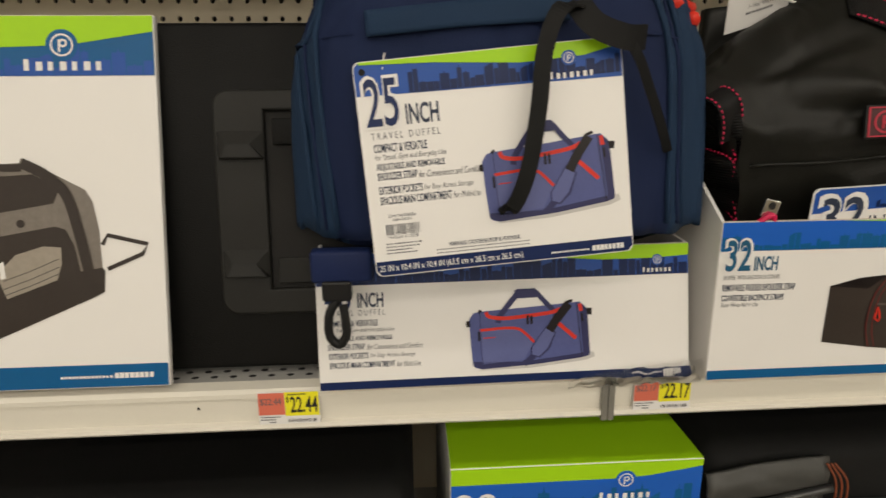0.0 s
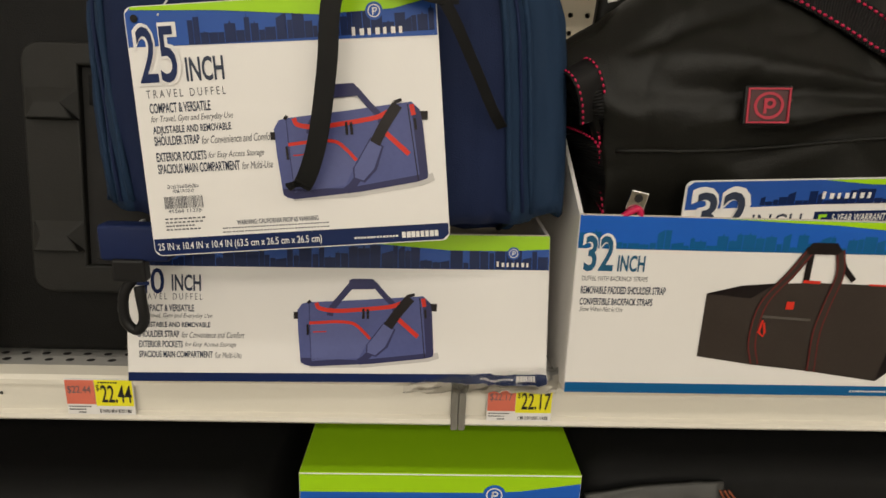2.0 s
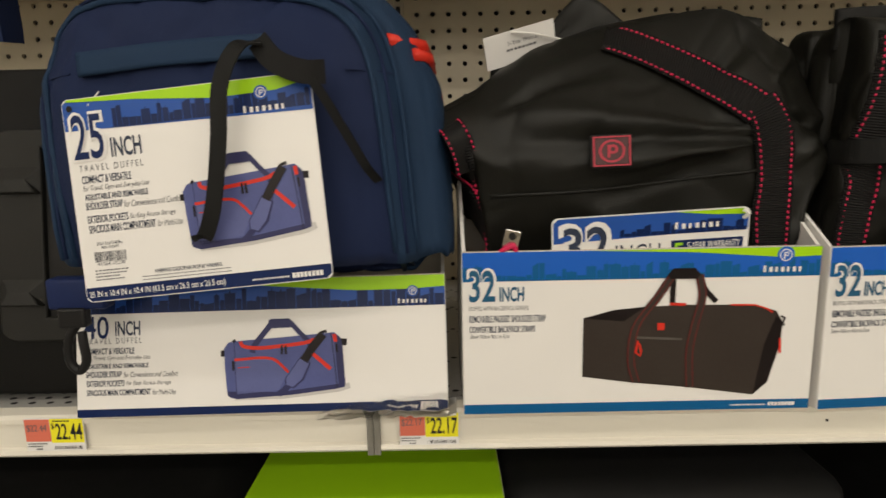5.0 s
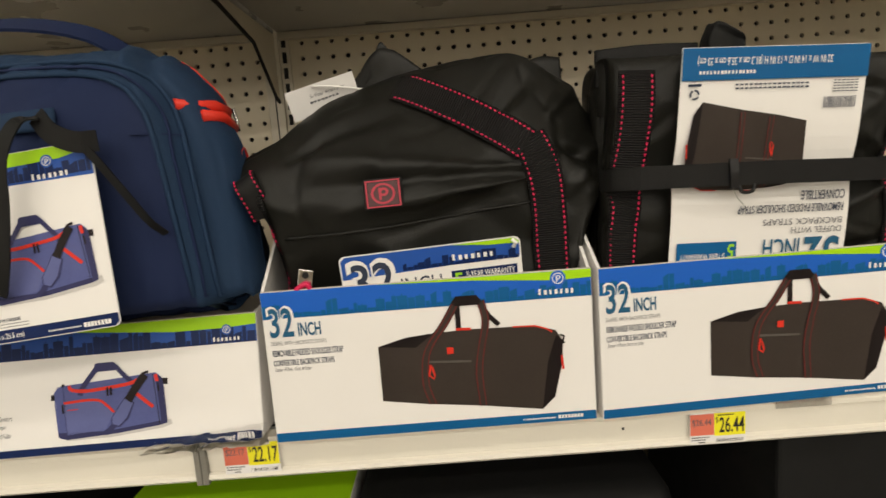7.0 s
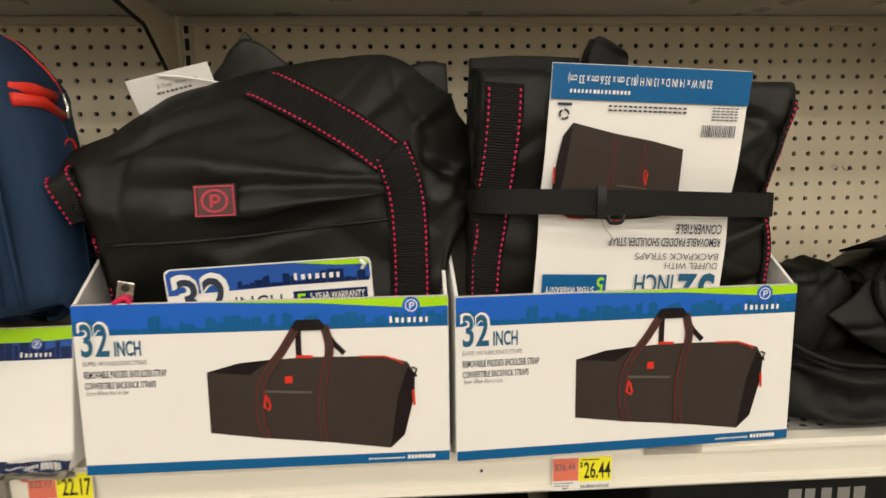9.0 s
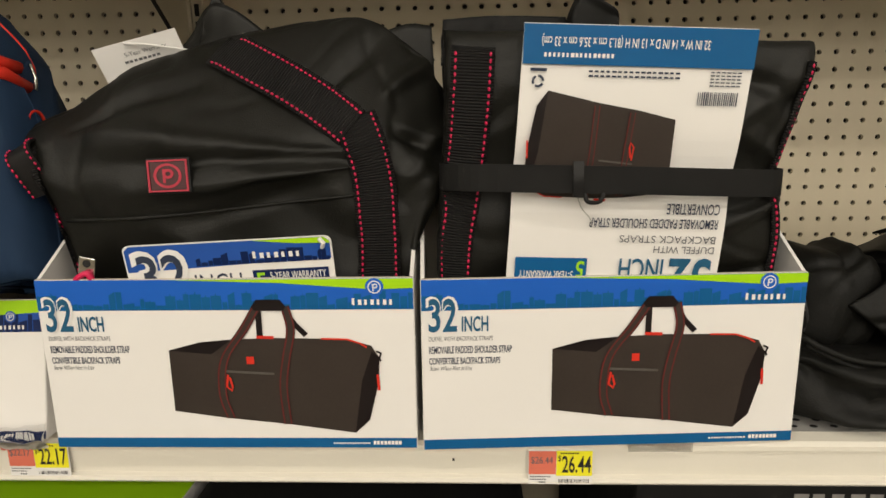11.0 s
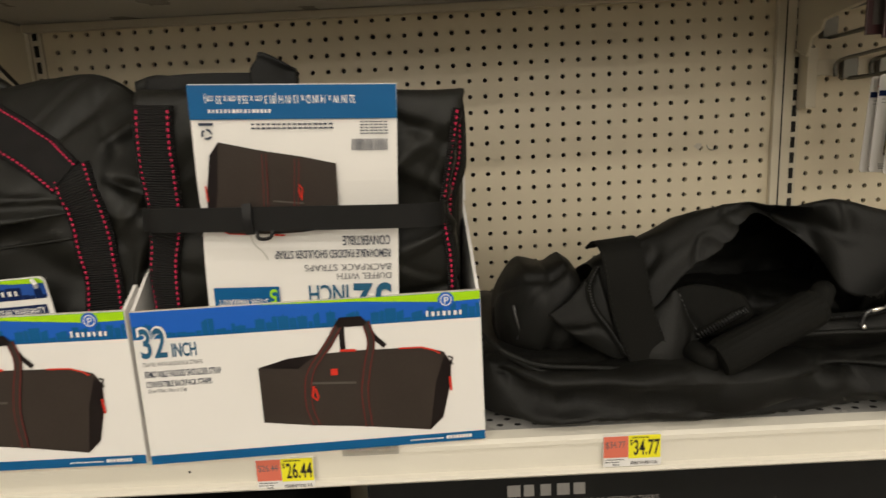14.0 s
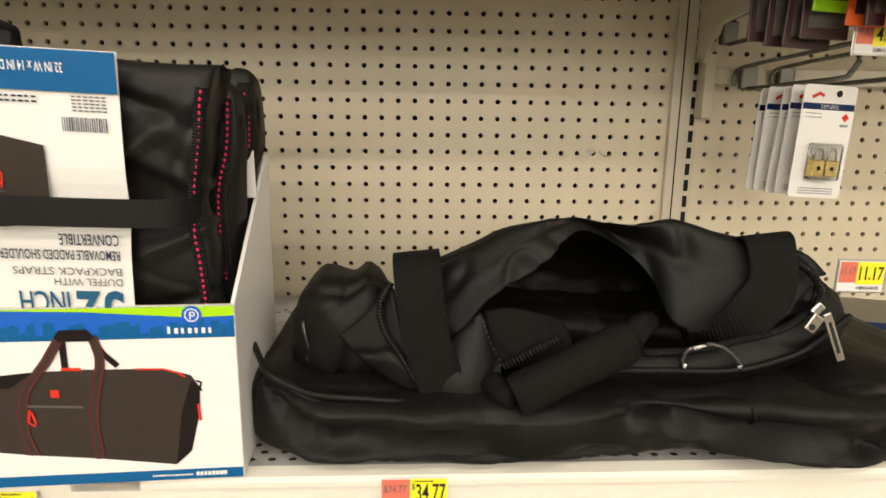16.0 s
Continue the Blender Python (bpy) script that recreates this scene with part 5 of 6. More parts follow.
# paper ticket tied to the top
tk = thing("paper_ticket", pose(0.119, 0.076, 1.537, 20, -16, 14), "white paper ticket tied on top of the black duffel", "paper ticket")
part("sheet", box(0, 0.068, 0, 0.0008, 0, 0.029), PAPER, tk)
part("small_print", bars(bmesh.new(), 0.02, 0.05, 0.012, 0.014, 8, 0.0005, random.Random(1)), GREY_INK, tk)
words("warranty_line", "5-Year Warranty", 0.022, 0.056, 0.016, 0.0205, GREY_INK, tk, 0.0005)
part("tie", tube(bmesh.new(), smooth_line([(0.026, -0.002, 0.028), (0.046, -0.006, 0.022), (0.072, -0.004, 0.010)], 5), 0.0012, 6), WHITE_TIE, tk)
# folded collar at the top
part("collar", drape([
    [(0.120, 0.13, 1.48), (0.16, 0.12, 1.50), (0.20, 0.11, 1.52), (0.255, 0.11, 1.53)],
    [(0.128, 0.13, 1.566), (0.168, 0.112, 1.572), (0.206, 0.098, 1.604), (0.250, 0.10, 1.578)]], 0.004, 0.012, 8.0, 0.002), NYLON, duffel, "stiff folded collar", smooth=True)
part("collar_point", drape([
    [(0.180, 0.106, 1.56), (0.205, 0.104, 1.565), (0.232, 0.106, 1.56)],
    [(0.198, 0.100, 1.598), (0.206, 0.099, 1.610), (0.216, 0.10, 1.597)]], 0.001, 0.006, 3.0, 0.001), NYLON, duffel, smooth=True)

part("rear_flap", drape([[(0.345, 0.135, 1.50), (0.368, 0.132, 1.50), (0.392, 0.134, 1.50)], [(0.347, 0.132, 1.585), (0.368, 0.130, 1.590), (0.388, 0.132, 1.588)]], 0.002, 0.006, 5.5, 0.002), NYLON, duffel, "squared end of the slack cloth", smooth=True)

# ---------------------------------------------------------------- folded black duffel in the second tray
fold = thing("folded_duffel", pose(0.3925, 0.021, SHELF + 0.006, 4.2, 0, 3.2), "black duffel folded flat and banded, with a paper sleeve", "duffel bag")
FX = [0.0, 0.08, 0.18, 0.27]


def fold_row(z, left, right, y, lift=0.0, drop=0.0):
    xs = (0.0, 0.04, 0.2, 0.5, 0.8, 0.96, 1.0)
    return [(left + (right - left) * k, y + lift * (abs(2 * k - 1) ** 6) + 0.012 * (k in (0.0, 1.0)), z - drop * k) for k in xs]


TWO = (fold_row(0.0, 0.004, 0.262, 0.0), fold_row(0.10, 0.0, 0.263, -0.003), fold_row(0.165, 0.001, 0.264, -0.006), fold_row(0.196, 0.003, 0.259, 0.001), fold_row(0.212, 0.003, 0.259, 0.001), fold_row(0.245, 0.006, 0.269, -0.007),
       fold_row(0.290, 0.008, 0.275, -0.006, 0, 0.008), fold_row(0.3085, 0.009, 0.277, 0.004, 0, 0.010), fold_row(0.306, 0.010, 0.275, 0.028, 0, 0.010), fold_row(0.26, 0.012, 0.268, 0.032))
FOLD_LINES = ((0.28, 0.20, 0.20, 0.25, 0.010, 0.005), (0.28, 0.195, 0.20, 0.16, 0.008, 0.005), (0.19, 0.29, 0.27, 0.25, 0.008, -0.005), (0.0, 0.21, 0.06, 0.26, 0.008, -0.004), (0.27, 0.14, 0.2, 0.12, 0.008, -0.004), (0.20, 0.23, 0.27, 0.28, 0.01, 0.004))
bm = creased_sheet(TWO, (0.004, -0.003), 0.034, 0.0035, (13, 15), 6.6, FOLD_LINES, 140, 130)
tree_b = BVHTree.FromBMesh(bm)
part("body", bm, NYLON, fold, smooth=True)
stitched(tree_b, [(0.012, 0.12), (0.015, 0.165), (0.022, 0.20), (0.027, 0.25), (0.030, 0.300)], 0.030, fold)
bm, e = ribbon(tree_b, [(0.256, 0.10), (0.256, 0.16), (0.252, 0.2), (0.261, 0.25), (0.267, 0.286)], 0.007, 0.0015)
part("edge_binding", bm, WEB, fold, smooth=True)
part("red_stitching", stitches([inset_line(e[0], e[1], 0.5)], 0), RED, fold, smooth=True)
part("top_loop", soft_body(0.101, 0.138, ([0, 1], [0.014, 0.014]), ([0, 1], [0.040, 0.040]), ([0, 1], [0.285, 0.285]), ([0.101, 0.110, 0.138], [0.322, 0.338, 0.328]), 5, 9, 0.002, 2, 24, 28, None, 0.004), WEB_PLAIN, fold, "black webbing loop on top", smooth=True)


def fold_layer(name, x0, x1, y0, y1, top, flare, seed):
    bm = soft_body(x0, x1, (FX, [y0] * 4), (FX, [y1] * 4), (FX, [0.0] * 4), (FX, [top + 0.012, top + 0.008, top, top - 0.004]), 5, 22, 0.0014, seed, 90, 70, None, 0.006)
    for v in bm.verts:
        if v.co.x > 0.2:
            v.co.x += flare * min(1, max(0, (v.co.z - 0.17) / 0.06)) - 0.006 * math.exp(-((v.co.z - 0.2) / 0.02) ** 2)
    tree = BVHTree.FromBMesh(bm)
    return tree, part(name, bm, NYLON, fold, smooth=True)


tree_c, _ = fold_layer("middle_layer", 0.012, 0.268, 0.033, 0.078, 0.296, 0.010, 3.1)
bm, e = ribbon(tree_c, [(0.262, 0.13), (0.260, 0.20), (0.270, 0.24), (0.272, 0.285)], 0.006, 0.002)
part("rear_strap", bm, WEB, fold, "ribbed black webbing strap", smooth=True)
part("red_stitching", stitches([inset_line(e[0], e[1], 0.5)], 0), RED, fold, smooth=True)
tree_d, _ = fold_layer("rear_layer", 0.02, 0.266, 0.080, 0.130, 0.300, 0.016, 5.3)
bm, e = ribbon(tree_d, [(0.266, 0.18), (0.274, 0.24), (0.276, 0.290)], 0.012, 0.002)
part("rear_strap", bm, WEB, fold, "ribbed black webbing strap", smooth=True)
part("red_stitching", stitches([inset_line(e[0], e[1], 0.3)], 0), RED, fold, smooth=True)
part("top_strap", drape([[(0.008, 0.036, 0.285), (0.05, 0.036, 0.288), (0.104, 0.036, 0.285)], [(0.010, 0.038, 0.318), (0.05, 0.038, 0.320), (0.102, 0.038, 0.319)]], 0.002, 0.006, 4.0, 0.002), WEB_PLAIN, fold, "folded black webbing end", smooth=True)
part("white_label", box(0.266, 0.279, 0.0815, 0.0830, 0.192, 0.240, bevel=0.0008), PAPER, fold, "blank white card corner")
# paper sleeve, upside down, tucked under the band
sl = thing("paper_sleeve", pose(0.4465, 0.0045, 1.309, 4.6, 2.2, 3.0), "white product sleeve hanging upside down under the band", "paper sleeve")
SW, SH = 0.153, 0.256
bm = bmesh.new()
rows = []
for k in range(25):
    z = SH * k / 24
    y = 0.0015 + 0.004 * math.exp(-((z - 0.152) / 0.02) ** 2)
    rows.append([bm.verts.new((x, y, z)) for x in (-0.004 * (1 - k / 24), SW + 0.004 * k / 24)])
for k in range(24):
    bm.faces.new((rows[k][0], rows[k][1], rows[k + 1][1], rows[k + 1][0]))
ret = bmesh.ops.extrude_face_region(bm, geom=list(bm.faces))
for v in ret["geom"]:
    if isinstance(v, bmesh.types.BMVert):
        v.co.y += 0.0008
bmesh.ops.recalc_face_normals(bm, faces=bm.faces)
part("sheet", bm, CARD, sl)
part("blue_header", rect(bmesh.new(), -0.0002, SW + 0.0036, SH - 0.026, SH - 0.0006, 0.0003), TEAL, sl)
words("size_line", "32 IN W x 14 IN D x 13 IN H (81.3 cm x 35.6 cm x 33 cm)", 0.012, 0.125, SH - 0.0145, SH - 0.0065, PAPER, sl, 0.0006, 0.01, 0, True)
bm = bars(bmesh.new(), 0.014, 0.062, SH - 0.0212, SH - 0.0185, 16, 0.0006, random.Random(5), 0.4)
fine_print(part("header_print", bm, PAPER, sl))
black_duffel_picture(sl, 0.004, 0.108, 0.111, 0.213, 0.0003, True, 1.0)
bm = bars(bmesh.new(), 0.121, 0.149, SH - 0.0505, SH - 0.0415, 20, 0.0003, random.Random(6), 0.5)
for k in range(5):
    bars(bm, 0.128, 0.150, SH - 0.0290 - 0.0022 * k, SH - 0.0282 - 0.0022 * k, 6, 0.0003, random.Random(k))
for k in range(2):
    bars(bm, 0.045, 0.108, SH - 0.0305 - 0.003 * k, SH - 0.0292 - 0.003 * k, 16, 0.0003, random.Random(20 + k))
for a in range(3):
    stroke(bm, [(0.011 + 0.0035 * math.cos(2.1 * a + d), SH - 0.037 + 0.0035 * math.sin(2.1 * a + d)) for d in (0, 0.6, 1.2, 1.6)], 0.0016, 0.0003)
rect(bm, 0.0055, 0.0165, SH - 0.0305, SH - 0.0285, 0.0003)
fine_print(part("small_print", bm, INK, sl))
words("lettering", "CONVERTIBLE", 0.110, 0.1485, 0.129, 0.137, INK, sl, 0.0003, 0.01, 0, True)
words("lettering", "REMOVABLE PADDED SHOULDER STRAP", 0.055, 0.1485, 0.1185, 0.1255, INK, sl, 0.0003, 0.01, 0, True)
words("lettering", "BACKPACK STRAPS", 0.078, 0.1485, 0.1075, 0.1130, GREY_INK, sl, 0.0003, 0, 0, True)
words("lettering", "DUFFEL WITH", 0.104, 0.1485, 0.1000, 0.1052, GREY_INK, sl, 0.0003, 0, 0, True)
words("inch_word", "INCH", 0.080, 0.1125, 0.0795, 0.0955, INK_TEAL, sl, 0.0003, 0.01, 0, True)
words("number", "32", 0.117, 0.148, 0.062, 0.0965, INK_TEAL, sl, 0.0003, 0.02, 0, True)
part("warranty_panel", rect(bmesh.new(), 0.003, 0.056, 0.077, 0.095, 0.0003), TEAL, sl)
words("warranty_line", "5-YEAR WARRANTY", 0.006, 0.046, 0.0795, 0.085, PAPER, sl, 0.0006, 0.01, 0, True)
words("years", "5", 0.048, 0.054, 0.080, 0.093, GREEN, sl, 0.0006, 0.02, 0, True)
# elastic band with buckle
bd = thing("elastic_band", pose(0, 0, 0), "black elastic band with buckle round the folded duffel", "strap")
bm = free_strap(bmesh.new(), [(0.398, 0.03, 1.461), (0.404, 0.0, 1.462), (0.44, -0.0165, 1.462), (0.53, -0.0185, 1.4595), (0.61, -0.009, 1.456), (0.641, 0.002, 1.455), (0.647, 0.03, 1.455)], 0.019, 0.0018, (0, 0, 1))
part("webbing", bm, WEB_PLAIN, bd, smooth=False)
bm = free_strap(bmesh.new(), [(0.494, -0.021, 1.473), (0.494, -0.0225, 1.461), (0.4945, -0.021, 1.449)], 0.007, 0.002, (1, 0, 0))
part("slide", bm, RUBBER, bd)
part("buckle", tube(bmesh.new(), smooth_line([(0.499, -0.019, 1.451), (0.501, -0.021, 1.4455), (0.509, -0.021, 1.4455), (0.512, -0.019, 1.451)], 5), 0.0016, 6), RUBBER, bd)
part("loose_thread", tube(bmesh.new(), smooth_line([(0.494, -0.0195, 1.449), (0.497, -0.021, 1.441), (0.503, -0.020, 1.434), (0.505, -0.018, 1.428)], 5), 0.0004, 5), WIRE, bd)

# ---------------------------------------------------------------- slumped black vinyl duffel on the bare shelf
slump = thing("vinyl_duffel", pose(0, 0, 0), "empty black vinyl duffel slumped on the shelf, zip half open", "duffel bag")
UX = [0.665, 0.74, 0.86, 1.0, 1.12, 1.2, 1.285]
# creases and ridges of the slack lower side: heights along x, width, depth
BASE_FOLDS = (([0.78, 0.83, 0.88, 0.93, 0.98], [1.289, 1.281, 1.280, 1.284, 1.290], 0.0040, -0.010), ([0.78, 0.84, 0.90, 0.98], [1.297, 1.290, 1.290, 1.298], 0.007, 0.006),
              ([0.68, 0.71, 0.74, 0.79], [1.314, 1.290, 1.274, 1.280], 0.008, -0.018), ([0.70, 0.74, 0.80, 0.86], [1.302, 1.297, 1.299, 1.302], 0.008, 0.008), ([0.69, 0.72, 0.77, 0.82], [1.270, 1.262, 1.264, 1.268], 0.007, 0.008),
              ([0.84, 0.89, 0.94, 0.99], [1.268, 1.262, 1.266, 1.276], 0.006, -0.009), ([0.86, 0.92, 0.97, 0.995, 1.04, 1.10, 1.16, 1.22], [1.270, 1.274, 1.281, 1.285, 1.272, 1.267, 1.264, 1.256], 0.008, 0.016),
              ([0.97, 1.04, 1.09, 1.14, 1.18, 1.22], [1.300, 1.285, 1.281, 1.276, 1.262, 1.256], 0.006, -0.022), ([1.06, 1.10, 1.16, 1.24], [1.304, 1.301, 1.301, 1.306], 0.010, 0.014),
              ([1.00, 1.06, 1.12, 1.18], [1.258, 1.256, 1.255, 1.252], 0.005, -0.008), ([1.10, 1.15, 1.20, 1.25], [1.322, 1.312, 1.314, 1.320], 0.006, -0.010))


def base_folds(p):
    k = 0.0
    for xs, zs, w, s in BASE_FOLDS:
        if xs[0] < p.x < xs[-1]:
            fade = min(1, (p.x - xs[0]) / 0.03, (xs[-1] - p.x) / 0.03)
            d = p.z - float(np.interp(p.x, xs, zs))
            k += s * fade * math.exp(-(d / w) ** 2)
    return k if p.y < 0.2 else 0.0


bm = soft_body(0.664, 1.288, (UX, [0.026, 0.010, 0.006, 0.020, 0.004, 0.006, 0.02]), (UX, [0.30, 0.33, 0.35, 0.35, 0.34, 0.32, 0.28]), (UX, [1.2490, 1.2490, 1.2490, 1.2515, 1.2490, 1.2490, 1.2500]), (UX, [1.322, 1.314, 1.312, 1.306, 1.314, 1.326, 1.322]), 7.0, 10, 0.0018, 9.1, 230, 150, base_folds, 0.004, (6, 12))
tree_base = BVHTree.FromBMesh(bm)
part("lower_body", bm, LEATHER, slump, smooth=True)
HX = [0.72, 0.80, 0.90, 1.0, 1.1, 1.16, 1.22]
bm = soft_body(0.73, 1.20, (HX, [0.12, 0.13, 0.15, 0.15, 0.11, 0.09, 0.09]), (HX, [0.29] * 7), (HX, [1.285] * 7), (HX, [1.335, 1.345, 1.345, 1.335, 1.345, 1.35, 1.34]), 2.4, 6, 0.0035, 12.4, 120, 90, None, 0.006)
part("lining", bm, LEATHER, slump, smooth=True)
# the slack mouth of the bag: from its back over the crest to the rim of the opening
CREST = [(0.785, 0.10, 1.385), (0.822, 0.10, 1.402), (0.854, 0.10, 1.416), (0.883, 0.10, 1.429), (0.932, 0.10, 1.436), (0.963, 0.10, 1.433), (0.998, 0.10, 1.432), (1.028, 0.098, 1.437), (1.064, 0.098, 1.428), (1.096, 0.096, 1.421), (1.138, 0.096, 1.411), (1.163, 0.098, 1.388)]
RIM = [(0.800, 0.047, 1.318), (0.833, 0.050, 1.343), (0.862, 0.054, 1.377), (0.906, 0.060, 1.404), (0.940, 0.084, 1.430), (0.985, 0.110, 1.412), (1.012, 0.098, 1.385), (1.024, 0.066, 1.352), (1.062, 0.052, 1.350), (1.100, 0.050, 1.360), (1.122, 0.050, 1.377), (1.133, 0.056, 1.394)]
PUFF = [-0.006, -0.012, -0.014, -0.010, -0.002, 0.012, 0.010, 0.002, -0.004, -0.012, -0.014, -0.010]
back_line = [(x, y + 0.12, z - 0.055) for x, y, z in CREST]
inner_line = [(x, y + 0.13, 1.285) for x, y, z in CREST]
mid_line = [((a[0] + b[0]) / 2, (a[1] + b[1]) / 2 + p, (a[2] + b[2]) / 2 + 0.004) for a, b, p in zip(CREST, RIM, PUFF)]
part("upper_shell", drape([inner_line, back_line, CREST, mid_line, RIM], 0.0, 0.003, 2.0, 0.0045, 14, 12), LEATHER, slump, "slack upper side of the open bag", smooth=True)
part("rear_bulge", soft_body(1.06, 1.206, ([1.06, 1.14, 1.21], [0.085, 0.070, 0.085]), ([1.06, 1.21], [0.20, 0.20]), ([1.06, 1.21], [1.30, 1.30]), ([1.06, 1.13, 1.18, 1.21], [1.370, 1.396, 1.387, 1.372]), 3.0, 4, 0.003, 3.7, 60, 60, None, 0.006), LEATHER, slump, "slack end of the bag behind the zip", smooth=True)
part("front_flap", drape([
    [(0.832, 0.047, 1.348), (0.846, 0.045, 1.360), (0.856, 0.046, 1.367), (0.866, 0.046, 1.341), (0.872, 0.046, 1.330)],
    [(0.820, 0.037, 1.320), (0.841, 0.031, 1.315), (0.856, 0.034, 1.312), (0.866, 0.037, 1.309), (0.872, 0.039, 1.307)],
    [(0.808, 0.038, 1.302), (0.826, 0.032, 1.290), (0.847, 0.030, 1.2835), (0.862, 0.032, 1.287), (0.876, 0.037, 1.295)]], 0.004, 0.003, 5.0, 0.0025), LEATHER, slump, "soft front fold of the mouth", smooth=True)
part("inner_flap", drape([
    [(0.860, 0.060, 1.366), (0.880, 0.064, 1.368), (0.905, 0.070, 1.362), (0.93, 0.075, 1.352)],
    [(0.868, 0.052, 1.318), (0.888, 0.052, 1.320), (0.908, 0.056, 1.325), (0.935, 0.06, 1.335)]], 0.003, 0.003, 6.0, 0.002), CANVAS, slump, "black lining behind the short zip", smooth=True)
part("side_fold", drape([
    [(0.739, 0.062, 1.345), (0.760, 0.057, 1.363), (0.784, 0.053, 1.392)],
    [(0.752, 0.056, 1.334), (0.773, 0.049, 1.339), (0.794, 0.045, 1.346)],
    [(0.766, 0.052, 1.322), (0.787, 0.044, 1.311), (0.807, 0.040, 1.302)]], 0.004, 0.003, 7.0, 0.002), LEATHER, slump, smooth=True)
part("lower_panel", drape([
    [(0.93, 0.056, 1.332), (0.985, 0.048, 1.337), (1.027, 0.046, 1.338), (1.064, 0.046, 1.346), (1.101, 0.047, 1.356), (1.124, 0.049, 1.372), (1.136, 0.056, 1.388)],
    [(0.92, 0.050, 1.315), (0.985, 0.041, 1.322), (1.027, 0.040, 1.323), (1.064, 0.040, 1.324), (1.107, 0.043, 1.333), (1.140, 0.050, 1.346), (1.172, 0.066, 1.360)],
    [(0.91, 0.060, 1.298), (0.985, 0.056, 1.300), (1.027, 0.056, 1.300), (1.064, 0.056, 1.302), (1.107, 0.056, 1.312), (1.145, 0.06, 1.328), (1.18, 0.075, 1.345)]], 0.003, 0.003, 11.0, 0.002), LEATHER, slump, smooth=True)
for rim in ([(0.935, 0.042, 1.321), (0.991, 0.036, 1.324), (1.061, 0.035, 1.324), (1.107, 0.038, 1.334), (1.132, 0.044, 1.344), (1.172, 0.062, 1.361)],
            [(0.668, 0.070, 1.335), (0.687, 0.032, 1.328), (0.70, 0.026, 1.321), (0.726, 0.022, 1.312), (0.765, 0.022, 1.308), (0.805, 0.026, 1.303), (0.83, 0.034, 1.298)],
            [(0.690, 0.034, 1.322), (0.726, 0.024, 1.306), (0.765, 0.023, 1.302), (0.80, 0.026, 1.298)]):
    part("piping", tube(bmesh.new(), smooth_line(rim, 8), 0.0026, 8), LEATHER, slump, smooth=True)
line = [front_of(tree_base, x, z)[0] + Vector((0, -0.0008, 0)) for x, z in smooth_line([(1.066, 1.302), (1.069, 1.292), (1.074, 1.281)], 6)]
part("seam", tube(bmesh.new(), line, 0.0012, 6), LEATHER, slump, "short upright seam", smooth=True)
part("end_pocket", soft_body(0.692, 0.778, ([0.69, 0.73, 0.78], [0.078, 0.062, 0.066]), ([0.69, 0.78], [0.17, 0.17]), ([0.69, 0.78], [1.29, 1.29]), ([0.69, 0.72, 0.745, 0.76, 0.78], [1.366, 1.390, 1.386, 1.394, 1.384]), 3.4, 5, 0.003, 2.2, 60, 60, None, 0.006), LEATHER, slump, "slack end pocket", smooth=True)


# wide canvas straps
for run, side, wide in (([(0.806, 0.115, 1.400), (0.803, 0.072, 1.4135), (0.8035, 0.048, 1.408), (0.806, 0.040, 1.386), (0.8115, 0.036, 1.350), (0.8205, 0.033, 1.323), (0.829, 0.032, 1.303), (0.838, 0.034, 1.294)], (1, 0, 0.1), 0.0375),
                        ([(1.104, 0.115, 1.412), (1.099, 0.085, 1.4265), (1.0945, 0.062, 1.424), (1.092, 0.048, 1.392), (1.072, 0.042, 1.369), (1.048, 0.044, 1.355), (1.028, 0.050, 1.347)], (1, 0, 0.12), 0.0395)):
    part("wide_strap", free_strap(bmesh.new(), run, wide, 0.0022, side), CANVAS, slump, "wide black canvas strap")
    for k in (-0.46, 0.46):
        part("stitching", strap_stitches(run, side, wide * k), LEATHER, slump)
part("stitching", stitches([[Vector(p) for p in smooth_line([(0.855, 0.0425, 1.366), (0.864, 0.041, 1.343), (0.8705, 0.040, 1.330), (0.870, 0.036, 1.308)], 8)]], 0, 0.003, 0.002, 0.0006), ZIP, slump)
# padded grip: a flat pad wrapped round the handles, open at its ends
g0, g1 = Vector((0.8785, 0.014, 1.3125)), Vector((0.9695, 0.024, 1.3545))
gl = [g0 + (g1 - g0) * (k / 16) for k in range(17)]
bm = tube(bmesh.new(), gl, [0.0150] + [0.0168 - 0.0006 * math.sin(math.pi * k / 14) for k in range(15)] + [0.0150], 20)
for v in bm.verts:
    q = v.co * 40
    v.co += Vector((0, 1, 0)) * 0.0012 * noise.noise(q) + Vector((0, 0, 1)) * 0.0009 * noise.noise(q + Vector((3, 5, 1)))
part("padded_grip", bm, CANVAS, slump, "padded black grip")
part("grip_stub", tube(bmesh.new(), [g1, g1 + Vector((0.012, 0.014, 0.006)), g1 + Vector((0.024, 0.03, 0.004))], 0.010, 10), CANVAS, slump, smooth=True)
part("grip_stub", tube(bmesh.new(), [g0, g0 + Vector((-0.008, 0.008, -0.001)), g0 + Vector((-0.016, 0.02, 0.004))], 0.010, 10), CANVAS, slump, smooth=True)


def zip_run(pts, r=0.0016, pitch=0.0032):
    line = [Vector(p) for p in smooth_line(pts, 8)]
    part("zip_tape", tube(bmesh.new(), line, 0.0034, 6), CANVAS, slump, smooth=True)
    part("zip_teeth", stitches([[p + Vector((0, -0.003, 0.0006)) for p in line]], 0, pitch * 0.55, pitch * 0.45, r), ZIP, slump)


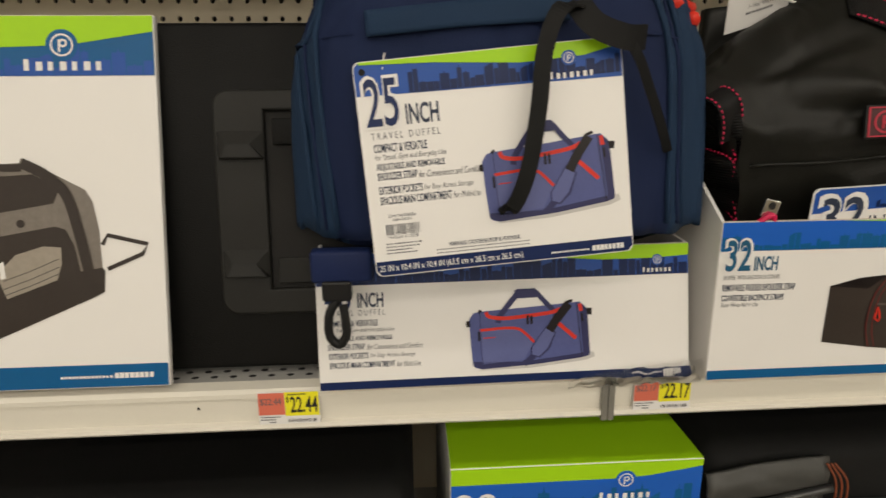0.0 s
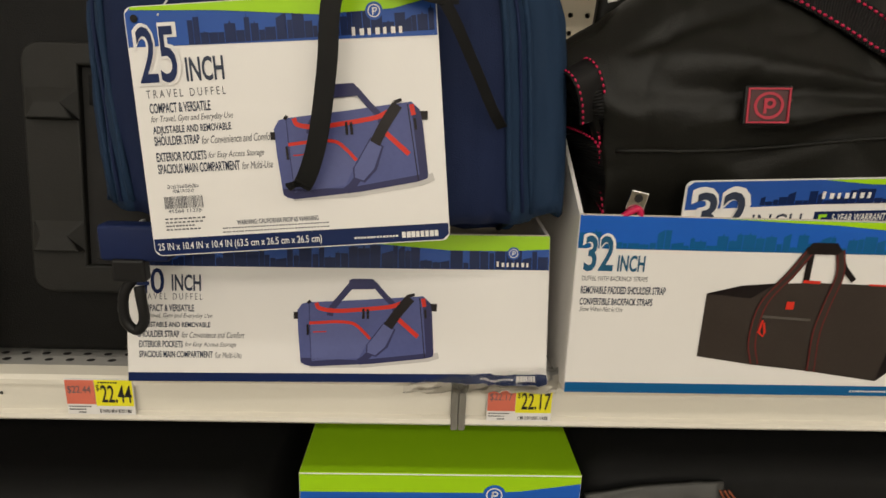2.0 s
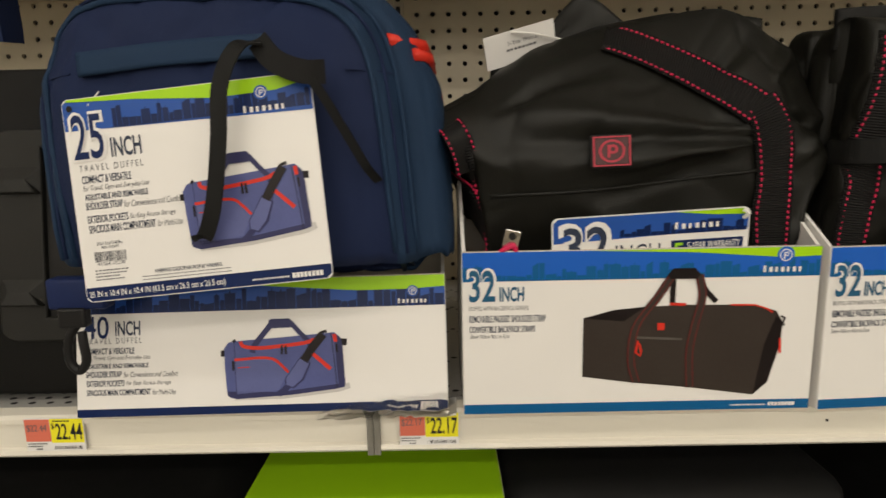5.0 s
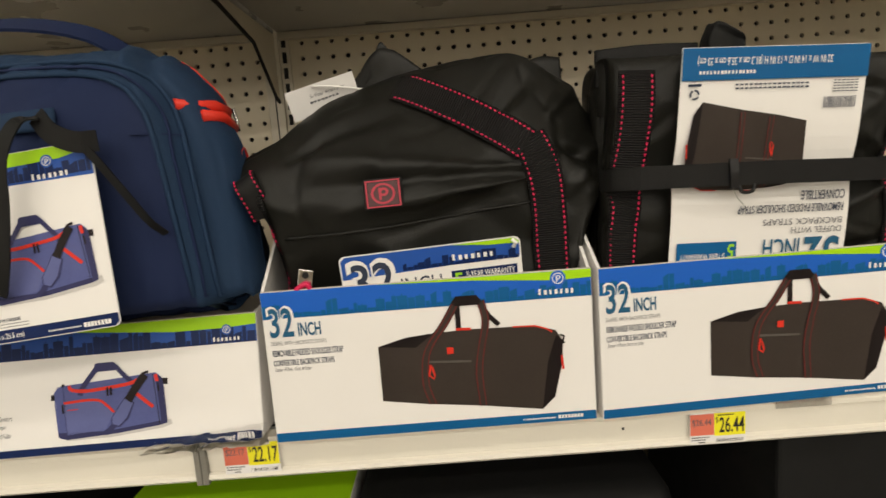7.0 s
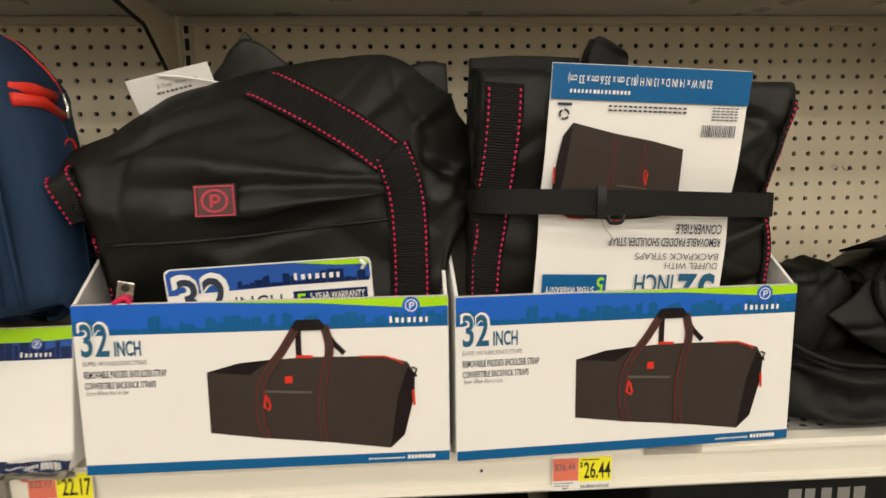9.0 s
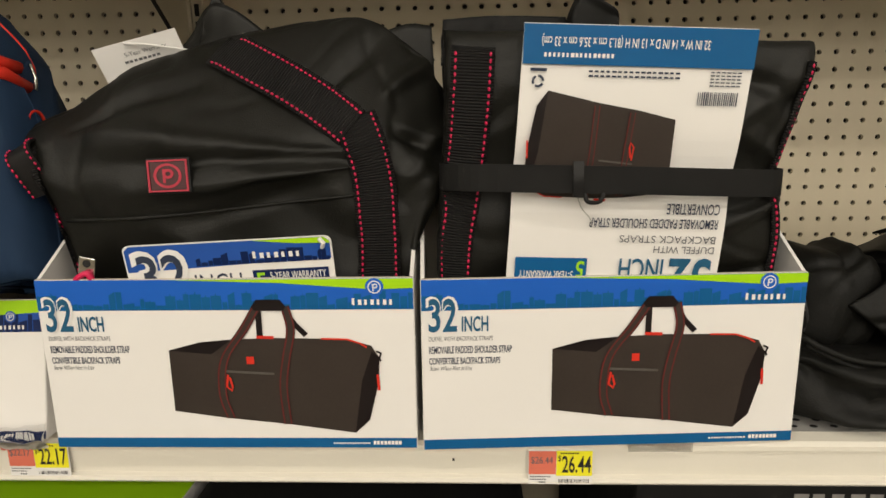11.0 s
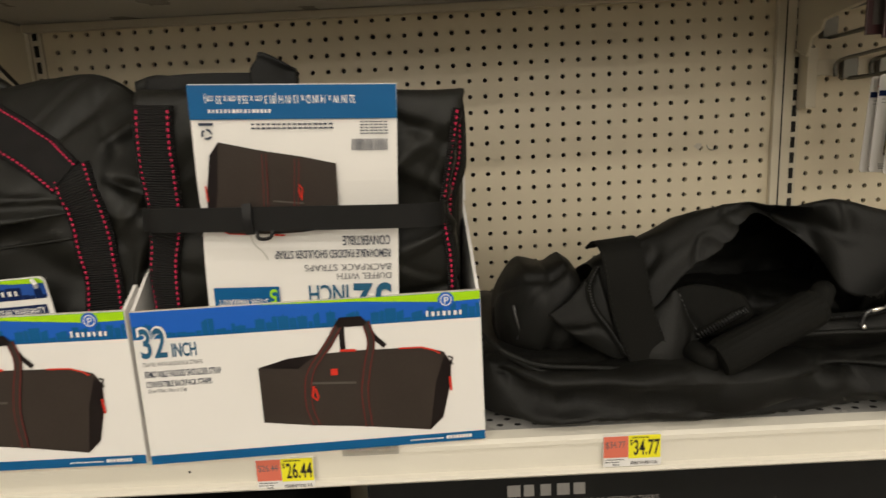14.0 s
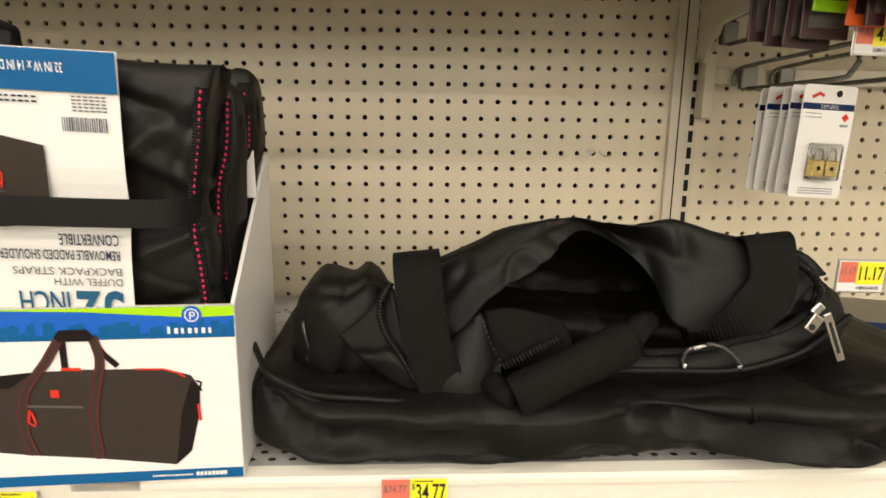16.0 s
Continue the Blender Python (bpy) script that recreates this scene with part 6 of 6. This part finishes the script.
zip_run([(1.118, 0.060, 1.408), (1.125, 0.048, 1.400), (1.130, 0.043, 1.386), (1.122, 0.042, 1.373), (1.101, 0.042, 1.357), (1.064, 0.041, 1.347), (1.027, 0.041, 1.339), (0.985, 0.042, 1.337)], 0.0014, 0.0026)
zip_run([(0.874, 0.046, 1.324), (0.893, 0.045, 1.335), (0.906, 0.047, 1.341), (0.920, 0.050, 1.346)], 0.0034, 0.0030)
zip_run([(0.783, 0.052, 1.393), (0.7745, 0.049, 1.376), (0.778, 0.045, 1.356), (0.791, 0.041, 1.336), (0.806, 0.038, 1.311)], 0.0013, 0.0026)
pz = thing("zip_puller", pose(1.122, 0.036, 1.376), "bright metal double zip puller hanging from the vinyl duffel", "zip puller")
slider = part("slider", box(-0.0055, 0.0055, -0.004, 0.002, -0.004, 0.004, bevel=0.0015), CHROME, pz)
slider.rotation_euler.y = radians(-48)
eye_plate = part("eye_plate", box(-0.005, 0.005, -0.0018, 0.0, -0.0145, 0.0, bevel=0.0008), CHROME, pz, "pierced metal tab")
eye_plate.location, eye_plate.rotation_euler.y = (0.001, -0.004, -0.005), radians(32)
part("eye", disc(bmesh.new(), 0.0, -0.0105, 0.0026, 0.0021), SLOT, eye_plate)
bar_plate = part("long_plate", box(-0.0035, 0.0035, -0.0018, 0.0, -0.044, 0.0, bevel=0.0008), CHROME, pz, "long metal pull")
bar_plate.location, bar_plate.rotation_euler.y = (0.0065, -0.0035, -0.003), radians(-24)
part("slot_line", box(-0.0012, 0.0012, -0.0022, -0.0017, -0.036, -0.008), SLOT, bar_plate)
dl = thing("strap_ring", pose(1.042, 0.036, 1.332), "dark wire loops with chrome tips on the vinyl duffel", "ring")
part("loop", tube(bmesh.new(), smooth_line([(-0.0225, -0.001, -0.006), (-0.0255, -0.003, 0.003), (-0.022, -0.004, 0.011), (-0.012, -0.004, 0.0145), (-0.002, -0.003, 0.0155)], 6), 0.0018, 8), ZIP, dl, smooth=True)
part("loop", tube(bmesh.new(), smooth_line([(-0.004, -0.003, 0.0155), (0.006, -0.004, 0.0125), (0.016, -0.004, 0.005), (0.0215, -0.003, -0.002), (0.0225, -0.001, -0.007)], 6), 0.0018, 8), ZIP, dl, smooth=True)
for a, b in (((-0.0225, -0.0015, -0.0065), (-0.0235, -0.0022, -0.001)), ((0.0225, -0.0015, -0.0075), (0.0218, -0.0025, -0.002)), ((-0.019, -0.0045, 0.0125), (-0.008, -0.0045, 0.0150))):
    part("chrome_end", tube(bmesh.new(), [a, b], 0.0022, 8), CHROME, dl, "chrome tip", smooth=True)
pe = thing("zip_puller", pose(0.712, 0.076, 1.325), "small metal zip puller on the bag's end pocket", "zip puller")
part("plate", tube(bmesh.new(), smooth_line([(-0.004, 0, 0.028), (-0.002, -0.003, 0.016), (0.001, -0.003, 0.004), (-0.001, -0.002, -0.006)], 5), 0.0014, 6), ZIP, pe, smooth=True)

# ---------------------------------------------------------------- shelf-edge price tickets


def price(x, z, amount, seed):
    ob = thing("price_ticket", pose(x, 0.0084, z, 0, 0, 0), "yellow shelf price ticket beside a coral one in the rail", "price ticket", "shelf price tickets")
    part("paper", box(-0.0225, 0.029, -0.0002, 0.0006, -0.0300, 0.0), PAPER, ob)
    part("yellow_panel", rect(bmesh.new(), 0.0, 0.0285, -0.0225, -0.0004, 0.0005), YELLOW, ob)
    part("coral_panel", rect(bmesh.new(), -0.0222, -0.0003, -0.0212, -0.0008, 0.0005), CORAL, ob)
    words("amount", amount, 0.0045, 0.0275, -0.0195, -0.0045, INK_BLACK, ob, 0.0009, 0.012)
    words("dollar_sign", "$", 0.0012, 0.0036, -0.010, -0.0042, INK_BLACK, ob, 0.0009)
    words("old_amount", "$" + amount, -0.0205, -0.003, -0.0125, -0.0055, GREY_INK, ob, 0.0009)
    rng = random.Random(seed)
    bm = bars(bmesh.new(), 0.002, 0.0265, -0.0285, -0.0255, 22, 0.0005, rng, 0.6)
    bars(bm, -0.021, -0.004, -0.0238, -0.0228, 9, 0.0005, rng)
    bars(bm, -0.021, -0.008, -0.0262, -0.0252, 7, 0.0005, rng)
    bars(bm, -0.014, -0.008, -0.0288, -0.0276, 3, 0.0005, rng)
    bars(bm, 0.003, 0.018, -0.0030, -0.0018, 8, 0.0009, rng)
    fine_print(part("barcode", bm, INK_BLACK, ob))
    return ob


for x, z, amount, seed in ((-0.267, 1.2475, "22.44", 1), (0.058, 1.247, "22.17", 2), (0.489, 1.2425, "26.44", 3), (0.799, 1.2485, "34.77", 4)):
    price(x, z, amount, seed)
part_tape = thing("clear_tape", pose(0.545, 0.006, 1.245), "strip of clear tape on the ticket rail", "tape")
part("strip", box(0, 0.05, 0, 0.0006, -0.002, 0.006), FILM, part_tape)
for x, z in ((0.406, 1.232), (1.03, 1.243), (-0.34, 1.233)):
    mk = thing("rail_mark", pose(x, 0.0108, z), "small dark scuff on the cream rail", "mark")
    part("speck", box(-0.001, 0.001, 0, 0.0006, -0.0012, 0.0012, bevel=0.0004), SLOT, mk)
# torn clear wrap at the corner of the navy tray
wrap = thing("torn_wrap", pose(0, 0, 0), "torn clear plastic wrap at the foot of the tray", "plastic wrap")
bm = bmesh.new()
rows = []
for i in range(40):
    x = -0.03 + 0.115 * i / 39
    row = []
    for j in range(9):
        t = j / 8
        hgt = 0.006 + 0.016 * (i / 39) ** 0.7
        z = SHELF + 0.001 + hgt * t + 0.002 * noise.noise(Vector((x * 90, t * 3, 0)))
        y = -0.0135 - 0.003 * math.sin(t * 3.1) + 0.0035 * noise.noise(Vector((x * 120, t * 4, 5))) + 0.0045 * (x + 0.24) / 0.32
        row.append(bm.verts.new((x, y, z)))
    rows.append(row)
for i in range(39):
    for j in range(8):
        bm.faces.new((rows[i][j], rows[i + 1][j], rows[i + 1][j + 1], rows[i][j + 1]))
part("film", bm, FILM, wrap, smooth=True)

# ---------------------------------------------------------------- next bay: crossbar, hooks, lock packs, luggage tags
bar = thing("crossbar", pose(1.243, BOARD - 0.02, 1.595), "beige steel crossbar carrying display hooks", "crossbar")
part("rail", box(0.0, 1.17, -0.004, 0.012, -0.012, 0.012, bevel=0.001), STEEL, bar)
part("end_plate", box(-0.012, 0.004, -0.014, 0.012, -0.062, 0.030, bevel=0.001), STEEL, bar)


def peg_hook(x, z, reach, label):
    ob = thing("display_hook", pose(x, BOARD - 0.03, z), label, "display hook", "display hooks")
    part("saddle", box(-0.012, 0.012, -0.006, 0.006, -0.016, 0.016, bevel=0.002), HOOK, ob)
    part("prong", tube(bmesh.new(), smooth_line([(0, 0, -0.012), (0, -0.01, -0.016), (0, -reach * 0.5, -0.016), (0, -reach, -0.016), (0.002, -reach - 0.014, -0.010), (0.004, -reach - 0.022, 0.002)], 6), 0.0032, 8), HOOK, ob, smooth=True)
    part("scan_arm", tube(bmesh.new(), smooth_line([(-0.02, 0, -0.012), (-0.02, -0.004, 0.010), (-0.012, -0.05, 0.016), (0, -reach * 0.6, 0.02), (0, -reach - 0.03, 0.022)], 6), 0.0030, 8), HOOK, ob, smooth=True)
    return ob


peg_hook(1.298, 1.592, 0.20, "galvanised wire display hook holding lock packs")
peg_hook(1.355, 1.592, 0.21, "galvanised wire display hook")
peg_hook(1.262, 1.655, 0.17, "galvanised wire display hook holding luggage tags")


def lock_pack(m):
    ob = thing("lock_pack", m, "white blister card with two brass key locks", "lock pack", "lock packs on the hook")
    tag_card(ob, 0.068, 0.134, 0.004)
    part("navy_stripe", rect(bmesh.new(), 0.0008, 0.0672, 0.105, 0.1125, 0.0003), NAVY, ob)
    words("title", "2 KEY LOCKS", 0.024, 0.046, 0.1065, 0.111, PAPER, ob, 0.0006, 0.01)
    bm = bmesh.new()
    stroke(bm, [(0.011, 0.119), (0.02, 0.124), (0.026, 0.121)], 0.004, 0.0003)
    flat(bm, [(0.0525, 0.097), (0.0575, 0.102), (0.0625, 0.097), (0.0575, 0.092)], 0.0003)
    part("red_marks", bm, PIC_RED, ob)
    rng = random.Random(7)
    bm = bars(bmesh.new(), 0.006, 0.026, 0.1, 0.1012, 8, 0.0003, rng)
    bars(bm, 0.006, 0.028, 0.0955, 0.0965, 8, 0.0003, rng)
    for k in range(3):
        bars(bm, 0.012, 0.058, 0.0105 - 0.003 * k, 0.0118 - 0.003 * k, 16, 0.0003, rng)
    bars(bm, 0.052, 0.063, 0.086, 0.089, 5, 0.0003, rng)
    fine_print(part("small_print", bm, GREY_INK, ob))
    part("hang_slot", disc(bmesh.new(), 0.045, 0.1245, 0.004, 0.0004), SLOT, ob)
    for x in (0.0265, 0.0435):
        lk = part("padlock", box(x - 0.0078, x + 0.0078, -0.010, -0.0012, 0.026, 0.046, bevel=0.0012), BRASS, ob, "small brass padlock")
        arch = [(x + 0.0055 * math.cos(a), -0.0055, 0.0535 + 0.0065 * math.sin(a)) for a in (math.pi * k / 10 for k in range(11))]
        part("shackle", tube(bmesh.new(), [(x + 0.0055, -0.0055, 0.044)] + arch + [(x - 0.0055, -0.0055, 0.044)], 0.0013, 8), CHROME, lk, "steel shackle", smooth=True)
        part("keyhole", disc(bmesh.new(), x, 0.036, 0.0026, 0.0103), SLOT, lk)
    part("blister", box(0.015, 0.055, -0.0125, -0.0011, 0.022, 0.066, bevel=0.003), FILM, ob, "clear blister")
    return ob


first_pack = lock_pack(pose(1.2575, 0.300, 1.4365, 0, 2.5, 3))
for k in range(1, 5):
    copy_thing(first_pack, pose(1.2575 - 0.0015 * k, 0.300 + 0.021 * k + 0.004 * (k % 2), 1.4365 + 0.001 * (k % 2), 0, 2.5 + (k % 3) * 0.8, 3 - k))


def luggage_tag(x, y, z, m, w, h, turn):
    ob = thing("luggage_tag", pose(x, y, z, 0, turn, 6), "hanging plastic luggage tag", "luggage tag", "luggage tags on the hook")
    part("plate", box(0, w, 0, 0.003, 0, h, bevel=0.0012), m, ob)
    part("window", box(0.008, w - 0.008, -0.0006, 0.0002, 0.012, h - 0.02), PIC_GREY if m is PLUM else PLUM, ob)
    return ob


for k, (m, dx, dz) in enumerate(((PLUM, 0.0, 0.0), (PLUM, 0.016, -0.006), (PLUM, 0.032, -0.008), (PLUM, 0.046, -0.001), (GREEN, 0.05, 0.026), (ORANGE, 0.085, 0.010), (PLUM, 0.10, 0.008), (ORANGE, 0.115, 0.004), (GREEN, 0.062, 0.032))):
    luggage_tag(1.186 + dx * 0.85, 0.30 - 0.012 * k, 1.616 + dz, m, 0.06, 0.10, 1.5 * (k % 3))


def ticket_holder(x, y, z, amount):
    ob = thing("price_ticket", pose(x, y, z, 0, 1, 0), "yellow hook price ticket in a clear holder", "price ticket", "hook price tickets")
    part("holder", box(-0.002, 0.055, 0.0006, 0.002, -0.036, 0.002, bevel=0.0005), WIRE, ob)
    part("paper", box(0.0, 0.052, 0, 0.0005, -0.034, 0.0), PAPER, ob)
    part("coral_panel", rect(bmesh.new(), 0.001, 0.020, -0.024, -0.001, 0.0004), CORAL, ob)
    part("yellow_panel", rect(bmesh.new(), 0.0202, 0.051, -0.026, -0.001, 0.0004), YELLOW, ob)
    words("amount", amount, 0.023, 0.050, -0.021, -0.006, INK_BLACK, ob, 0.0008, 0.012)
    words("old_amount", amount, 0.003, 0.018, -0.015, -0.007, GREY_INK, ob, 0.0008)
    fine_print(part("barcode", bars(bmesh.new(), 0.022, 0.048, -0.032, -0.028, 20, 0.0004, random.Random(12), 0.6), INK_BLACK, ob))


ticket_holder(1.275, 0.245, 1.632, "4.87")
ticket_holder(1.262, 0.20, 1.378, "11.17")
low = thing("blister_pack", pose(1.258, 0.2, 1.30, -78, 0, -18), "clear and navy travel accessory pack lying on the shelf", "blister pack")
part("tray", box(0, 0.12, 0, 0.02, 0, 0.09, bevel=0.006, seg=3), WIRE, low)
part("navy_stripe", box(0.0, 0.12, -0.001, 0.0, 0.01, 0.024), NAVY, low)

# ---------------------------------------------------------------- goods on the deck below
lower_shelf = shelf(-1.22, 0.012, 0.78, -0.02, "lower steel shelf deck in shade", True)
shelf(0.014, 1.232, 0.78, -0.02, "lower steel shelf deck in shade", True)
pack = thing("carton", pose(-0.124, 0.050, 0.781, 0, 0, 0), "lime-topped white and blue carton below the shelf", "carton")
PW, PH = 0.255, 0.355
part("body", box(0, PW, 0, 0.30, 0, PH, bevel=0.0012), CARD, pack)
part("lime_top", box(0.0008, PW - 0.0008, 0.0005, 0.299, PH - 0.0002, PH + 0.0008), LIME, pack)
part("blue_band", rect(bmesh.new(), 0.0008, PW - 0.0008, PH - 0.075, PH - 0.0015, 0.0004), BLUE, pack)
fine_print(part("skyline_print", skyline(0.001, PW - 0.001, PH - 0.075, 0.02, 0.052, 0.0006, 41, 26), TEAL, pack))
part("lime_wedge", flat(bmesh.new(), [(0.0008, PH - 0.0008), (0.0008, PH - 0.019), (0.17, PH - 0.0185), (0.2, PH - 0.0165), (PW - 0.0008, PH - 0.008), (PW - 0.0008, PH - 0.0008)], 0.0008), LIME, pack)
badge(pack, 0.176, PH - 0.0205, 0.0105, BLUE, 0.001)
name_blocks(pack, 0.150, 0.206, PH - 0.042, PH - 0.033, 0.001)
words("number_halo", "29", 0.004, 0.048, PH - 0.070, PH - 0.029, PAPER, pack, 0.001, 0.05)
words("number", "29", 0.008, 0.044, PH - 0.066, PH - 0.033, INK_TEAL, pack, 0.0013)


def suitcase(m, w, d, h, label, grey=False):
    ob = thing("suitcase", m, label, "suitcase", "suitcases below the shelf")
    part("shell", box(0, w, 0, d, 0, h, bevel=0.025, seg=4), SUIT, ob, smooth=True)
    part("front_pocket", box(0.02, w - 0.02, -0.012, 0.004, 0.03, h * 0.72, bevel=0.006, seg=3), SUIT, ob, smooth=True)
    part("zip_line", tube(bmesh.new(), [(0.03, -0.004, h * 0.8), (w * 0.5, -0.005, h * 0.81), (w - 0.03, -0.004, h * 0.8)], 0.003, 6), ZIP, ob, smooth=True)
    part("grip", tube(bmesh.new(), smooth_line([(w * 0.3, d * 0.5, h - 0.002), (w * 0.36, d * 0.5, h + 0.012), (w * 0.64, d * 0.5, h + 0.012), (w * 0.7, d * 0.5, h - 0.002)], 6), 0.007, 8), RUBBER, ob, smooth=True)
    return ob


FLAP_GREY = shade("satin_grey_cloth", (0.045, 0.044, 0.040), 0.5, vary=0.2)
PIPING = shade("rust_piping", (0.22, 0.05, 0.015), 0.6)
suitcase(pose(-0.66, 0.03, 0.781), 0.50, 0.36, 0.345, "black cloth suitcase standing in shade")
striped = suitcase(pose(0.136, 0.06, 0.781), 0.34, 0.34, 0.36, "black duffel with grey flap and orange piping in shade")
for z0, tilt in ((0.304, 0.020), (0.262, 0.016)):
    band = drape([[(0.0, -0.016, z0), (0.06, -0.022, z0 + tilt * 0.6), (0.122, -0.018, z0 + tilt)], [(0.0, -0.010, z0 + 0.030), (0.06, -0.014, z0 + 0.032 + tilt * 0.6), (0.126, -0.010, z0 + 0.026 + tilt)]], 0.003, 0.004, 3.0, 0.001)
    part("grey_band", band, FLAP_GREY, striped, "satin grey cloth band", smooth=True)
part("black_zip", tube(bmesh.new(), smooth_line([(0.0, -0.022, 0.300), (0.06, -0.027, 0.314), (0.124, -0.022, 0.322)], 6), 0.0042, 8), ZIP, striped, smooth=True)
part("zip_puller", box(0.098, 0.116, -0.031, -0.026, 0.284, 0.291, bevel=0.0015), CHROME, striped, "bright metal zip puller")
for k in range(3):
    part("orange_piping", tube(bmesh.new(), smooth_line([(0.120 + 0.004 * k, -0.016, 0.346), (0.131 + 0.006 * k, -0.018, 0.325), (0.136 + 0.006 * k, -0.014, 0.290), (0.138 + 0.006 * k, -0.012, 0.24)], 6), 0.0011, 6), PIPING, striped, smooth=True)
for k in range(2):
    part("orange_piping", tube(bmesh.new(), smooth_line([(0.0, -0.022, 0.286 - 0.005 * k), (0.06, -0.026, 0.290 - 0.005 * k), (0.112, -0.022, 0.289 - 0.005 * k)], 6), 0.0010, 6), PIPING, striped, smooth=True)
BOX_GREY = shade("carton_grey_print", (0.22, 0.21, 0.20), 0.5)
swiss = thing("suitcase_carton", pose(0.56, 0.03, 0.781), "black carton with grey lettering below the shelf", "carton")
part("body", box(0, 0.56, 0, 0.38, 0, 0.425, bevel=0.004), SUIT, swiss)
fine_print(part("maker_name_print", bars(bmesh.new(), 0.132, 0.210, 0.398, 0.410, 5, 0.0005, random.Random(1), 0.3), BOX_GREY, swiss, "grey bars of the maker's name"))
words("slogan", "THE ADVENTURE OF GETTING THERE", 0.160, 0.275, 0.388, 0.3935, BOX_GREY, swiss, 0.0005)

# scrap of tape and a bent wire left on the back board
scrap = thing("tape_scrap", pose(1.0735, BOARD - 0.0012, 1.4795), "torn brown scrap of tape stuck on the pegboard", "tape scrap")
part("scrap", flat(flat(bmesh.new(), [(-0.006, 0.001), (0.001, -0.004), (0.007, -0.002), (0.008, 0.005), (0.0, 0.006)], 0.0), [(0.001, -0.0055), (0.004, -0.0055), (0.004, -0.004), (0.001, -0.004)], 0.0), CARD_RAW, scrap)
part("bent_wire", tube(bmesh.new(), smooth_line([(0.016, -0.001, 0.002), (0.019, -0.003, -0.004), (0.027, -0.004, -0.006), (0.034, -0.001, -0.005)], 5), 0.0007, 6), WIRE, scrap, "thin bent wire", smooth=True)
